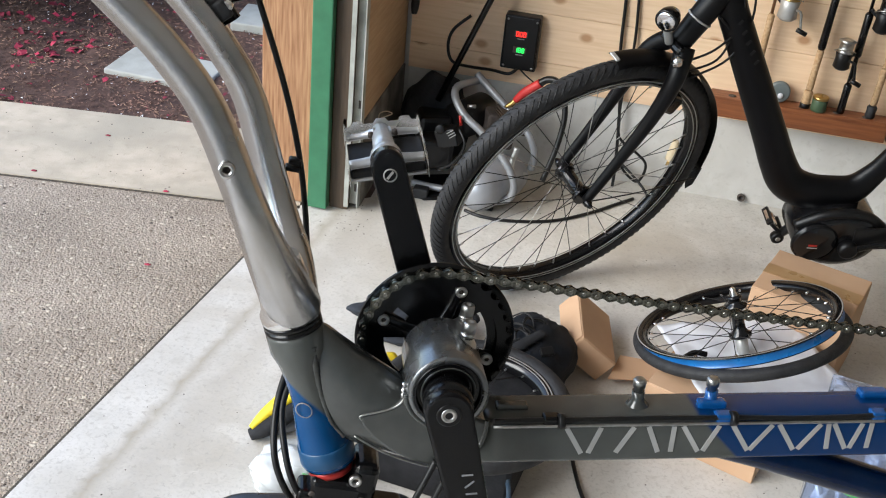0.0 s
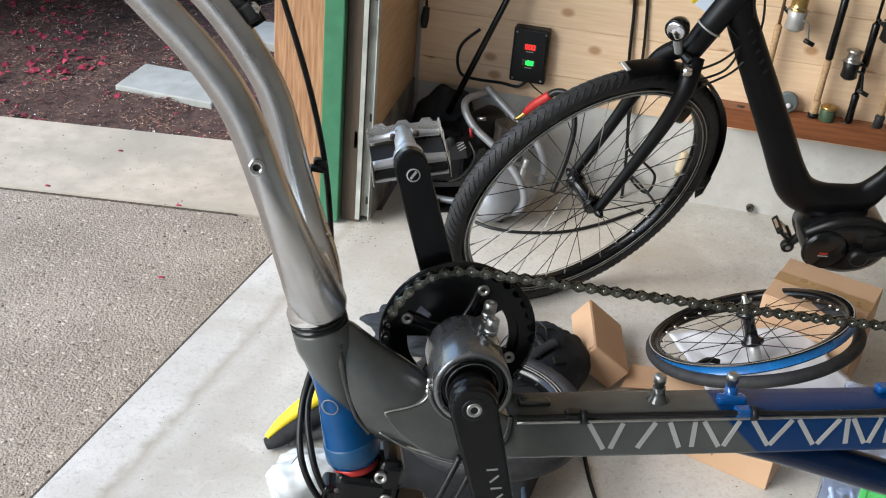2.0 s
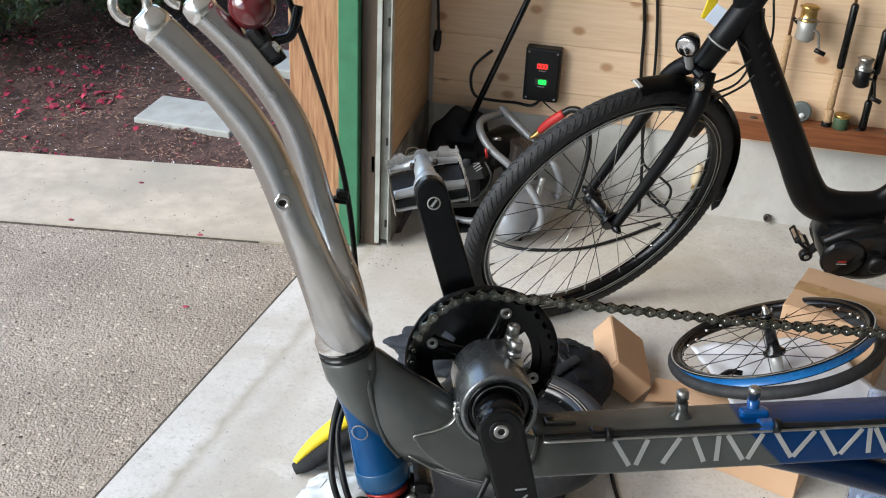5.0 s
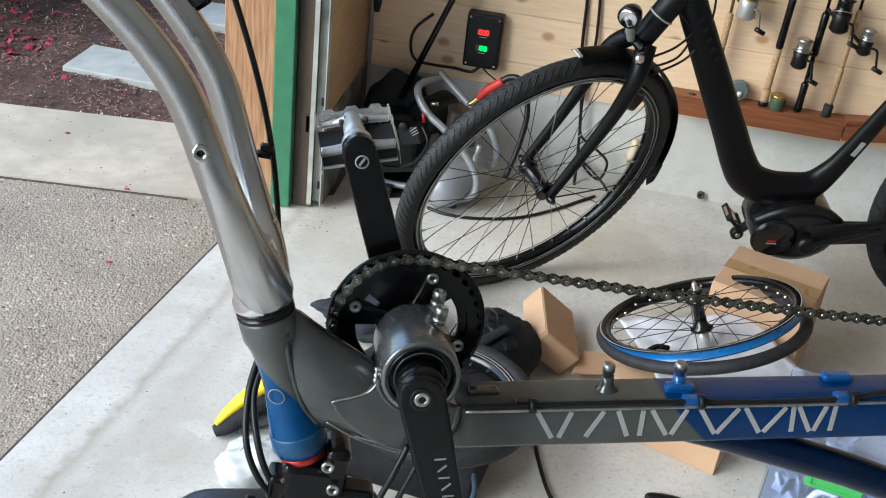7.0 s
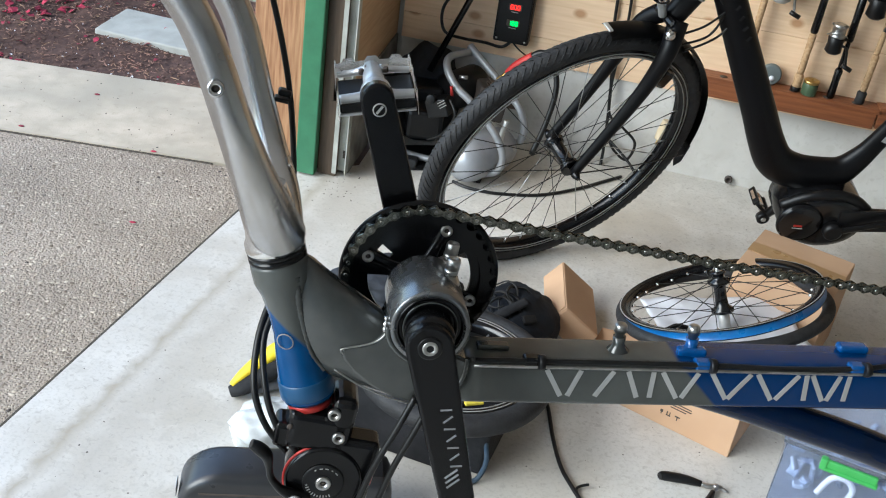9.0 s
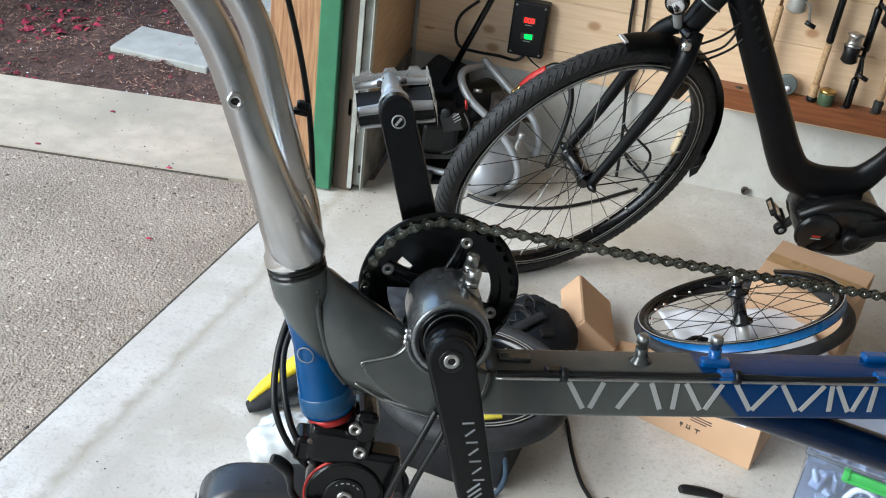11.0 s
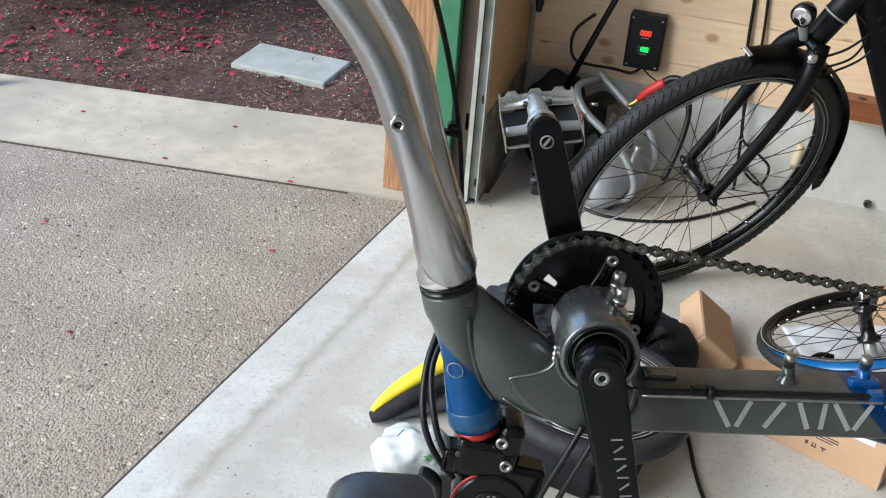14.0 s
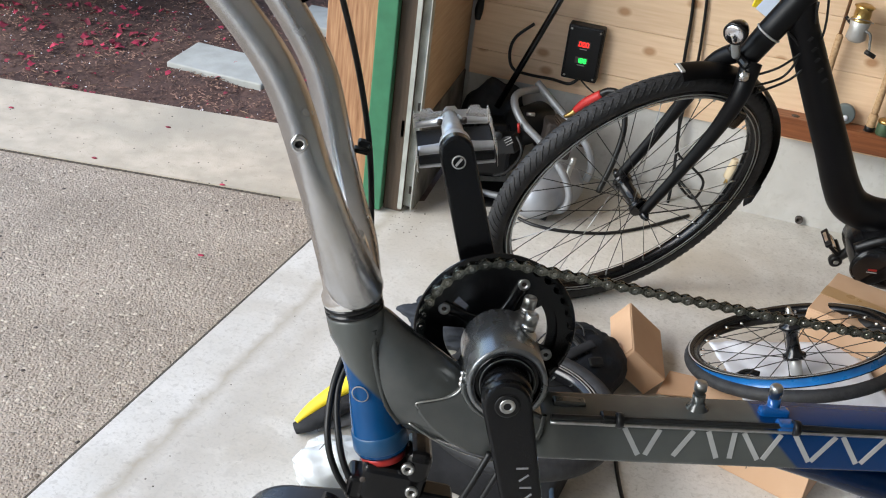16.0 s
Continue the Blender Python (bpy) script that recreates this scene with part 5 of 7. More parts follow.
for sx in (-1, 1):
    part("tread_plate", block(0.012, 0.088, 0.026, PF @ pose(sx * 0.034, 0, 0), 0.003), PLASTIC, fp)
for sy in (-0.042, 0.042):
    part("end_bar", block(0.058, 0.008, 0.014, PF @ pose(0, sy, 0), 0.002), PLASTIC, fp)
part("pedal_reflector", block(0.004, 0.05, 0.012, PF @ pose(-0.0415, 0, 0), 0.001), REFLECT, fp)
part("crank_eye", lathe([(0.016, 0), (0.016, 0.014), (0.012, 0.017), (0.006, 0.017), (0.006, 0.013), (0, 0.013)], pose(0.535, 0.094, -0.20, 90, 0, 0), 20), PLASTIC, fp)
part("crank_bolt", lathe([(0.0065, 0), (0.0065, 0.002), (0.003, 0.003)], pose(0.535, 0.079, -0.20, 90, 0, 0), 12), STEEL, fp)
part("far_crank", tube([(0.62, 0.085, -0.085, 0.014), (0.535, 0.09, -0.20, 0.011)], n=3, seg=10), PLASTIC, fp)
RWM = pose(1.145, 0, 0.0)
wheel_parts(ebike, RWM, 0.352, 0.0215, 36, tread=60)
part("chain_stay", tube([(0.66, -0.05, -0.06, 0.018), (0.85, -0.06, -0.035, 0.014), (1.145, -0.065, 0.0, 0.011)], n=4, seg=12), SATIN, ebike)
part("chain_guard", block(0.40, 0.008, 0.06, pose(0.83, -0.075, -0.04, 0, -6, 0), 0.003), PLASTIC, ebike)
part("kickstand", rod((1.10, -0.07, -0.03), (1.16, -0.17, -0.32), 0.008), BLACK, ebike)
part("saddle", tube([(0.74, 0, 0.52, 0.02), (0.82, 0, 0.53, 0.045), (0.95, 0, 0.54, 0.08)], n=4, seg=16, ell=1.3), PLASTIC, ebike)

# loose wheel lying on the carton
wheel2 = thing("loose_wheel", "black-tyred bicycle wheel with a blue rim leaning on a carton", "wheel", frame_of((0.304, 2.02, 0.203), Vector((0.93, 0, 0.3675)).normalized(), Vector((-0.36, 0.19, 0.911)).normalized().cross(Vector((0.93, 0, 0.3675)).normalized()), Vector((-0.36, 0.19, 0.911)).normalized()))
part("tyre", lathe([(0.2085 + 0.0135 * math.cos(a), -0.023 + 0.0130 * math.sin(a)) for a in np.linspace(0, 2 * math.pi, 19)], pose(0.004, -0.003, 0, 1, 5, 0), 96, caps=False), RUBBER, wheel2, "black tyre slipped below the rim")
part("rim_lip", lathe([(0.2062, 0.0111), (0.2088, 0.0111)], None, 96, caps=False), GALV, wheel2, "pale machined rim edge")
rim2 = part("rim", lathe([(0.2095, 0.0085), (0.2095, 0.0105), (0.207, 0.0108), (0.198, 0.0095), (0.188, 0.006), (0.188, -0.006), (0.198, -0.0095), (0.207, -0.0108), (0.2095, -0.0105), (0.2095, -0.0085)], None, 96, caps=False), BLACK, wheel2, "black rim")
part("rim_tape", lathe([(0.2093, -0.0087), (0.2075, -0.007), (0.2075, 0.007), (0.2093, 0.0087)], None, 96, caps=False), pbr("blue_rim_tape", (0.008, 0.125, 0.36), (0.006, 0.09, 0.28), 30, 0.3), rim2, "glossy blue rim tape")
for k in range(28):
    a = 2 * math.pi * k / 28
    sg = 1 if k % 2 else -1
    h = a + (0.75 if (k // 2) % 2 else -0.75)
    p, q_ = Vector((0.02 * math.cos(h), 0.02 * math.sin(h), 0.030 * sg + 0.004)), Vector((0.186 * math.cos(a), 0.186 * math.sin(a), 0.002 * sg))
    part("spoke", rod(p, q_, 0.001, 5), CABLE, rim2)
    part("nipple", rod(q_ * 0.955, q_, 0.0028, 6), POLISHED, rim2)
part("axle", rod((0, 0, -0.075), (0, 0, 0.072), 0.005, 12), BLACK, wheel2)
part("hub_shell", lathe([(0.010, -0.034), (0.0235, -0.031), (0.0235, -0.026), (0.014, -0.020), (0.0125, 0.0), (0.0125, 0.024), (0.019, 0.030), (0.0235, 0.034), (0.0235, 0.039), (0.013, 0.042), (0.012, 0.052), (0.016, 0.054), (0.016, 0.058), (0.008, 0.060)], None, 28), GLOSSY, wheel2, "black spool hub")
part("axle_end", lathe([(0.009, 0.056), (0.010, 0.060), (0.006, 0.068), (0.006, 0.074), (0.003, 0.077)], None, 16), POLISHED, wheel2, "polished axle end")
part("hub_end", lathe([(0.009, -0.075), (0.0125, -0.070), (0.0125, -0.036), (0.010, -0.034)], None, 20), GALV, wheel2, "grey hub end")

# ---- things along the side wall ----
meter = thing("power_meter", "black wall-mounted meter box with red and green digits", "meter", pose(-0.321, WALL_Y - 0.022, 0.385))
part("case", block(0.1, 0.04, 0.156, pose(0, -0.02, 0), 0.005), PLASTIC, meter)
part("face_plate", block(0.092, 0.003, 0.148, pose(0, -0.041, 0), 0.003), PLASTIC, meter)
for sx in (-1, 1):
    for sz in (-1, 1):
        part("screw", lathe([(0.0036, 0), (0.003, 0.0016), (0, 0.002)], pose(sx * 0.04, -0.042, sz * 0.067, 90, 0, 0), 12), STEEL, meter)


def digits(text, z, h, mat, name):
    """Seven-segment figures, one mesh a display."""
    seg = {"0": "abcdef", "1": "bc", "8": "abcdefg"}
    b = bmesh.new()
    w = h * 0.5
    for i, ch in enumerate(text):
        x0 = (i - (len(text) - 1) / 2) * w * 1.55
        for s in seg[ch]:
            hx, hz, sx, sz = {"a": (0, 0.5, 1, 0), "g": (0, 0, 1, 0), "d": (0, -0.5, 1, 0), "b": (0.5, 0.25, 0, 1), "c": (0.5, -0.25, 0, 1), "e": (-0.5, -0.25, 0, 1), "f": (-0.5, 0.25, 0, 1)}[s]
            block(w * 0.82 if sx else h * 0.17, 0.0012, h * 0.42 if sz else h * 0.15, pose(x0 + hx * w, -0.0437, z + hz * h), 0, 1, b)
    part(name, b, mat, meter)


part("window", block(0.036, 0.002, 0.018, pose(0.0, -0.0425, 0.028), 0.001), INK, meter)
part("window", block(0.036, 0.002, 0.018, pose(0.0, -0.0425, -0.018), 0.001), INK, meter)
digits("000", 0.028, 0.0125, LED_RED, "red_digits")
digits("188", -0.018, 0.0125, LED_GREEN, "green_digits")
part("print_bar", block(0.02, 0.001, 0.002, pose(0, -0.0428, 0.014)), DECAL, meter)
part("print_bar", block(0.02, 0.001, 0.002, pose(0, -0.0428, -0.032)), DECAL, meter)

cord = thing("electric_lead", "black electric lead drooping along the pine wall", "lead")
part("cable", tube([(-0.468, 2.955, 0.437), (-0.511, 2.940, 0.395), (-0.519, 2.920, 0.355), (-0.500, 2.900, 0.318), (-0.454, 2.920, 0.302), (-0.393, 2.950, 0.291), (-0.345, 2.955, 0.286), (-0.319, 2.955, 0.309)], 0.0045, seg=8), CABLE, cord)
part("lead", tube([(-0.319, 2.955, 0.309), (-0.294, 2.930, 0.299), (-0.262, 2.860, 0.311)], 0.0022, seg=6), CABLE, cord)
plug = thing("hanging_plug", "black plug end hanging by its cord on the wall", "plug")
part("plug_body", tube([(*(-0.618, 2.900, 0.437), 0.008), (*(-0.617, 2.900, 0.463), 0.012), (*(-0.614, 2.900, 0.495), 0.009)], n=4, seg=12), PLASTIC, plug)
part("cable", tube([(-0.614, 2.900, 0.495), (-0.626, 2.930, 0.591), (-0.643, 2.960, 0.762)], 0.004, seg=8), CABLE, plug)
pole = thing("black_pole", "thin black pole leaning into the corner behind the compressor", "pole")
part("shaft", rod((-0.515, 2.820, 0.229), (-0.287, 2.965, 0.837), 0.0085, 12), BLACK, pole)
c1 = thing("wall_cable", "black cable hanging down the wall behind the bicycle", "cable", group="wall cables")
part("cable", tube([(-0.070, 2.970, 0.633), (-0.057, 2.970, 0.542), (-0.047, 2.965, 0.393), (-0.020, 2.960, 0.222), (-0.004, 2.955, 0.049), (-0.003, 2.930, -0.022)], 0.0045, seg=8), CABLE, c1)
c2 = thing("wall_cable", "black cable ending in a loose loop against the wall", "cable", group="wall cables")
part("cable", tube([(-0.035, 2.970, 0.638), (-0.023, 2.970, 0.547), (-0.013, 2.965, 0.407), (-0.021, 2.960, 0.265), (-0.010, 2.955, 0.156), (0.036, 2.950, 0.122), (0.080, 2.950, 0.082), (0.066, 2.950, 0.025), (0.025, 2.950, 0.048), (0.012, 2.955, 0.070), (0.101, 2.900, 0.001), (-0.011, 2.880, -0.048)], 0.004, seg=8), CABLE, c2)
c3 = thing("extension_lead", "black extension lead lying in a wide curve on concrete", "lead", group="floor cables")
part("cable", tube([(-0.380, 2.636, 0.005), (-0.333, 2.618, 0.005), (-0.256, 2.621, 0.005), (-0.146, 2.663, 0.005), (-0.054, 2.742, 0.005), (0.017, 2.825, 0.005), (0.062, 2.878, 0.005)], 0.0045, seg=8), CABLE, c3)
wp = thing("pale_plug", "cream two-pin plug hanging at the stem wall", "plug")
part("plug_body", tube([(*(0.150, 2.950, 0.171), 0.009), (*(0.146, 2.950, 0.134), 0.014), (*(0.141, 2.950, 0.110), 0.012)], n=4, seg=12), pbr("cream_plastic", (0.62, 0.52, 0.36), (0.55, 0.45, 0.3), 20, 0.5), wp)
for dx in (-4, 3):
    part("pin", rod((0.141, 2.950, 0.110), tuple(np.array((0.140, 2.950, 0.092)) + (dx * 0.001, 0, 0)), 0.0025, 8), BRASS, wp)
spot = thing("pipe_stub", "small dark pipe hole at the foot of the wall", "pipe")
part("stub", lathe([(0.008, 0), (0.011, 0.002), (0.011, 0.012), (0.007, 0.012), (0.006, 0.004), (0, 0.004)], Matrix.Translation((0.364, 2.985, 0.018)) @ pose(0, 0, 0, 90, 0, 0), 16), INK, spot)

# compressor with its tubular cradle
comp = thing("air_compressor", "small air compressor with silver tank and grey tube frame", "compressor")
tk = Vector((-0.321, 2.700, 0.072))
part("tank", lathe([(0, -0.115), (0.03, -0.108), (0.052, -0.09), (0.061, -0.06), (0.061, 0.06), (0.052, 0.09), (0.03, 0.108), (0, 0.115)], Matrix.Translation(tk) @ pose(0, 0, 0, 0, 90, 62), 28), pbr("silver_paint", (0.34, 0.35, 0.37), (0.28, 0.29, 0.31), 20, 0.38, 0.4), comp, "pale silver air tank")
part("frame_tube", tube([(-0.409, 2.860, 0.292), (-0.454, 2.780, 0.299), (-0.454, 2.740, 0.282), (-0.419, 2.710, 0.247), (-0.360, 2.690, 0.212), (-0.293, 2.670, 0.155), (-0.259, 2.655, 0.101), (-0.267, 2.650, 0.056), (-0.315, 2.655, 0.033)], 0.0105, seg=12), TUBEGREY, comp, "grey bent tube")
part("frame_tube", tube([(-0.419, 2.860, 0.307), (-0.374, 2.830, 0.283), (-0.311, 2.800, 0.243), (-0.249, 2.770, 0.197), (-0.223, 2.760, 0.143), (-0.230, 2.760, 0.099)], 0.0105, seg=12), TUBEGREY, comp, "grey bent tube")
part("frame_tube", tube([(-0.546, 2.700, 0.027), (-0.470, 2.700, 0.023), (-0.380, 2.680, 0.042)], 0.010, seg=12), TUBEGREY, comp, "grey foot rail")
part("motor", lathe([(0.03, -0.07), (0.052, -0.06), (0.055, 0.05), (0.04, 0.07), (0.012, 0.075)], Matrix.Translation((-0.419, 2.840, 0.192)) @ pose(0, 0, 0, 0, 90, 60), 24), PLASTIC, comp, "dark motor")
part("pump_head", block(0.09, 0.08, 0.10, Matrix.Translation((-0.343, 2.830, 0.175)) @ pose(0, 0, 0, 0, 8, 25), 0.008), pbr("oily_dark_metal", (0.06, 0.05, 0.045), (0.11, 0.09, 0.08), 25, 0.6, 0.3), comp)
part("switch_box", block(0.062, 0.05, 0.05, Matrix.Translation((-0.453, 2.700, 0.186)) @ pose(0, 0, 0, 0, -22, -12), 0.004), PLASTIC, comp)
for k in range(3):
    part("label_bar", block(0.022, 0.001, 0.002, Matrix.Translation((-0.441, 2.670, 0.202)) @ pose(-0.006 + 0.004 * k, -0.002, 0.010 - 0.006 * k, 0, -40, 0)), DECAL, comp)
part("switch_knob", rod((-0.423, 2.690, 0.227), (-0.428, 2.690, 0.253), 0.004, 8), RED, comp)
part("fitting", rod((-0.418, 2.740, 0.262), (-0.396, 2.740, 0.265), 0.005, 10), STEEL, comp)
part("crank_case", block(0.10, 0.1, 0.085, Matrix.Translation((-0.499, 2.740, 0.122)) @ pose(0, 0, 0, 0, 0, 15), 0.012), PLASTIC, comp)
part("gauge", lathe([(0.013, 0), (0.013, 0.01), (0.011, 0.011), (0, 0.011)], Matrix.Translation((-0.475, 2.680, 0.211)) @ pose(0, 0, 0, 80, 0, 0), 16), PLASTIC, comp)
part("air_hose", tube([(-0.426, 2.680, 0.220), (-0.403, 2.660, 0.184), (-0.433, 2.670, 0.120), (-0.472, 2.680, 0.090)], 0.004, seg=8), CABLE, comp)
part("rubber_foot", block(0.042, 0.03, 0.024, Matrix.Translation((-0.329, 2.676, 0.012)), 0.004), RUBBER, comp)
part("rubber_foot", block(0.042, 0.03, 0.03, Matrix.Translation((-0.512, 2.674, 0.015)), 0.004), RUBBER, comp)
part("foot_rail", tube([(-0.270, 2.720, 0.175), (-0.276, 2.710, 0.114), (-0.239, 2.740, 0.089)], 0.008, seg=10), GALV, comp)
for k in range(7):
    part("cooling_fin", block(0.075, 0.07, 0.003, Matrix.Translation((-0.303, 2.800, 0.213)) @ pose(0, 0, -0.024 + 0.009 * k, 0, 10, 30), 0.0008), pbr("rusty_fin", (0.11, 0.075, 0.05), (0.06, 0.045, 0.035), 30, 0.7, 0.4) if k == 0 else bpy.data.materials["rusty_fin"], comp)
part("engine_block", block(0.09, 0.09, 0.12, Matrix.Translation((-0.517, 2.800, 0.113)) @ pose(0, 0, 0.03, 0, 0, 20), 0.012), PLASTIC, comp)
part("lower_tray", block(0.20, 0.14, 0.03, Matrix.Translation((-0.441, 2.760, 0.004)) @ pose(0, 0, -0.01, 0, 0, 25), 0.006), PLASTIC, comp)
# black lump added where the corner only lies in deep shade
shade_lump = thing("corner_shade", "black lump standing in for the deep shade behind the compressor", "sack")
sk = bmesh.new()
bmesh.ops.create_icosphere(sk, subdivisions=4, radius=1.0)
for v in sk.verts:
    v.co *= 1 + 0.16 * noise.noise(v.co * 2.2)
    v.co = Vector((v.co.x * 0.10, v.co.y * 0.07, v.co.z * 0.15 + 0.13))
part("body", sk, CANVAS, shade_lump, m=Matrix.Translation((-0.53, 2.885, 0)), smooth=True)
nozzle = thing("air_nozzle", "red-handled air chuck with a brass tip", "air tool")
part("grip", tube([(*(-0.297, 2.780, 0.284), 0.009), (*(-0.273, 2.775, 0.315), 0.012), (*(-0.235, 2.770, 0.349), 0.012)], n=4, seg=12), pbr("red_rubber", (0.5, 0.03, 0.025), (0.42, 0.02, 0.02), 20, 0.5), nozzle)
part("tip", tube([(*(-0.322, 2.780, 0.260), 0.005), (*(-0.307, 2.780, 0.272), 0.007), (*(-0.296, 2.780, 0.286), 0.007)], n=3, seg=10), BRASS, nozzle)
part("hose", tube([(*(-0.238, 2.770, 0.347), 0.010), (*(-0.215, 2.770, 0.362), 0.0095), (*(-0.185, 2.760, 0.357), 0.008), (*(-0.158, 2.740, 0.290), 0.008), (*(-0.165, 2.720, 0.198), 0.008), (*(-0.188, 2.700, 0.102), 0.008)], n=5, seg=10), CABLE, nozzle)

# fishing rods in their rack
rack = thing("rod_rack", "red-stained wooden fishing rod rack on the pine wall", "rack")
part("base_board", block(0.475, 0.06, 0.014, pose(0.452, 2.948, 0.326), 0.003), RACKWOOD, rack)
part("front_rail", block(0.455, 0.016, 0.044, pose(0.455, 2.925, 0.299), 0.003), RACKWOOD, rack)
part("back_board", block(0.475, 0.014, 0.05, pose(0.452, 2.976, 0.300), 0.003), PINE, rack)
part("end_board", block(0.14, 0.05, 0.014, pose(0.755, 2.955, 0.335, 0, -4, 6), 0.003), RACKWOOD, rack)
part("end_rail", block(0.14, 0.016, 0.044, pose(0.755, 2.935, 0.306, 0, -4, 6), 0.003), RACKWOOD, rack)
for x in (0.275, 0.36, 0.462, 0.552, 0.629):
    part("hole", lathe([(0.011, 0), (0, 0.0004)], pose(x - 0.004, 2.942, 0.3332), 18), INK, rack)


def fishing_rod(x, lean, grips, label, tip=1.75):
    """grips: (from, to, radius, material) up the rod."""
    r = thing("fishing_rod", label, "fishing rod", pose(x, 2.943, 0.333, 0, lean, 0), group="rods in the rack")
    part("blank", rod((0, 0, 0.02), (0, 0.02, tip), 0.0048, 10, 0.0015), BROWNROD if grips[0][3] is CORK else BLACK, r)
    for a, z, rad, mat in grips:
        part("grip", lathe([(rad * 0.8, a), (rad, a + 0.006), (rad * 0.92, (a + z) / 2), (rad, z - 0.006), (rad * 0.7, z)], None, 18), mat, r)
    return r


def reel(r, z, side, spool_mat, big=1.0, body=None):
    o = part("reel", lathe([(0.012 * big, -0.024 * big), (0.019 * big, -0.018 * big), (0.017 * big, 0.0), (0.019 * big, 0.014 * big), (0.012 * big, 0.02 * big)], pose(side * 0.036, -0.02, z, 0, 0, 0), 20), body or PLASTIC, r, "spinning reel")
    part("spool", lathe([(0.017 * big, 0), (0.0195 * big, 0.003), (0.0155 * big, 0.006), (0.0155 * big, 0.024 * big), (0.0195 * big, 0.027 * big), (0.012 * big, 0.031 * big)], pose(side * 0.036, -0.02, z + 0.016 * big), 20), spool_mat, o)
    part("foot", tube([(0, -0.002, z + 0.02), (side * 0.02, -0.01, z + 0.005), (side * 0.036, -0.018, z - 0.005)], 0.005, seg=8), PLASTIC, o)
    part("bail", tube([(side * 0.036 - 0.023 * big, -0.02, z + 0.02), (side * 0.036 - 0.015, -0.04, z + 0.03), (side * 0.036 + 0.015, -0.042, z + 0.03), (side * 0.036 + 0.023 * big, -0.02, z + 0.02)], 0.0016, seg=6), STEEL, o)
    h = part("handle", tube([(side * 0.036, -0.03, z), (side * 0.036 + 0.028, -0.036, z - 0.002), (side * 0.036 + 0.036, -0.038, z - 0.03), (side * 0.036 + 0.040, -0.04, z - 0.05)], 0.0034, seg=8), STEEL if spool_mat is BRASS else PLASTIC, o)
    part("knob", rod((side * 0.036 + 0.030, -0.044, z - 0.046), (side * 0.036 + 0.056, -0.044, z - 0.056), 0.0062, 10), PLASTIC, h)


r0 = fishing_rod(0.318, 0.5, [(0.10, 0.24, 0.0095, CORK), (0.0, 0.1, 0.008, CORK)], "fishing rod with a brown wooden grip standing in the rack")
r1 = fishing_rod(0.462, 1.0, [(0.0, 0.05, 0.0125, CORK), (0.05, 0.165, 0.0095, CORK), (0.165, 0.34, 0.0105, BLACK)], "fishing rod with a cork grip and silver reel")
part("butt_cap", lathe([(0.012, 0), (0.0138, 0.002), (0.0138, 0.012), (0.012, 0.014)], None, 16), PLASTIC, r1)
reel(r0, 0.268, 1, BRASS, 1.35, GALV)
r2 = fishing_rod(0.556, 0.5, [(0.0, 0.085, 0.0105, BLACK), (0.085, 0.16, 0.0062, BLACK), (0.16, 0.28, 0.0105, BLACK)], "black fishing rod with a small spinning reel")
reel(r2, 0.155, -1, STEEL, 1.15)
reel(r2, 0.27, 1, BLACK, 1.3)
r3 = fishing_rod(0.632, 1.2, [(0.0, 0.036, 0.0135, RUBBER), (0.036, 0.14, 0.0095, CORK), (0.14, 0.3, 0.0075, CORK)], "fishing rod with a cork handle and black butt")
reel(r3, 0.215, 1, STEEL, 1.0)
tin = thing("small_tin", "small green tin with a brass lid beside the rods", "tin", pose(0.497, 2.935, 0.333))
part("can", lathe([(0.018, 0), (0.0205, 0.002), (0.0205, 0.036), (0.019, 0.038)], None, 24), GREENTIN, tin)
part("lid", lathe([(0.0212, 0.034), (0.0212, 0.041), (0.017, 0.042), (0.004, 0.040), (0.003, 0.045), (0, 0.046)], None, 24), BRASS, tin)
disc = thing("line_spool", "grey round line spool standing against the wall", "spool", pose(0.39, 2.955, 0.363))
part("flange", lathe([(0.0, -0.002), (0.028, -0.002), (0.029, 0.0), (0.028, 0.012), (0.024, 0.013), (0, 0.010)], pose(0, 0, 0, 90, 0, 0), 28), pbr("grey_plastic", (0.13, 0.15, 0.15), (0.1, 0.12, 0.12), 20, 0.4), disc)
part("hub", lathe([(0.0075, 0), (0.0075, 0.004), (0, 0.004)], pose(0.004, -0.012, -0.008, 90, 0, 0), 16), WHITE, disc)

# ---- things on the floor ----


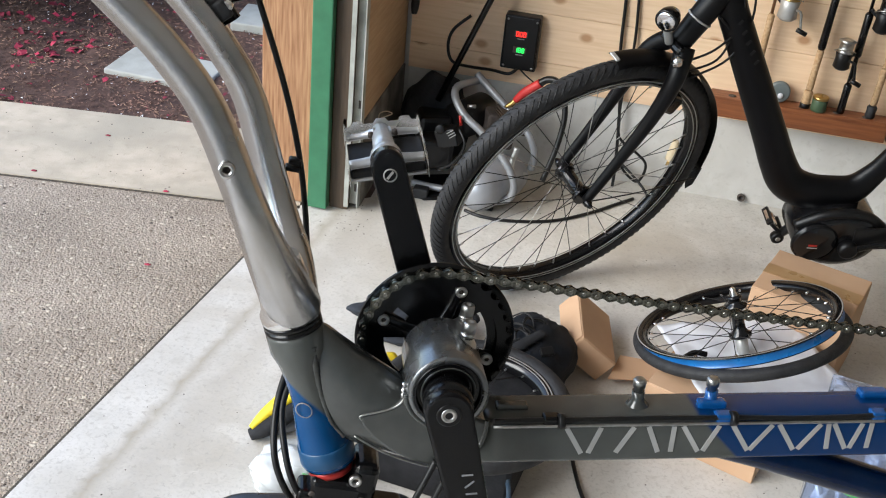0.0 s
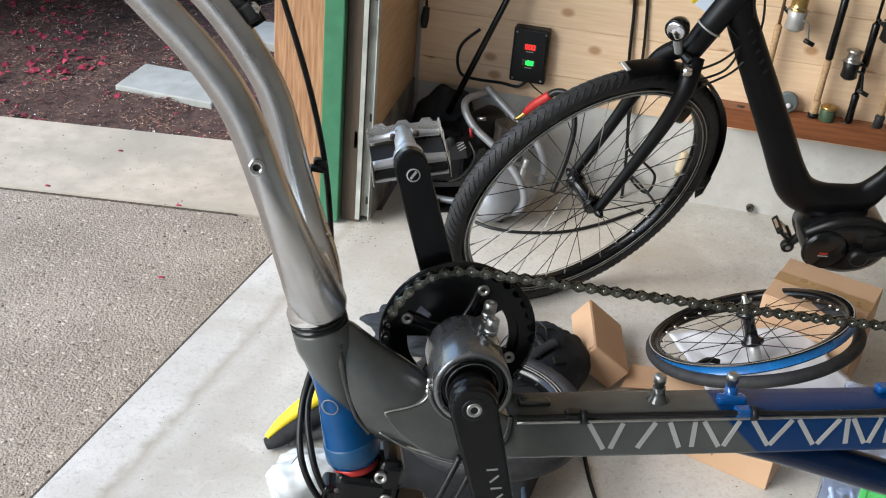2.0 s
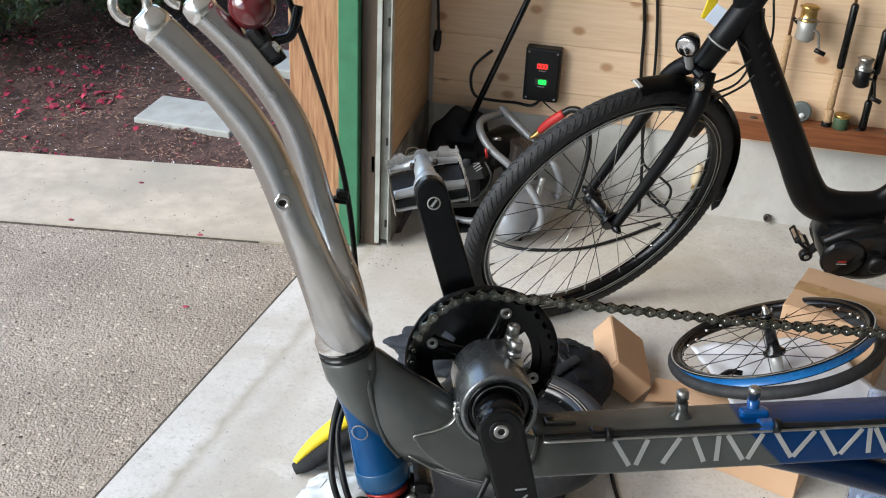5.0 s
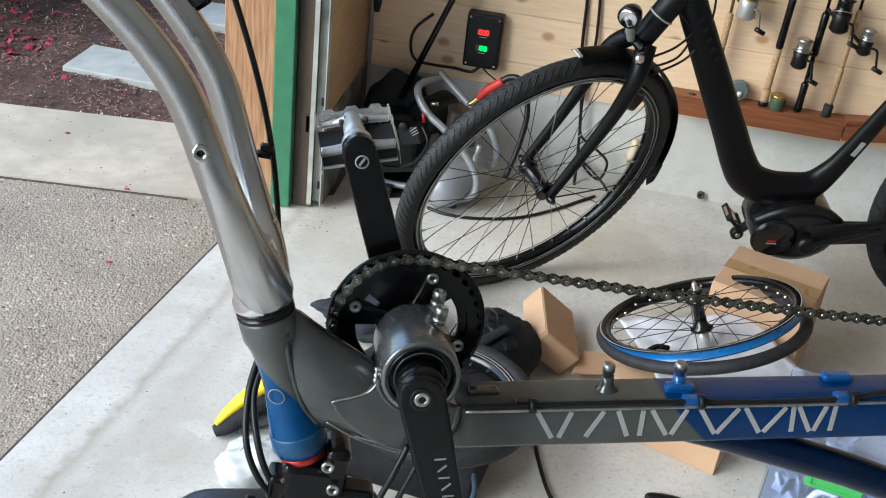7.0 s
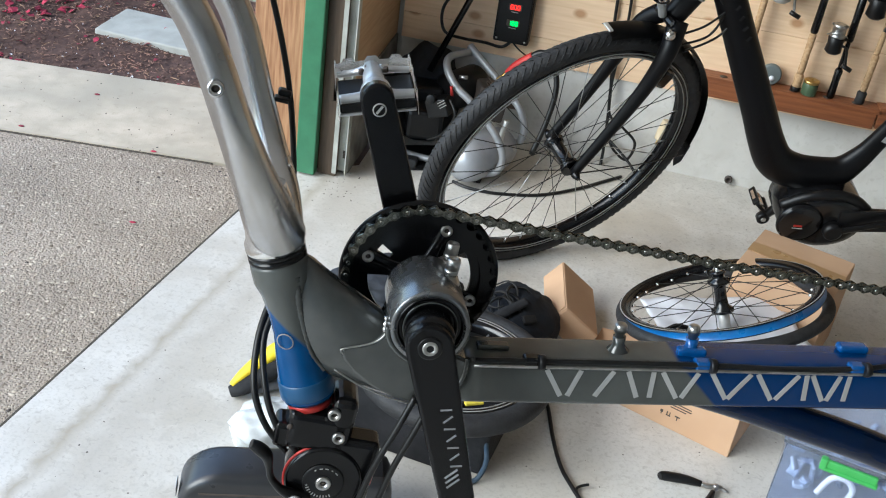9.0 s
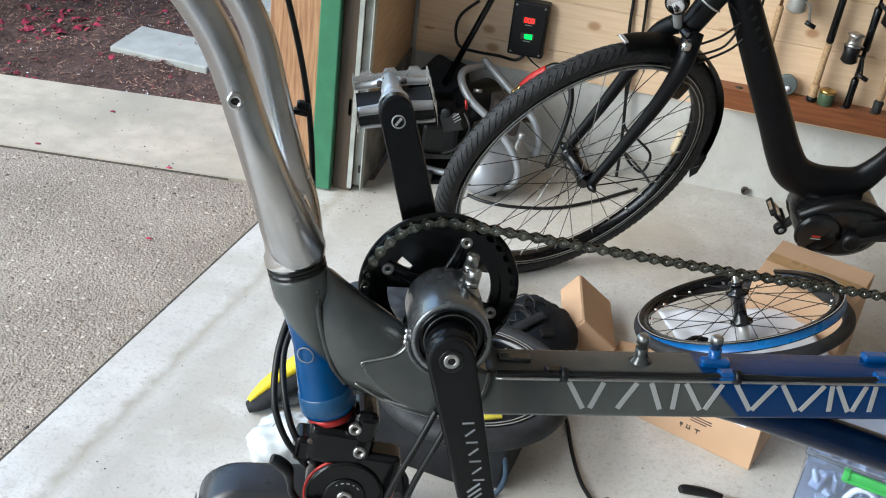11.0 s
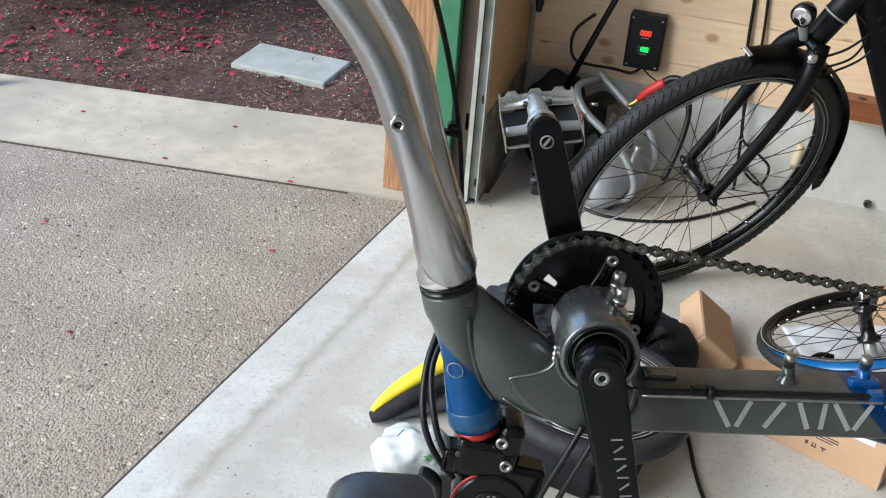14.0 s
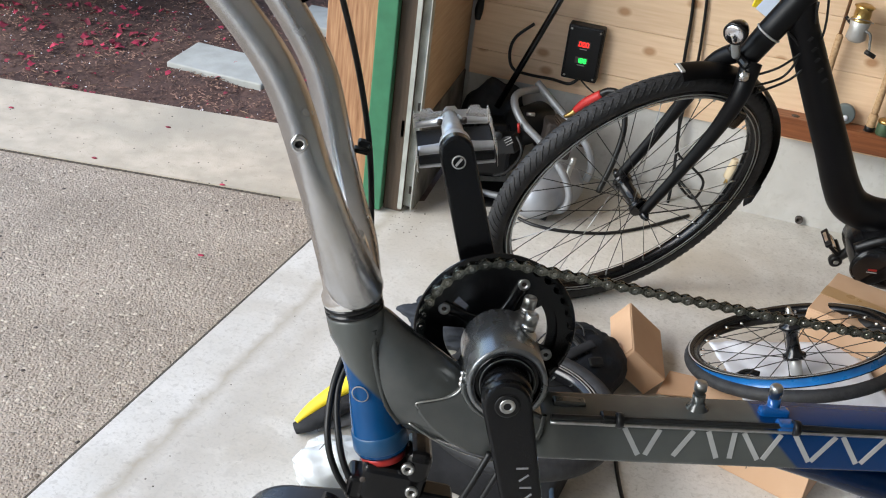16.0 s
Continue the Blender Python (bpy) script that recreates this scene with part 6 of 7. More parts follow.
def carton(name, label, m, sx, sy, sz, flap=None, prints=False):
    """A cardboard box with taped seam; its base at m, its corner at the origin."""
    c = thing(name, label, "carton", m)
    t = 0.004
    part("wall", block(sx, t, sz, pose(sx / 2, t / 2, sz / 2), 0.0015), CARD, c)
    part("wall", block(sx, t, sz, pose(sx / 2, sy - t / 2, sz / 2), 0.0015), CARD, c)
    part("wall", block(t, sy - 2 * t, sz, pose(t / 2, sy / 2, sz / 2), 0.0015), CARD, c)
    part("wall", block(t, sy - 2 * t, sz, pose(sx - t / 2, sy / 2, sz / 2), 0.0015), CARD, c)
    part("bottom", block(sx - 2 * t, sy - 2 * t, t, pose(sx / 2, sy / 2, t / 2)), CARD, c)
    part("flap", block(sx - 0.001, sy / 2 - 0.001, t, pose(sx / 2, sy * 0.25, sz + t / 2), 0.0015), CARD, c)
    part("flap", block(sx - 0.001, sy / 2 - 0.001, t, pose(sx / 2, sy * 0.75, sz + t / 2), 0.0015), CARD, c)
    part("tape", block(sx, 0.045, 0.0008, pose(sx / 2, sy / 2, sz + t + 0.0006)), pbr("brown_tape", (0.4, 0.25, 0.12), (0.35, 0.21, 0.1), 15, 0.3), c)
    if prints:
        for x, z, w, h in ((0.085, 0.066, 0.03, 0.002), (0.135, 0.066, 0.042, 0.002), (0.132, 0.060, 0.05, 0.002), (0.130, 0.054, 0.034, 0.002), (0.088, 0.060, 0.022, 0.002), (0.098, 0.036, 0.006, 0.006), (0.098, 0.031, 0.002, 0.006), (0.113, 0.031, 0.010, 0.0022), (0.110, 0.036, 0.002, 0.008), (0.116, 0.036, 0.002, 0.008), (0.132, 0.037, 0.011, 0.0026), (0.132, 0.033, 0.002, 0.010)):
            part("print_bar", block(w, 0.0008, h, pose(x, -0.0006, z)), INK, c)
        part("white_label", block(0.06, 0.0008, 0.03, pose(0.19, -0.0006, sz - 0.018)), WHITE, c, "white label")
    return c


d1 = -21.0
carton("printed_carton", "brown cardboard carton with printed marks under the loose wheel", pose(0.1375, 1.852, 0, 0, 0, d1), 0.249, 0.25, 0.125, prints=True)
carton("plain_carton", "brown cardboard carton behind the loose wheel", pose(0.335, 2.175, 0, 0, 0, -20), 0.215, 0.2, 0.2)
C_, a_, b_ = Vector((-0.002, 1.993, 0.110)), Vector((0.079, 0.015, -0.063)), Vector((-0.031, 0.187, 0.0)).normalized()
ax = (a_ - b_ * a_.dot(b_)).normalized()
small = thing("small_carton", "small brown cardboard box tipped on its edge", "carton", frame_of(C_, ax, b_, ax.cross(b_)))
part("body", block(0.102, 0.186, 0.062, pose(0.051, 0.093, -0.031), 0.002), CARD, small)
part("end_flap", block(0.098, 0.002, 0.058, pose(0.051, -0.0022, -0.031), 0.0006), CARD, small)
part("tuck_flap", block(0.0015, 0.178, 0.058, pose(-0.0018, 0.093, -0.031), 0.0006), CARD, small)
scrap = thing("cardboard_scrap", "torn brown cardboard flap on the floor", "cardboard")
part("sheet", prism([(0, 0), (0.10, 0.01), (0.13, 0.07), (0.03, 0.08)], 0.004, pose(0.065, 1.985, 0.02, -84, 0, 8), 0.001), CARD, scrap)
sheet = thing("packing_sheet", "crumpled white packing sheet lying on the carton", "packing sheet")
b = bmesh.new()
bmesh.ops.create_grid(b, x_segments=26, y_segments=22, size=0.5)
for v in b.verts:
    x, y = v.co.x * 0.32, v.co.y * 0.26
    v.co = (x, y, 0.004 + 0.012 * abs(noise.noise((x * 14, y * 14, 1))) + 0.005 * abs(noise.noise((x * 40, y * 40, 2))))
bmesh.ops.solidify(b, geom=b.faces[:], thickness=0.0008)
part("paper", b, WHITE, sheet, m=pose(0.345, 2.00, 0.129, 0, 0, 24), smooth=True)
skew = thing("axle_skewer", "black axle skewer with a red nut on the sheet", "skewer")
part("shaft", rod((0.21, 1.93, 0.150), (0.305, 1.945, 0.150), 0.0035, 8), BLACK, skew)
part("lever", tube([(0.205, 1.925, 0.153), (0.225, 1.945, 0.157), (0.25, 1.95, 0.155)], 0.006, seg=8), BLACK, skew)
part("nut", lathe([(0.006, 0), (0.006, 0.016)], pose(0.262, 1.937, 0.151, 0, 90, 8), 12), RED, skew)

# clear storage tub
tub = thing("storage_tub", "clear plastic storage tub with green clips and loose parts", "storage tub", pose(0.444, 1.668, 0, 0, 0, -13))
TX, TY, TZ = 0.26, 0.30, 0.145
for nm, sx, sy, sz, p in (("wall", TX, 0.0025, TZ, (TX / 2, 0.001, TZ / 2)), ("wall", TX, 0.0025, TZ, (TX / 2, TY, TZ / 2)), ("wall", 0.0025, TY - 0.006, TZ, (0, TY / 2, TZ / 2)), ("wall", 0.0025, TY - 0.006, TZ, (TX, TY / 2, TZ / 2))):
    part(nm, block(sx, sy, sz, pose(*p)), TUB, tub).visible_shadow = False
part("floor", block(TX, TY, 0.003, pose(TX / 2, TY / 2, 0.002)), TUB, tub)
part("lid", block(TX + 0.016, TY + 0.016, 0.012, pose(TX / 2, TY / 2, TZ + 0.007), 0.004), TUB, tub, "clear lid").visible_shadow = False
clip = part("clip", block(0.095, 0.008, 0.016, pose(0.118, -0.009, TZ - 0.006), 0.003), TUBGREEN, tub, "green snap clip")
part("clip_lip", block(0.10, 0.012, 0.007, pose(0.118, -0.011, TZ - 0.016, 25, 0, 0), 0.002), TUBGREEN, clip)
part("clip_end", block(0.012, 0.016, 0.024, pose(0.07, -0.008, TZ - 0.008), 0.002), TUBGREEN, clip)
parts_in = thing("tub_contents", "small blue and white plastic parts inside the tub", "spare parts", kind="stuff")
b = bmesh.new()
rnd = random.Random(4)
for k in range(40):
    block(rnd.uniform(0.01, 0.05), rnd.uniform(0.01, 0.03), rnd.uniform(0.006, 0.02), pose(rnd.uniform(0.48, 0.68), rnd.uniform(1.70, 1.93), rnd.uniform(0.012, 0.045), rnd.uniform(0, 90), rnd.uniform(0, 90), rnd.uniform(0, 180)), 0.002, 1, b)
part("pieces", b, pbr("mixed_plastic", (0.36, 0.42, 0.52), (0.05, 0.09, 0.2), 12, 0.5), parts_in)
ring_w = thing("white_bracket", "white plastic bracket in the tub", "bracket")
part("loop", tube([(0.535, 1.70, 0.02), (0.55, 1.70, 0.06), (0.575, 1.70, 0.066), (0.595, 1.70, 0.045), (0.59, 1.70, 0.015)], 0.006, seg=8), WHITE, ring_w)

# pliers
pl = thing("pliers", "small black-handled cutting pliers lying on the floor", "pliers", pose(0.338, 1.655, 0.008, 0, 0, 6))
part("handle", tube([(-0.098, 0.006, 0, 0.007), (-0.088, 0.010, 0, 0.0095), (-0.05, 0.010, 0, 0.0092), (-0.018, 0.005, 0, 0.006)], n=5, seg=10), PLASTIC, pl)
part("handle", tube([(-0.035, -0.075, 0, 0.006), (-0.025, -0.06, 0, 0.0075), (-0.008, -0.035, 0, 0.007), (0.002, -0.012, 0, 0.005)], n=5, seg=10), PLASTIC, pl)
part("jaw", tube([(-0.02, 0.004, 0, 0.004), (0.0, 0.002, 0, 0.0055), (0.014, 0.004, 0, 0.005), (0.03, -0.006, 0, 0.002)], n=4, seg=8), STEEL, pl)
part("jaw", tube([(0.002, -0.014, 0, 0.004), (0.01, 0.0, 0, 0.005), (0.022, 0.0, 0, 0.0035), (0.032, -0.007, 0, 0.0015)], n=4, seg=8), STEEL, pl)
part("rivet", lathe([(0.005, 0), (0.005, 0.007), (0, 0.008)], pose(0.008, 0.0, 0.0), 12), STEEL, pl)

fc = thing("floor_cable", "black cable running over the floor to a bent end", "cable", group="floor cables")
part("cable", tube([(-0.062, 1.912, 0.006), (-0.016, 1.829, 0.006), (0.006, 1.776, 0.006), (0.028, 1.689, 0.006), (0.053, 1.614, 0.006), (0.081, 1.565, 0.006), (0.117, 1.512, 0.006)], 0.0042, seg=8), CABLE, fc)
part("hook", tube([(0.096, 1.546, 0.005), (0.090, 1.562, 0.006), (0.099, 1.570, 0.010), (0.111, 1.575, 0.012)], 0.0028, seg=6), CABLE, fc)

# battery
bat = thing("battery_pack", "smooth black e-bike battery pack lying on the floor", "battery", pose(-0.402, 1.338, 0, 0, 0, 17))
outline = [(-0.176, 0.0), (0.18, 0.0), (0.183, 0.06), (0.181, 0.085), (0.174, 0.099), (0.160, 0.107), (-0.100, 0.107)] + [(-0.100 - 0.076 * math.sin(radians(a)), 0.045 + 0.062 * math.cos(radians(a))) for a in range(12, 91, 12)]
b = prism(outline, 0.09)
bmesh.ops.bevel(b, geom=[e for e in b.edges if abs(e.verts[0].co.y - e.verts[1].co.y) < 1e-6 and max(e.verts[0].co.z, e.verts[1].co.z) > 0.01], offset=0.016, segments=4, affect="EDGES", profile=0.5)
shell = part("case", b, pbr("smooth_black_case", (0.022, 0.023, 0.025), (0.018, 0.019, 0.021), 20, 0.3), bat, smooth=True)
shell.data.set_sharp_from_angle(angle=radians(50))
part("side_groove", block(0.30, 0.002, 0.004, pose(0.01, -0.0450, 0.072), 0.0008), INK, bat)
part("lock", lathe([(0.012, 0), (0.012, 0.003), (0, 0.004)], pose(-0.12, -0.0448, 0.035, 90, 0, 0), 20), PLASTIC, bat)
part("window", block(0.002, 0.03, 0.02, pose(-0.1795, -0.01, 0.055), 0.0006), GALV, bat)
lab = part("label", block(0.07, 0.05, 0.001, pose(0.13, 0.0, 0.1072), 0.0003), PLASTIC, bat, "dark label")
part("label_patch", block(0.010, 0.022, 0.0006, pose(0.145, 0.0, 0.1082)), WHITE, lab)
for k in range(5):
    part("label_bar", block(0.0010, 0.011, 0.0006, pose(0.108 + 0.006 * k, 0.004, 0.1082)), DECAL, lab)

# yellow and black pad
pad = thing("yellow_pad", "yellow and black quilted pad curved on the floor", "pad")
part("yellow_face", tube([(-0.598, 1.590, 0.026, 0.005), (-0.575, 1.618, 0.049, 0.011), (-0.535, 1.655, 0.079, 0.015), (-0.485, 1.70, 0.101, 0.018), (-0.43, 1.75, 0.108, 0.018), (-0.37, 1.80, 0.098, 0.015)], n=6, seg=14, ell=1.35, ref=(0.7, -0.7, 0.3)), YELLOW, pad, "bright yellow band")
part("black_side", tube([(-0.598, 1.586, 0.012, 0.010), (-0.570, 1.602, 0.027, 0.016), (-0.53, 1.636, 0.054, 0.018), (-0.48, 1.68, 0.076, 0.019), (-0.425, 1.73, 0.083, 0.019), (-0.365, 1.78, 0.07, 0.016)], n=6, seg=14, ell=1.3, ref=(0.7, -0.7, 0.0)), CANVAS, pad, "black quilted side")
part("inner_lining", tube([(-0.565, 1.612, 0.012, 0.012), (-0.52, 1.655, 0.022, 0.02), (-0.46, 1.71, 0.03, 0.026), (-0.39, 1.77, 0.03, 0.026)], n=5, seg=12, ell=1.6), pbr("grey_lining", (0.12, 0.12, 0.125), (0.09, 0.09, 0.095), 25, 0.9, bump=0.3), pad)

# crumpled plastic bag
pb = thing("plastic_bag", "crumpled white plastic bag with green print", "plastic bag")
b = bmesh.new()
bmesh.ops.create_icosphere(b, subdivisions=5, radius=1.0)
for v in b.verts:
    n0 = v.co.copy()
    v.co *= 1.02 + 0.22 * noise.noise(n0 * 1.7) - 0.12 * abs(noise.noise(n0 * 2.6)) - 0.04 * abs(noise.noise(n0 * 7.5))
    v.co = Vector((v.co.x * 0.078, v.co.y * 0.062, max(0.001, v.co.z * 0.056 + 0.036)))
bagm = pbr("bag_film", (0.62, 0.65, 0.655), (0.48, 0.51, 0.52), 14, 0.3, bump=0.6, bscale=28)
bagm.node_tree.nodes["Principled BSDF"].inputs["Transmission Weight"].default_value = 0.15
part("film", b, bagm, pb, m=pose(-0.475, 1.492, 0, 0, 0, 20), smooth=True)
for k in range(5):
    part("print_bar", block(0.005, 0.022, 0.0012, pose(-0.443 + 0.007 * k, 1.447 + 0.008 * k, 0.075 - 0.004 * k, -30, 10, 30)), TUBGREEN, pb, "green printed bar")
for k in range(4):
    part("print_line", tube([(-0.53 + 0.022 * k, 1.446, 0.04), (-0.515 + 0.022 * k, 1.458, 0.07), (-0.50 + 0.022 * k, 1.49, 0.089)], 0.0008, seg=5), INK, pb)

# black case with a wheel lying on it, and the slumped rucksack
case = thing("black_case", "black fabric case standing on the floor", "case", pose(-0.212, 1.695, 0, 0, 0, -8))
part("body", block(0.30, 0.285, 0.124, pose(0, 0, 0.062), 0.014, 4), CANVAS, case)
part("front_pocket", block(0.235, 0.030, 0.172, pose(-0.030, -0.142, 0.084, -3, 0, 0), 0.011, 4), CANVAS, case, "scuffed black front pocket")
part("piping", block(0.304, 0.289, 0.006, pose(0, 0.002, 0.112), 0.002), PLASTIC, case)
part("pocket_seam", tube([(-0.144, -0.156, 0.146), (-0.07, -0.1585, 0.139), (0.02, -0.1585, 0.141), (0.082, -0.156, 0.15)], 0.0018, seg=6), PLASTIC, case)
part("lace", tube([(0.135, -0.13, 0.10), (0.152, -0.145, 0.05), (0.145, -0.155, 0.012), (0.132, -0.17, 0.005)], 0.005, seg=8), pbr("blue_cord", (0.02, 0.045, 0.08), (0.05, 0.075, 0.10), 90, 0.8), case, "blue cord")
part("lace_end", rod((0.132, -0.17, 0.005), (0.124, -0.19, 0.005), 0.004, 8), GALV, case)
w3 = thing("spare_wheel", "small black bicycle wheel with yellow reflector lying flat", "wheel", pose(-0.180, 1.650, 0.150, 0, 0, 0))
wheel_parts(w3, pose(0, 0, 0, 90, 0, 0), 0.189, 0.021, 20, rim_mat=GLOSSY, rim_depth=0.014, name="tyre")
for r0_ in (0.1405, 0.1475):
    part("rim_edge", lathe([(r0_, 0.0165), (r0_ + 0.0022, 0.0175), (r0_ + 0.0028, 0.0165)], None, 72, caps=False), GALV, w3, "pale rim edge")
for a in (-62, 100):
    part("spoke_reflector", block(0.036, 0.012, 0.007, Matrix.Rotation(radians(a), 4, "Z") @ pose(0.12, 0, 0.012, 0, 0, 90), 0.003), AMBER, w3, "yellow spoke reflector")
part("chrome_hub", lathe([(0.018, 0.0), (0.024, 0.01), (0.012, 0.03), (0.012, 0.05), (0.005, 0.052)], None, 20), REFLECT, w3)
ruck = thing("rucksack", "black and navy fabric rucksack slumped on the floor", "rucksack")
b = bmesh.new()
bmesh.ops.create_icosphere(b, subdivisions=5, radius=1.0)
for v in b.verts:
    n0 = v.co.copy()
    fold = 1 - abs(noise.noise(n0 * 2.6 + Vector((1, 5, 2))))
    v.co *= 0.95 + 0.16 * noise.noise(n0 * 1.2 + Vector((4, 0, 0))) + 0.05 * fold ** 6 + 0.025 * noise.noise(n0 * 6)
    v.co = Vector((v.co.x * 0.098, v.co.y * 0.150, max(0.001, v.co.z * 0.075 + 0.070)))
part("body", b, NAVYCLOTH, ruck, m=pose(-0.112, 1.925, 0, 0, 0, -10), smooth=True)
rs = random.Random(31)
for k in range(9):
    cx_, cy_, ra = -0.135 + rs.uniform(-0.045, 0.05), 1.885 + rs.uniform(-0.03, 0.05), rs.uniform(0.022, 0.045)
    loop = []
    for q in range(9):
        a = rs.uniform(0, 0.3) + 0.62 * q
        x_, y_ = cx_ + ra * math.cos(a), cy_ + ra * 1.2 * math.sin(a)
        loop.append((x_, y_, 0.148 - 2.2 * (y_ - 1.95) ** 2 - 7.0 * (x_ + 0.13) ** 2 + rs.uniform(0.0, 0.012) + (0.0 if y_ > 1.86 else -1.4 * (1.86 - y_))))
    part("cord", tube(loop, rs.choice((0.0014, 0.0018, 0.0024)), seg=6), CABLE, ruck)
part("strap", tube([(-0.19, 1.86, 0.05, 0.006), (-0.165, 1.845, 0.105, 0.006), (-0.125, 1.87, 0.142, 0.006), (-0.085, 1.92, 0.15, 0.006)], n=6, seg=8, ell=2.0, ref=(1, 0, 0)), CANVAS, ruck, "webbing strap")
part("buckle", block(0.03, 0.02, 0.008, pose(-0.07, 1.875, 0.138, 25, 0, 30), 0.003), PLASTIC, ruck)
cloth = thing("dark_jacket", "dark navy jacket heaped behind the case", "jacket")
b = bmesh.new()
bmesh.ops.create_icosphere(b, subdivisions=5, radius=1.0)
for v in b.verts:
    n0 = v.co.copy()
    v.co *= 1 + 0.3 * noise.noise(n0 * 1.9 + Vector((9, 2, 0))) + 0.1 * noise.noise(n0 * 5.5) + 0.03 * noise.noise(n0 * 15)
    v.co = Vector((v.co.x * 0.13, v.co.y * 0.075, max(0.001, v.co.z * 0.05 + 0.04)))
part("body", b, pbr("slate_fabric", (0.028, 0.032, 0.04), (0.018, 0.021, 0.027), 25, 0.85, bump=0.5, bscale=80, spec=0.3), cloth, m=pose(-0.385, 2.035, 0, 0, 0, 10), smooth=True)

# ---- outdoors ----


def stone(name, m, sx, sy):
    s = thing(name, "square pale concrete stepping stone set in the mulch", "stepping stone", m, group="stepping stones")
    b = block(sx, sy, 0.04, pose(0, 0, -0.010), 0.005)
    part("slab", b, pbr("stepping_stone", (0.38, 0.385, 0.355), (0.31, 0.315, 0.285), 14, 0.9, bump=0.2, bscale=90), s)


stone("stepping_stone", pose(-1.510, 3.238, -0.006, 1, 0, -3), 0.345, 0.21)
stone("stepping_stone", pose(-1.30, 3.78, 0.014, 0, 1, 4), 0.325, 0.22)


def bed_z(x, y):
    return -0.02 + 0.018 * noise.noise((x * 6, y * 6, 0)) + 0.012 * noise.noise((x * 23, y * 23, 3)) + 0.03 * min(1, (y - walk_y(x, 0.43)) * 0.5)


def scatter(name, label, n, mat, lo, hi, flat, region, seed, curl=0.0, clump=None):
    """Small thin flakes strewn over the bed, in one mesh."""
    r = random.Random(seed)
    verts, faces = [], []
    while n > 0:
        x, y = r.uniform(region[0], region[1]), r.uniform(region[2], region[3])
        if y < walk_y(x, 0.44) or (x > -0.95 and y > 2.5):
            continue
        if clump and noise.noise((x * 2.3 + clump, y * 2.3, 7)) < r.uniform(-0.5, 0.42):
            n -= 0.15
            continue
        n -= 1
        L_ = r.uniform(lo, hi)
        w_ = L_ * r.uniform(flat * 0.6, flat)
        m = pose(x, y, bed_z(x, y) + 0.004, r.uniform(-25, 25), r.uniform(-25, 25), r.uniform(0, 360))
        k = len(verts)
        for px_, py_, pz_ in ((-L_, -w_ * 0.6, 0), (L_ * 0.3, -w_, curl * L_), (L_, 0, 0), (L_ * 0.2, w_, curl * L_), (-L_ * 0.8, w_ * 0.7, 0), (0, 0, curl * L_ * 0.4 + 0.002)):
            verts.append(tuple(m @ Vector((px_, py_, pz_))))
        faces += [(k, k + 1, k + 5), (k + 1, k + 2, k + 5), (k + 2, k + 3, k + 5), (k + 3, k + 4, k + 5), (k + 4, k, k + 5)]
    me = bpy.data.meshes.new(name)
    me.from_pydata(verts, [], faces)
    me.materials.append(mat)
    return tagged(new(name, me), label, name.replace("_", " "), kind="stuff")


BED = (-3.4, -0.95, 2.75, 5.6)
scatter("bark_chips", "dark brown bark chips covering the bed", 52000, CHIP, 0.002, 0.0085, 0.4, BED, 1)
scatter("leaf_litter", "pale dry needles and twigs on the mulch", 1800, TWIG, 0.005, 0.020, 0.12, BED, 2)
scatter("fallen_petals", "red camellia petals strewn over the mulch", 650, PETAL, 0.005, 0.015, 0.8, BED, 3, 0.3, clump=1.0)
scatter("fallen_petals", "large red petals heaped near the walkway", 420, PETAL, 0.007, 0.020, 0.75, (-3.3, -1.8, 2.75, 3.9), 8, 0.45, clump=2.4)
scatter("pale_flecks", "small pale flecks among the mulch", 1500, WHITE, 0.0015, 0.0045, 0.8, BED, 5)


def grit(name, label, n, mat, region, lo, hi, seed, z):
    r = random.Random(seed)
    verts, faces = [], []
    for _ in range(n):
        x, y = r.uniform(region[0], region[1]), r.uniform(region[2], region[3])
        if y > walk_y(x) - 0.02 or x > edge_x(y) - 0.02:
            if z < 0:
                continue
        L_ = r.uniform(lo, hi)
        k = len(verts)
        a = r.uniform(0, 6.28)
        for j in range(5):
            q = L_ * r.uniform(0.6, 1)
            verts.append((x + q * math.cos(a + j * 1.256), y + q * math.sin(a + j * 1.256), z))
        verts.append((x, y, z + L_ * 0.4))
        faces += [(k + j, k + (j + 1) % 5, k + 5) for j in range(5)]
    me = bpy.data.meshes.new(name)
    me.from_pydata(verts, [], faces)
    me.materials.append(mat)
    return tagged(new(name, me), label, "debris", kind="stuff")


grit("drive_pebbles", "pale pebbles standing out of the driveway", 11000, pbr("pale_pebble", (0.50, 0.44, 0.36), (0.22, 0.185, 0.145), 60, 0.7), (-2.6, -0.85, 0.9, 2.5), 0.001, 0.0042, 11, -0.0065)
grit("drive_debris", "dark bits and red petal scraps on the driveway", 60, INK, (-2.3, -0.9, 1.2, 2.45), 0.003, 0.007, 12, -0.006)
grit("floor_debris", "dark crumbs of dirt on the garage floor", 34, INK, (-0.70, -0.60, 2.42, 2.58), 0.001, 0.0035, 13, 0.0)
grit("floor_specks", "small dark specks on the garage floor", 260, INK, (-0.9, 0.7, 1.25, 2.75), 0.0006, 0.0026, 14, 0.0)
grit("walkway_specks", "dark crumbs and bits of bark on the walkway", 130, INK, (-2.7, -1.0, 2.42, 2.78), 0.001, 0.0038, 15, 0.0)
pp = thing("stray_petals", "a few red petals dropped on the driveway edge", "petals", kind="stuff")
b = bmesh.new()
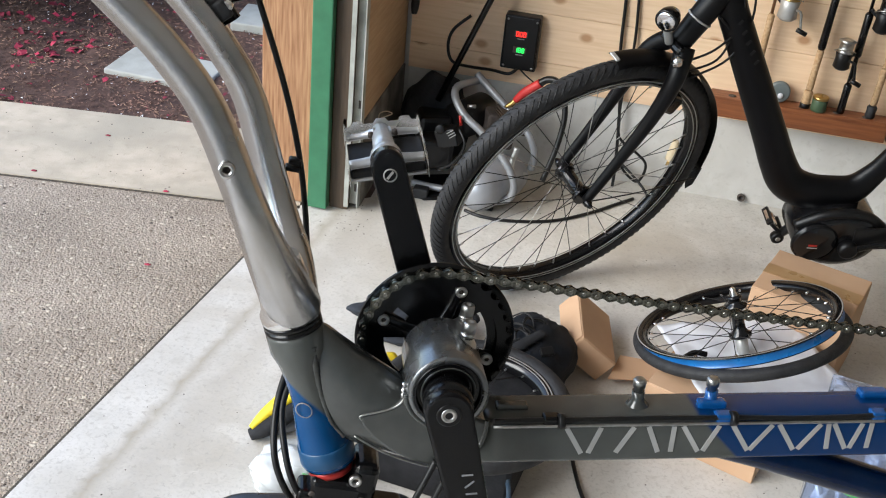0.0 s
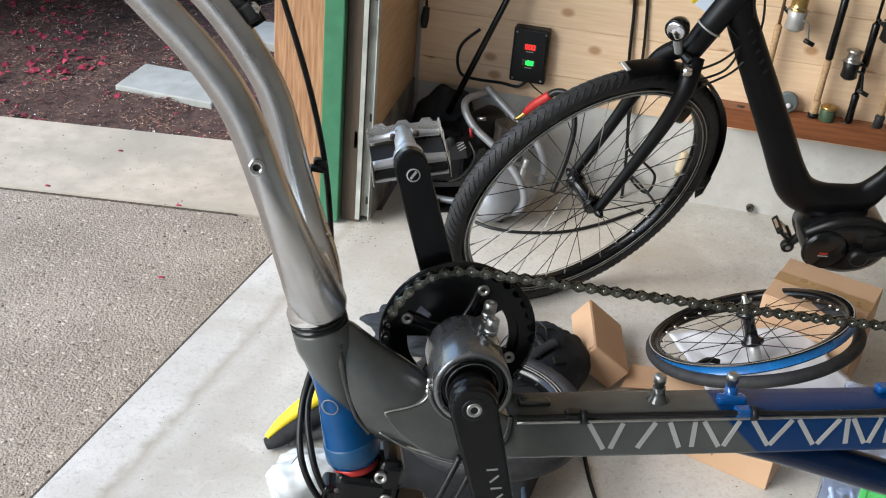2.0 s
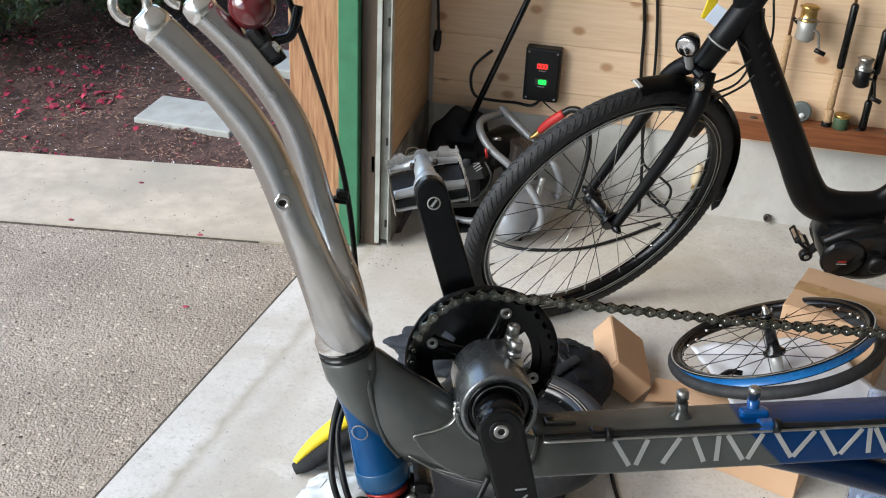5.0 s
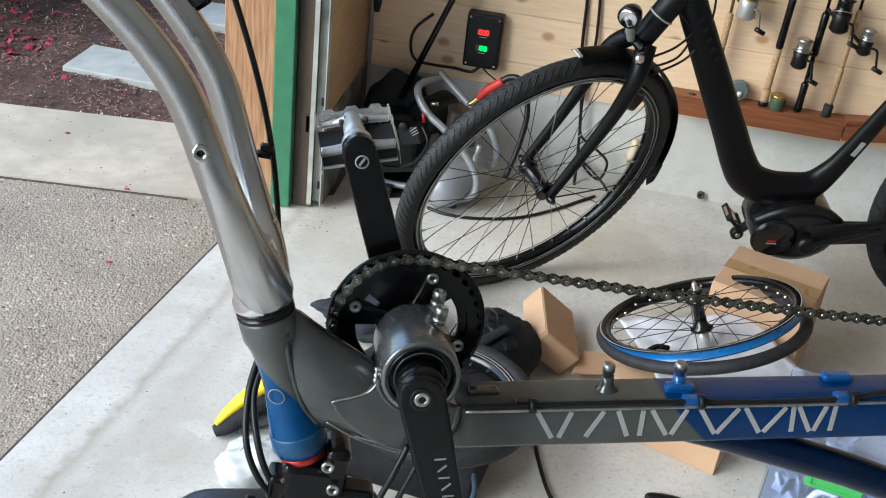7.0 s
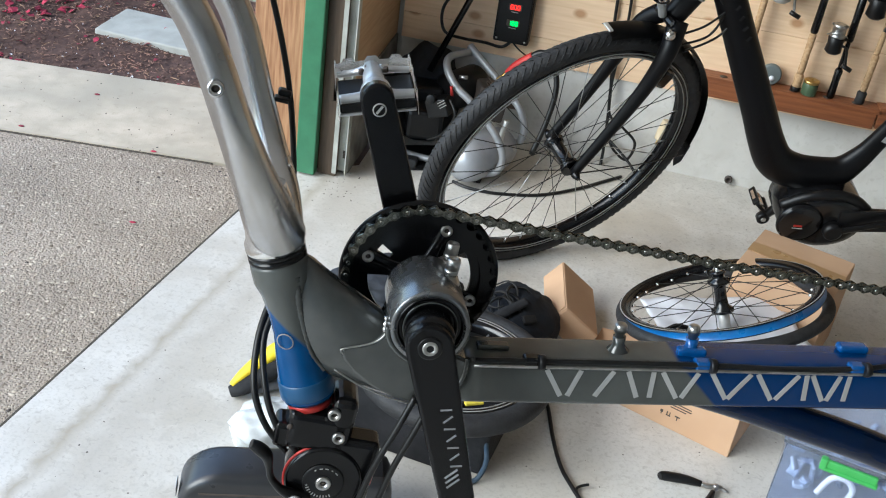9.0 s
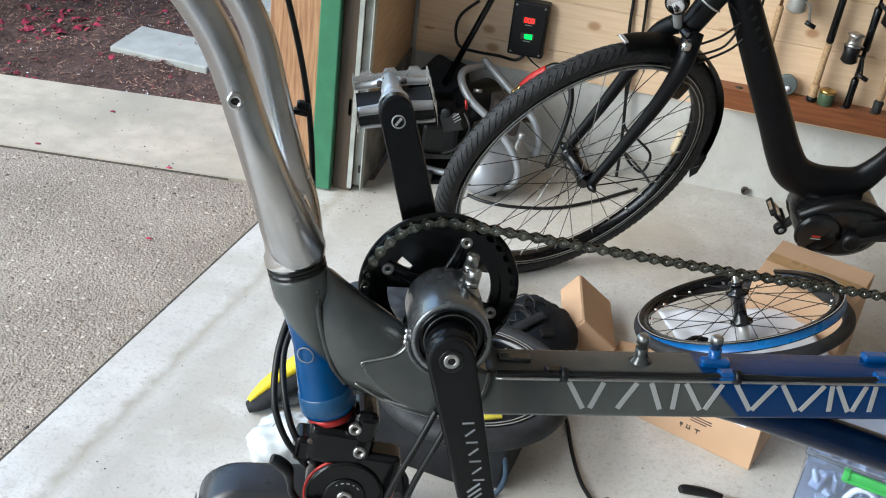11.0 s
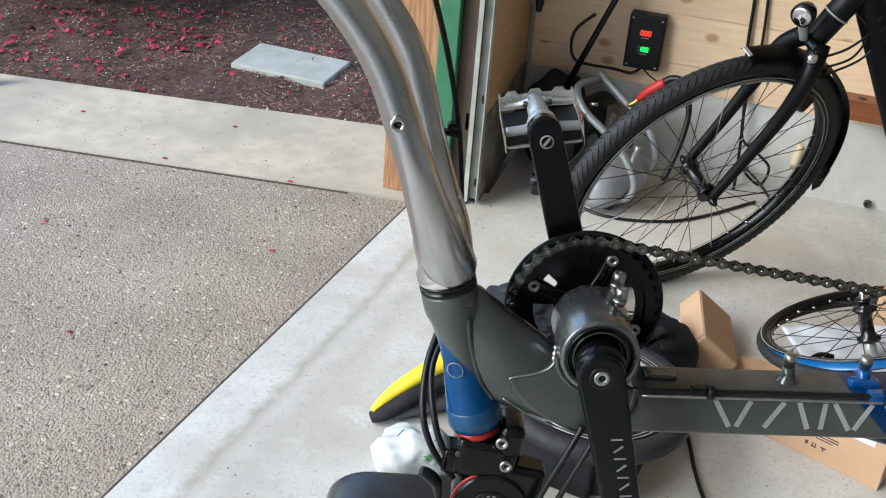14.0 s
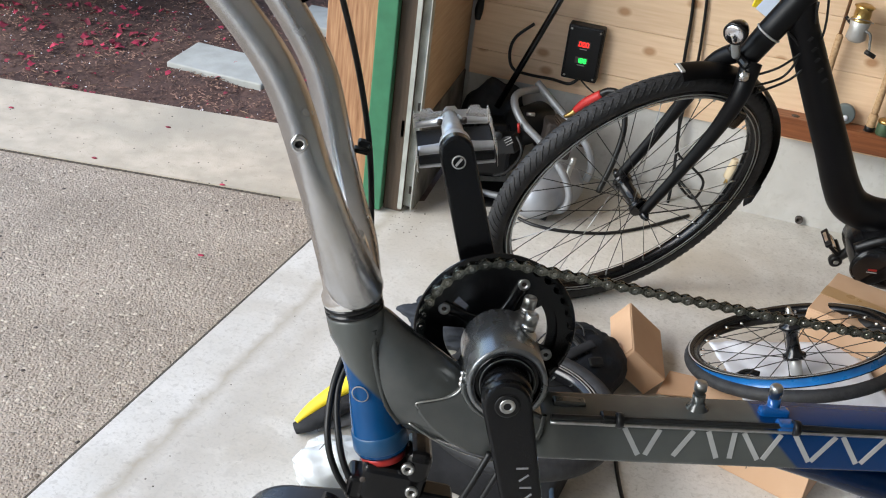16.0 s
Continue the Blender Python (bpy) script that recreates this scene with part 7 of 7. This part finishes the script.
for x, y in ((-1.53, 2.43), (-1.16, 2.45), (-1.30, 1.62), (-1.62, 2.0), (-1.05, 2.1), (-1.9, 2.6), (-1.45, 2.7)):
    lathe([(0.009, 0.001), (0.005, 0.003), (0.0, 0.002)], pose(x, y, 0.0) @ Matrix.Diagonal((1, 0.6, 1, 1)), 8, b)
part("petals", b, PETAL, pp)

post = thing("garden_stake", "short blue-grey stake at the edge of the mulch", "stake", Matrix.Translation((-2.246, 2.657, -0.000)))
part("stake_body", block(0.035, 0.03, 0.06, pose(-0.012, 0, 0.03), 0.004), pbr("blue_grey_plastic", (0.16, 0.2, 0.26), (0.12, 0.16, 0.21), 20, 0.6), post)
part("stake_cap", block(0.039, 0.034, 0.008, pose(-0.012, 0, 0.062), 0.003), pbr("blue_grey_cap", (0.2, 0.24, 0.3), (0.16, 0.2, 0.26), 20, 0.5), post)
wire = thing("wire_loop", "small loop of pale wire sticking up by the compressor", "wire")
part("wire", tube([(-0.643, 2.660, 0.214), (-0.638, 2.660, 0.235), (-0.620, 2.660, 0.244), (-0.605, 2.660, 0.240), (-0.616, 2.660, 0.232), (-0.634, 2.660, 0.222)], 0.0016, seg=6), pbr("pale_wire", (0.45, 0.38, 0.28), (0.38, 0.31, 0.22), 20, 0.5), wire)

# hedge: stems and many small leaves
rnd = random.Random(21)
for hx, hy, hr in ((-2.60, 3.62, 0.62), (-2.12, 4.1, 0.58), (-1.72, 4.95, 0.55), (-3.6, 4.1, 0.8), (-3.0, 5.2, 0.8), (-1.0, 5.9, 0.7), (-2.2, 6.0, 0.8)):
    shrub = thing("shrub", "dense dark green shrub over the mulch bed", "shrub", pose(hx, hy, -0.02), group="shrubs")
    for k in range(6):
        a = k * 1.05 + rnd.uniform(-0.3, 0.3)
        part("stem", sweep(bmesh.new(), smooth_path([(0.06 * math.cos(a), 0.06 * math.sin(a), -0.02, 0.034), (0.08 * math.cos(a), 0.08 * math.sin(a), 0.06, 0.026), (0.16 * math.cos(a), 0.16 * math.sin(a), 0.24, 0.022), (0.32 * math.cos(a + 0.3), 0.32 * math.sin(a + 0.3), 0.55, 0.012), (0.4 * math.cos(a), 0.4 * math.sin(a), 0.95, 0.005)], 4), seg=9), BARK, shrub, "brown woody stem")
    verts, faces = [], []
    for k in range(9000):
        d = Vector((rnd.gauss(0, 1), rnd.gauss(0, 1), rnd.gauss(0, 1))).normalized()
        q = Vector((d.x * hr, d.y * hr, 0.62 + d.z * 0.56))
        rr_ = rnd.uniform(0.72, 1.0) * (1 + 0.18 * noise.noise(d * 2.5 + Vector((hx, hy, 0))))
        q = Vector((q.x * rr_, q.y * rr_, max(0.11 + 0.09 * noise.noise(d * 3), 0.62 + (q.z - 0.62) * rr_)))
        m = Matrix.Translation(q) @ Euler((rnd.uniform(-1, 1), rnd.uniform(-1, 1), rnd.uniform(0, 6.28))).to_matrix().to_4x4()
        s = rnd.uniform(0.014, 0.03)
        i = len(verts)
        for p in ((-s, 0, 0), (0, -s * 0.45, s * 0.12), (s, 0, -s * 0.2), (0, s * 0.45, s * 0.12)):
            verts.append(tuple(m @ Vector(p)))
        faces.append((i, i + 1, i + 2, i + 3))
    me = bpy.data.meshes.new("crown")
    me.from_pydata(verts, [], faces)
    me.materials.append(LEAF)
    o = new("crown", me)
    o.parent = shrub
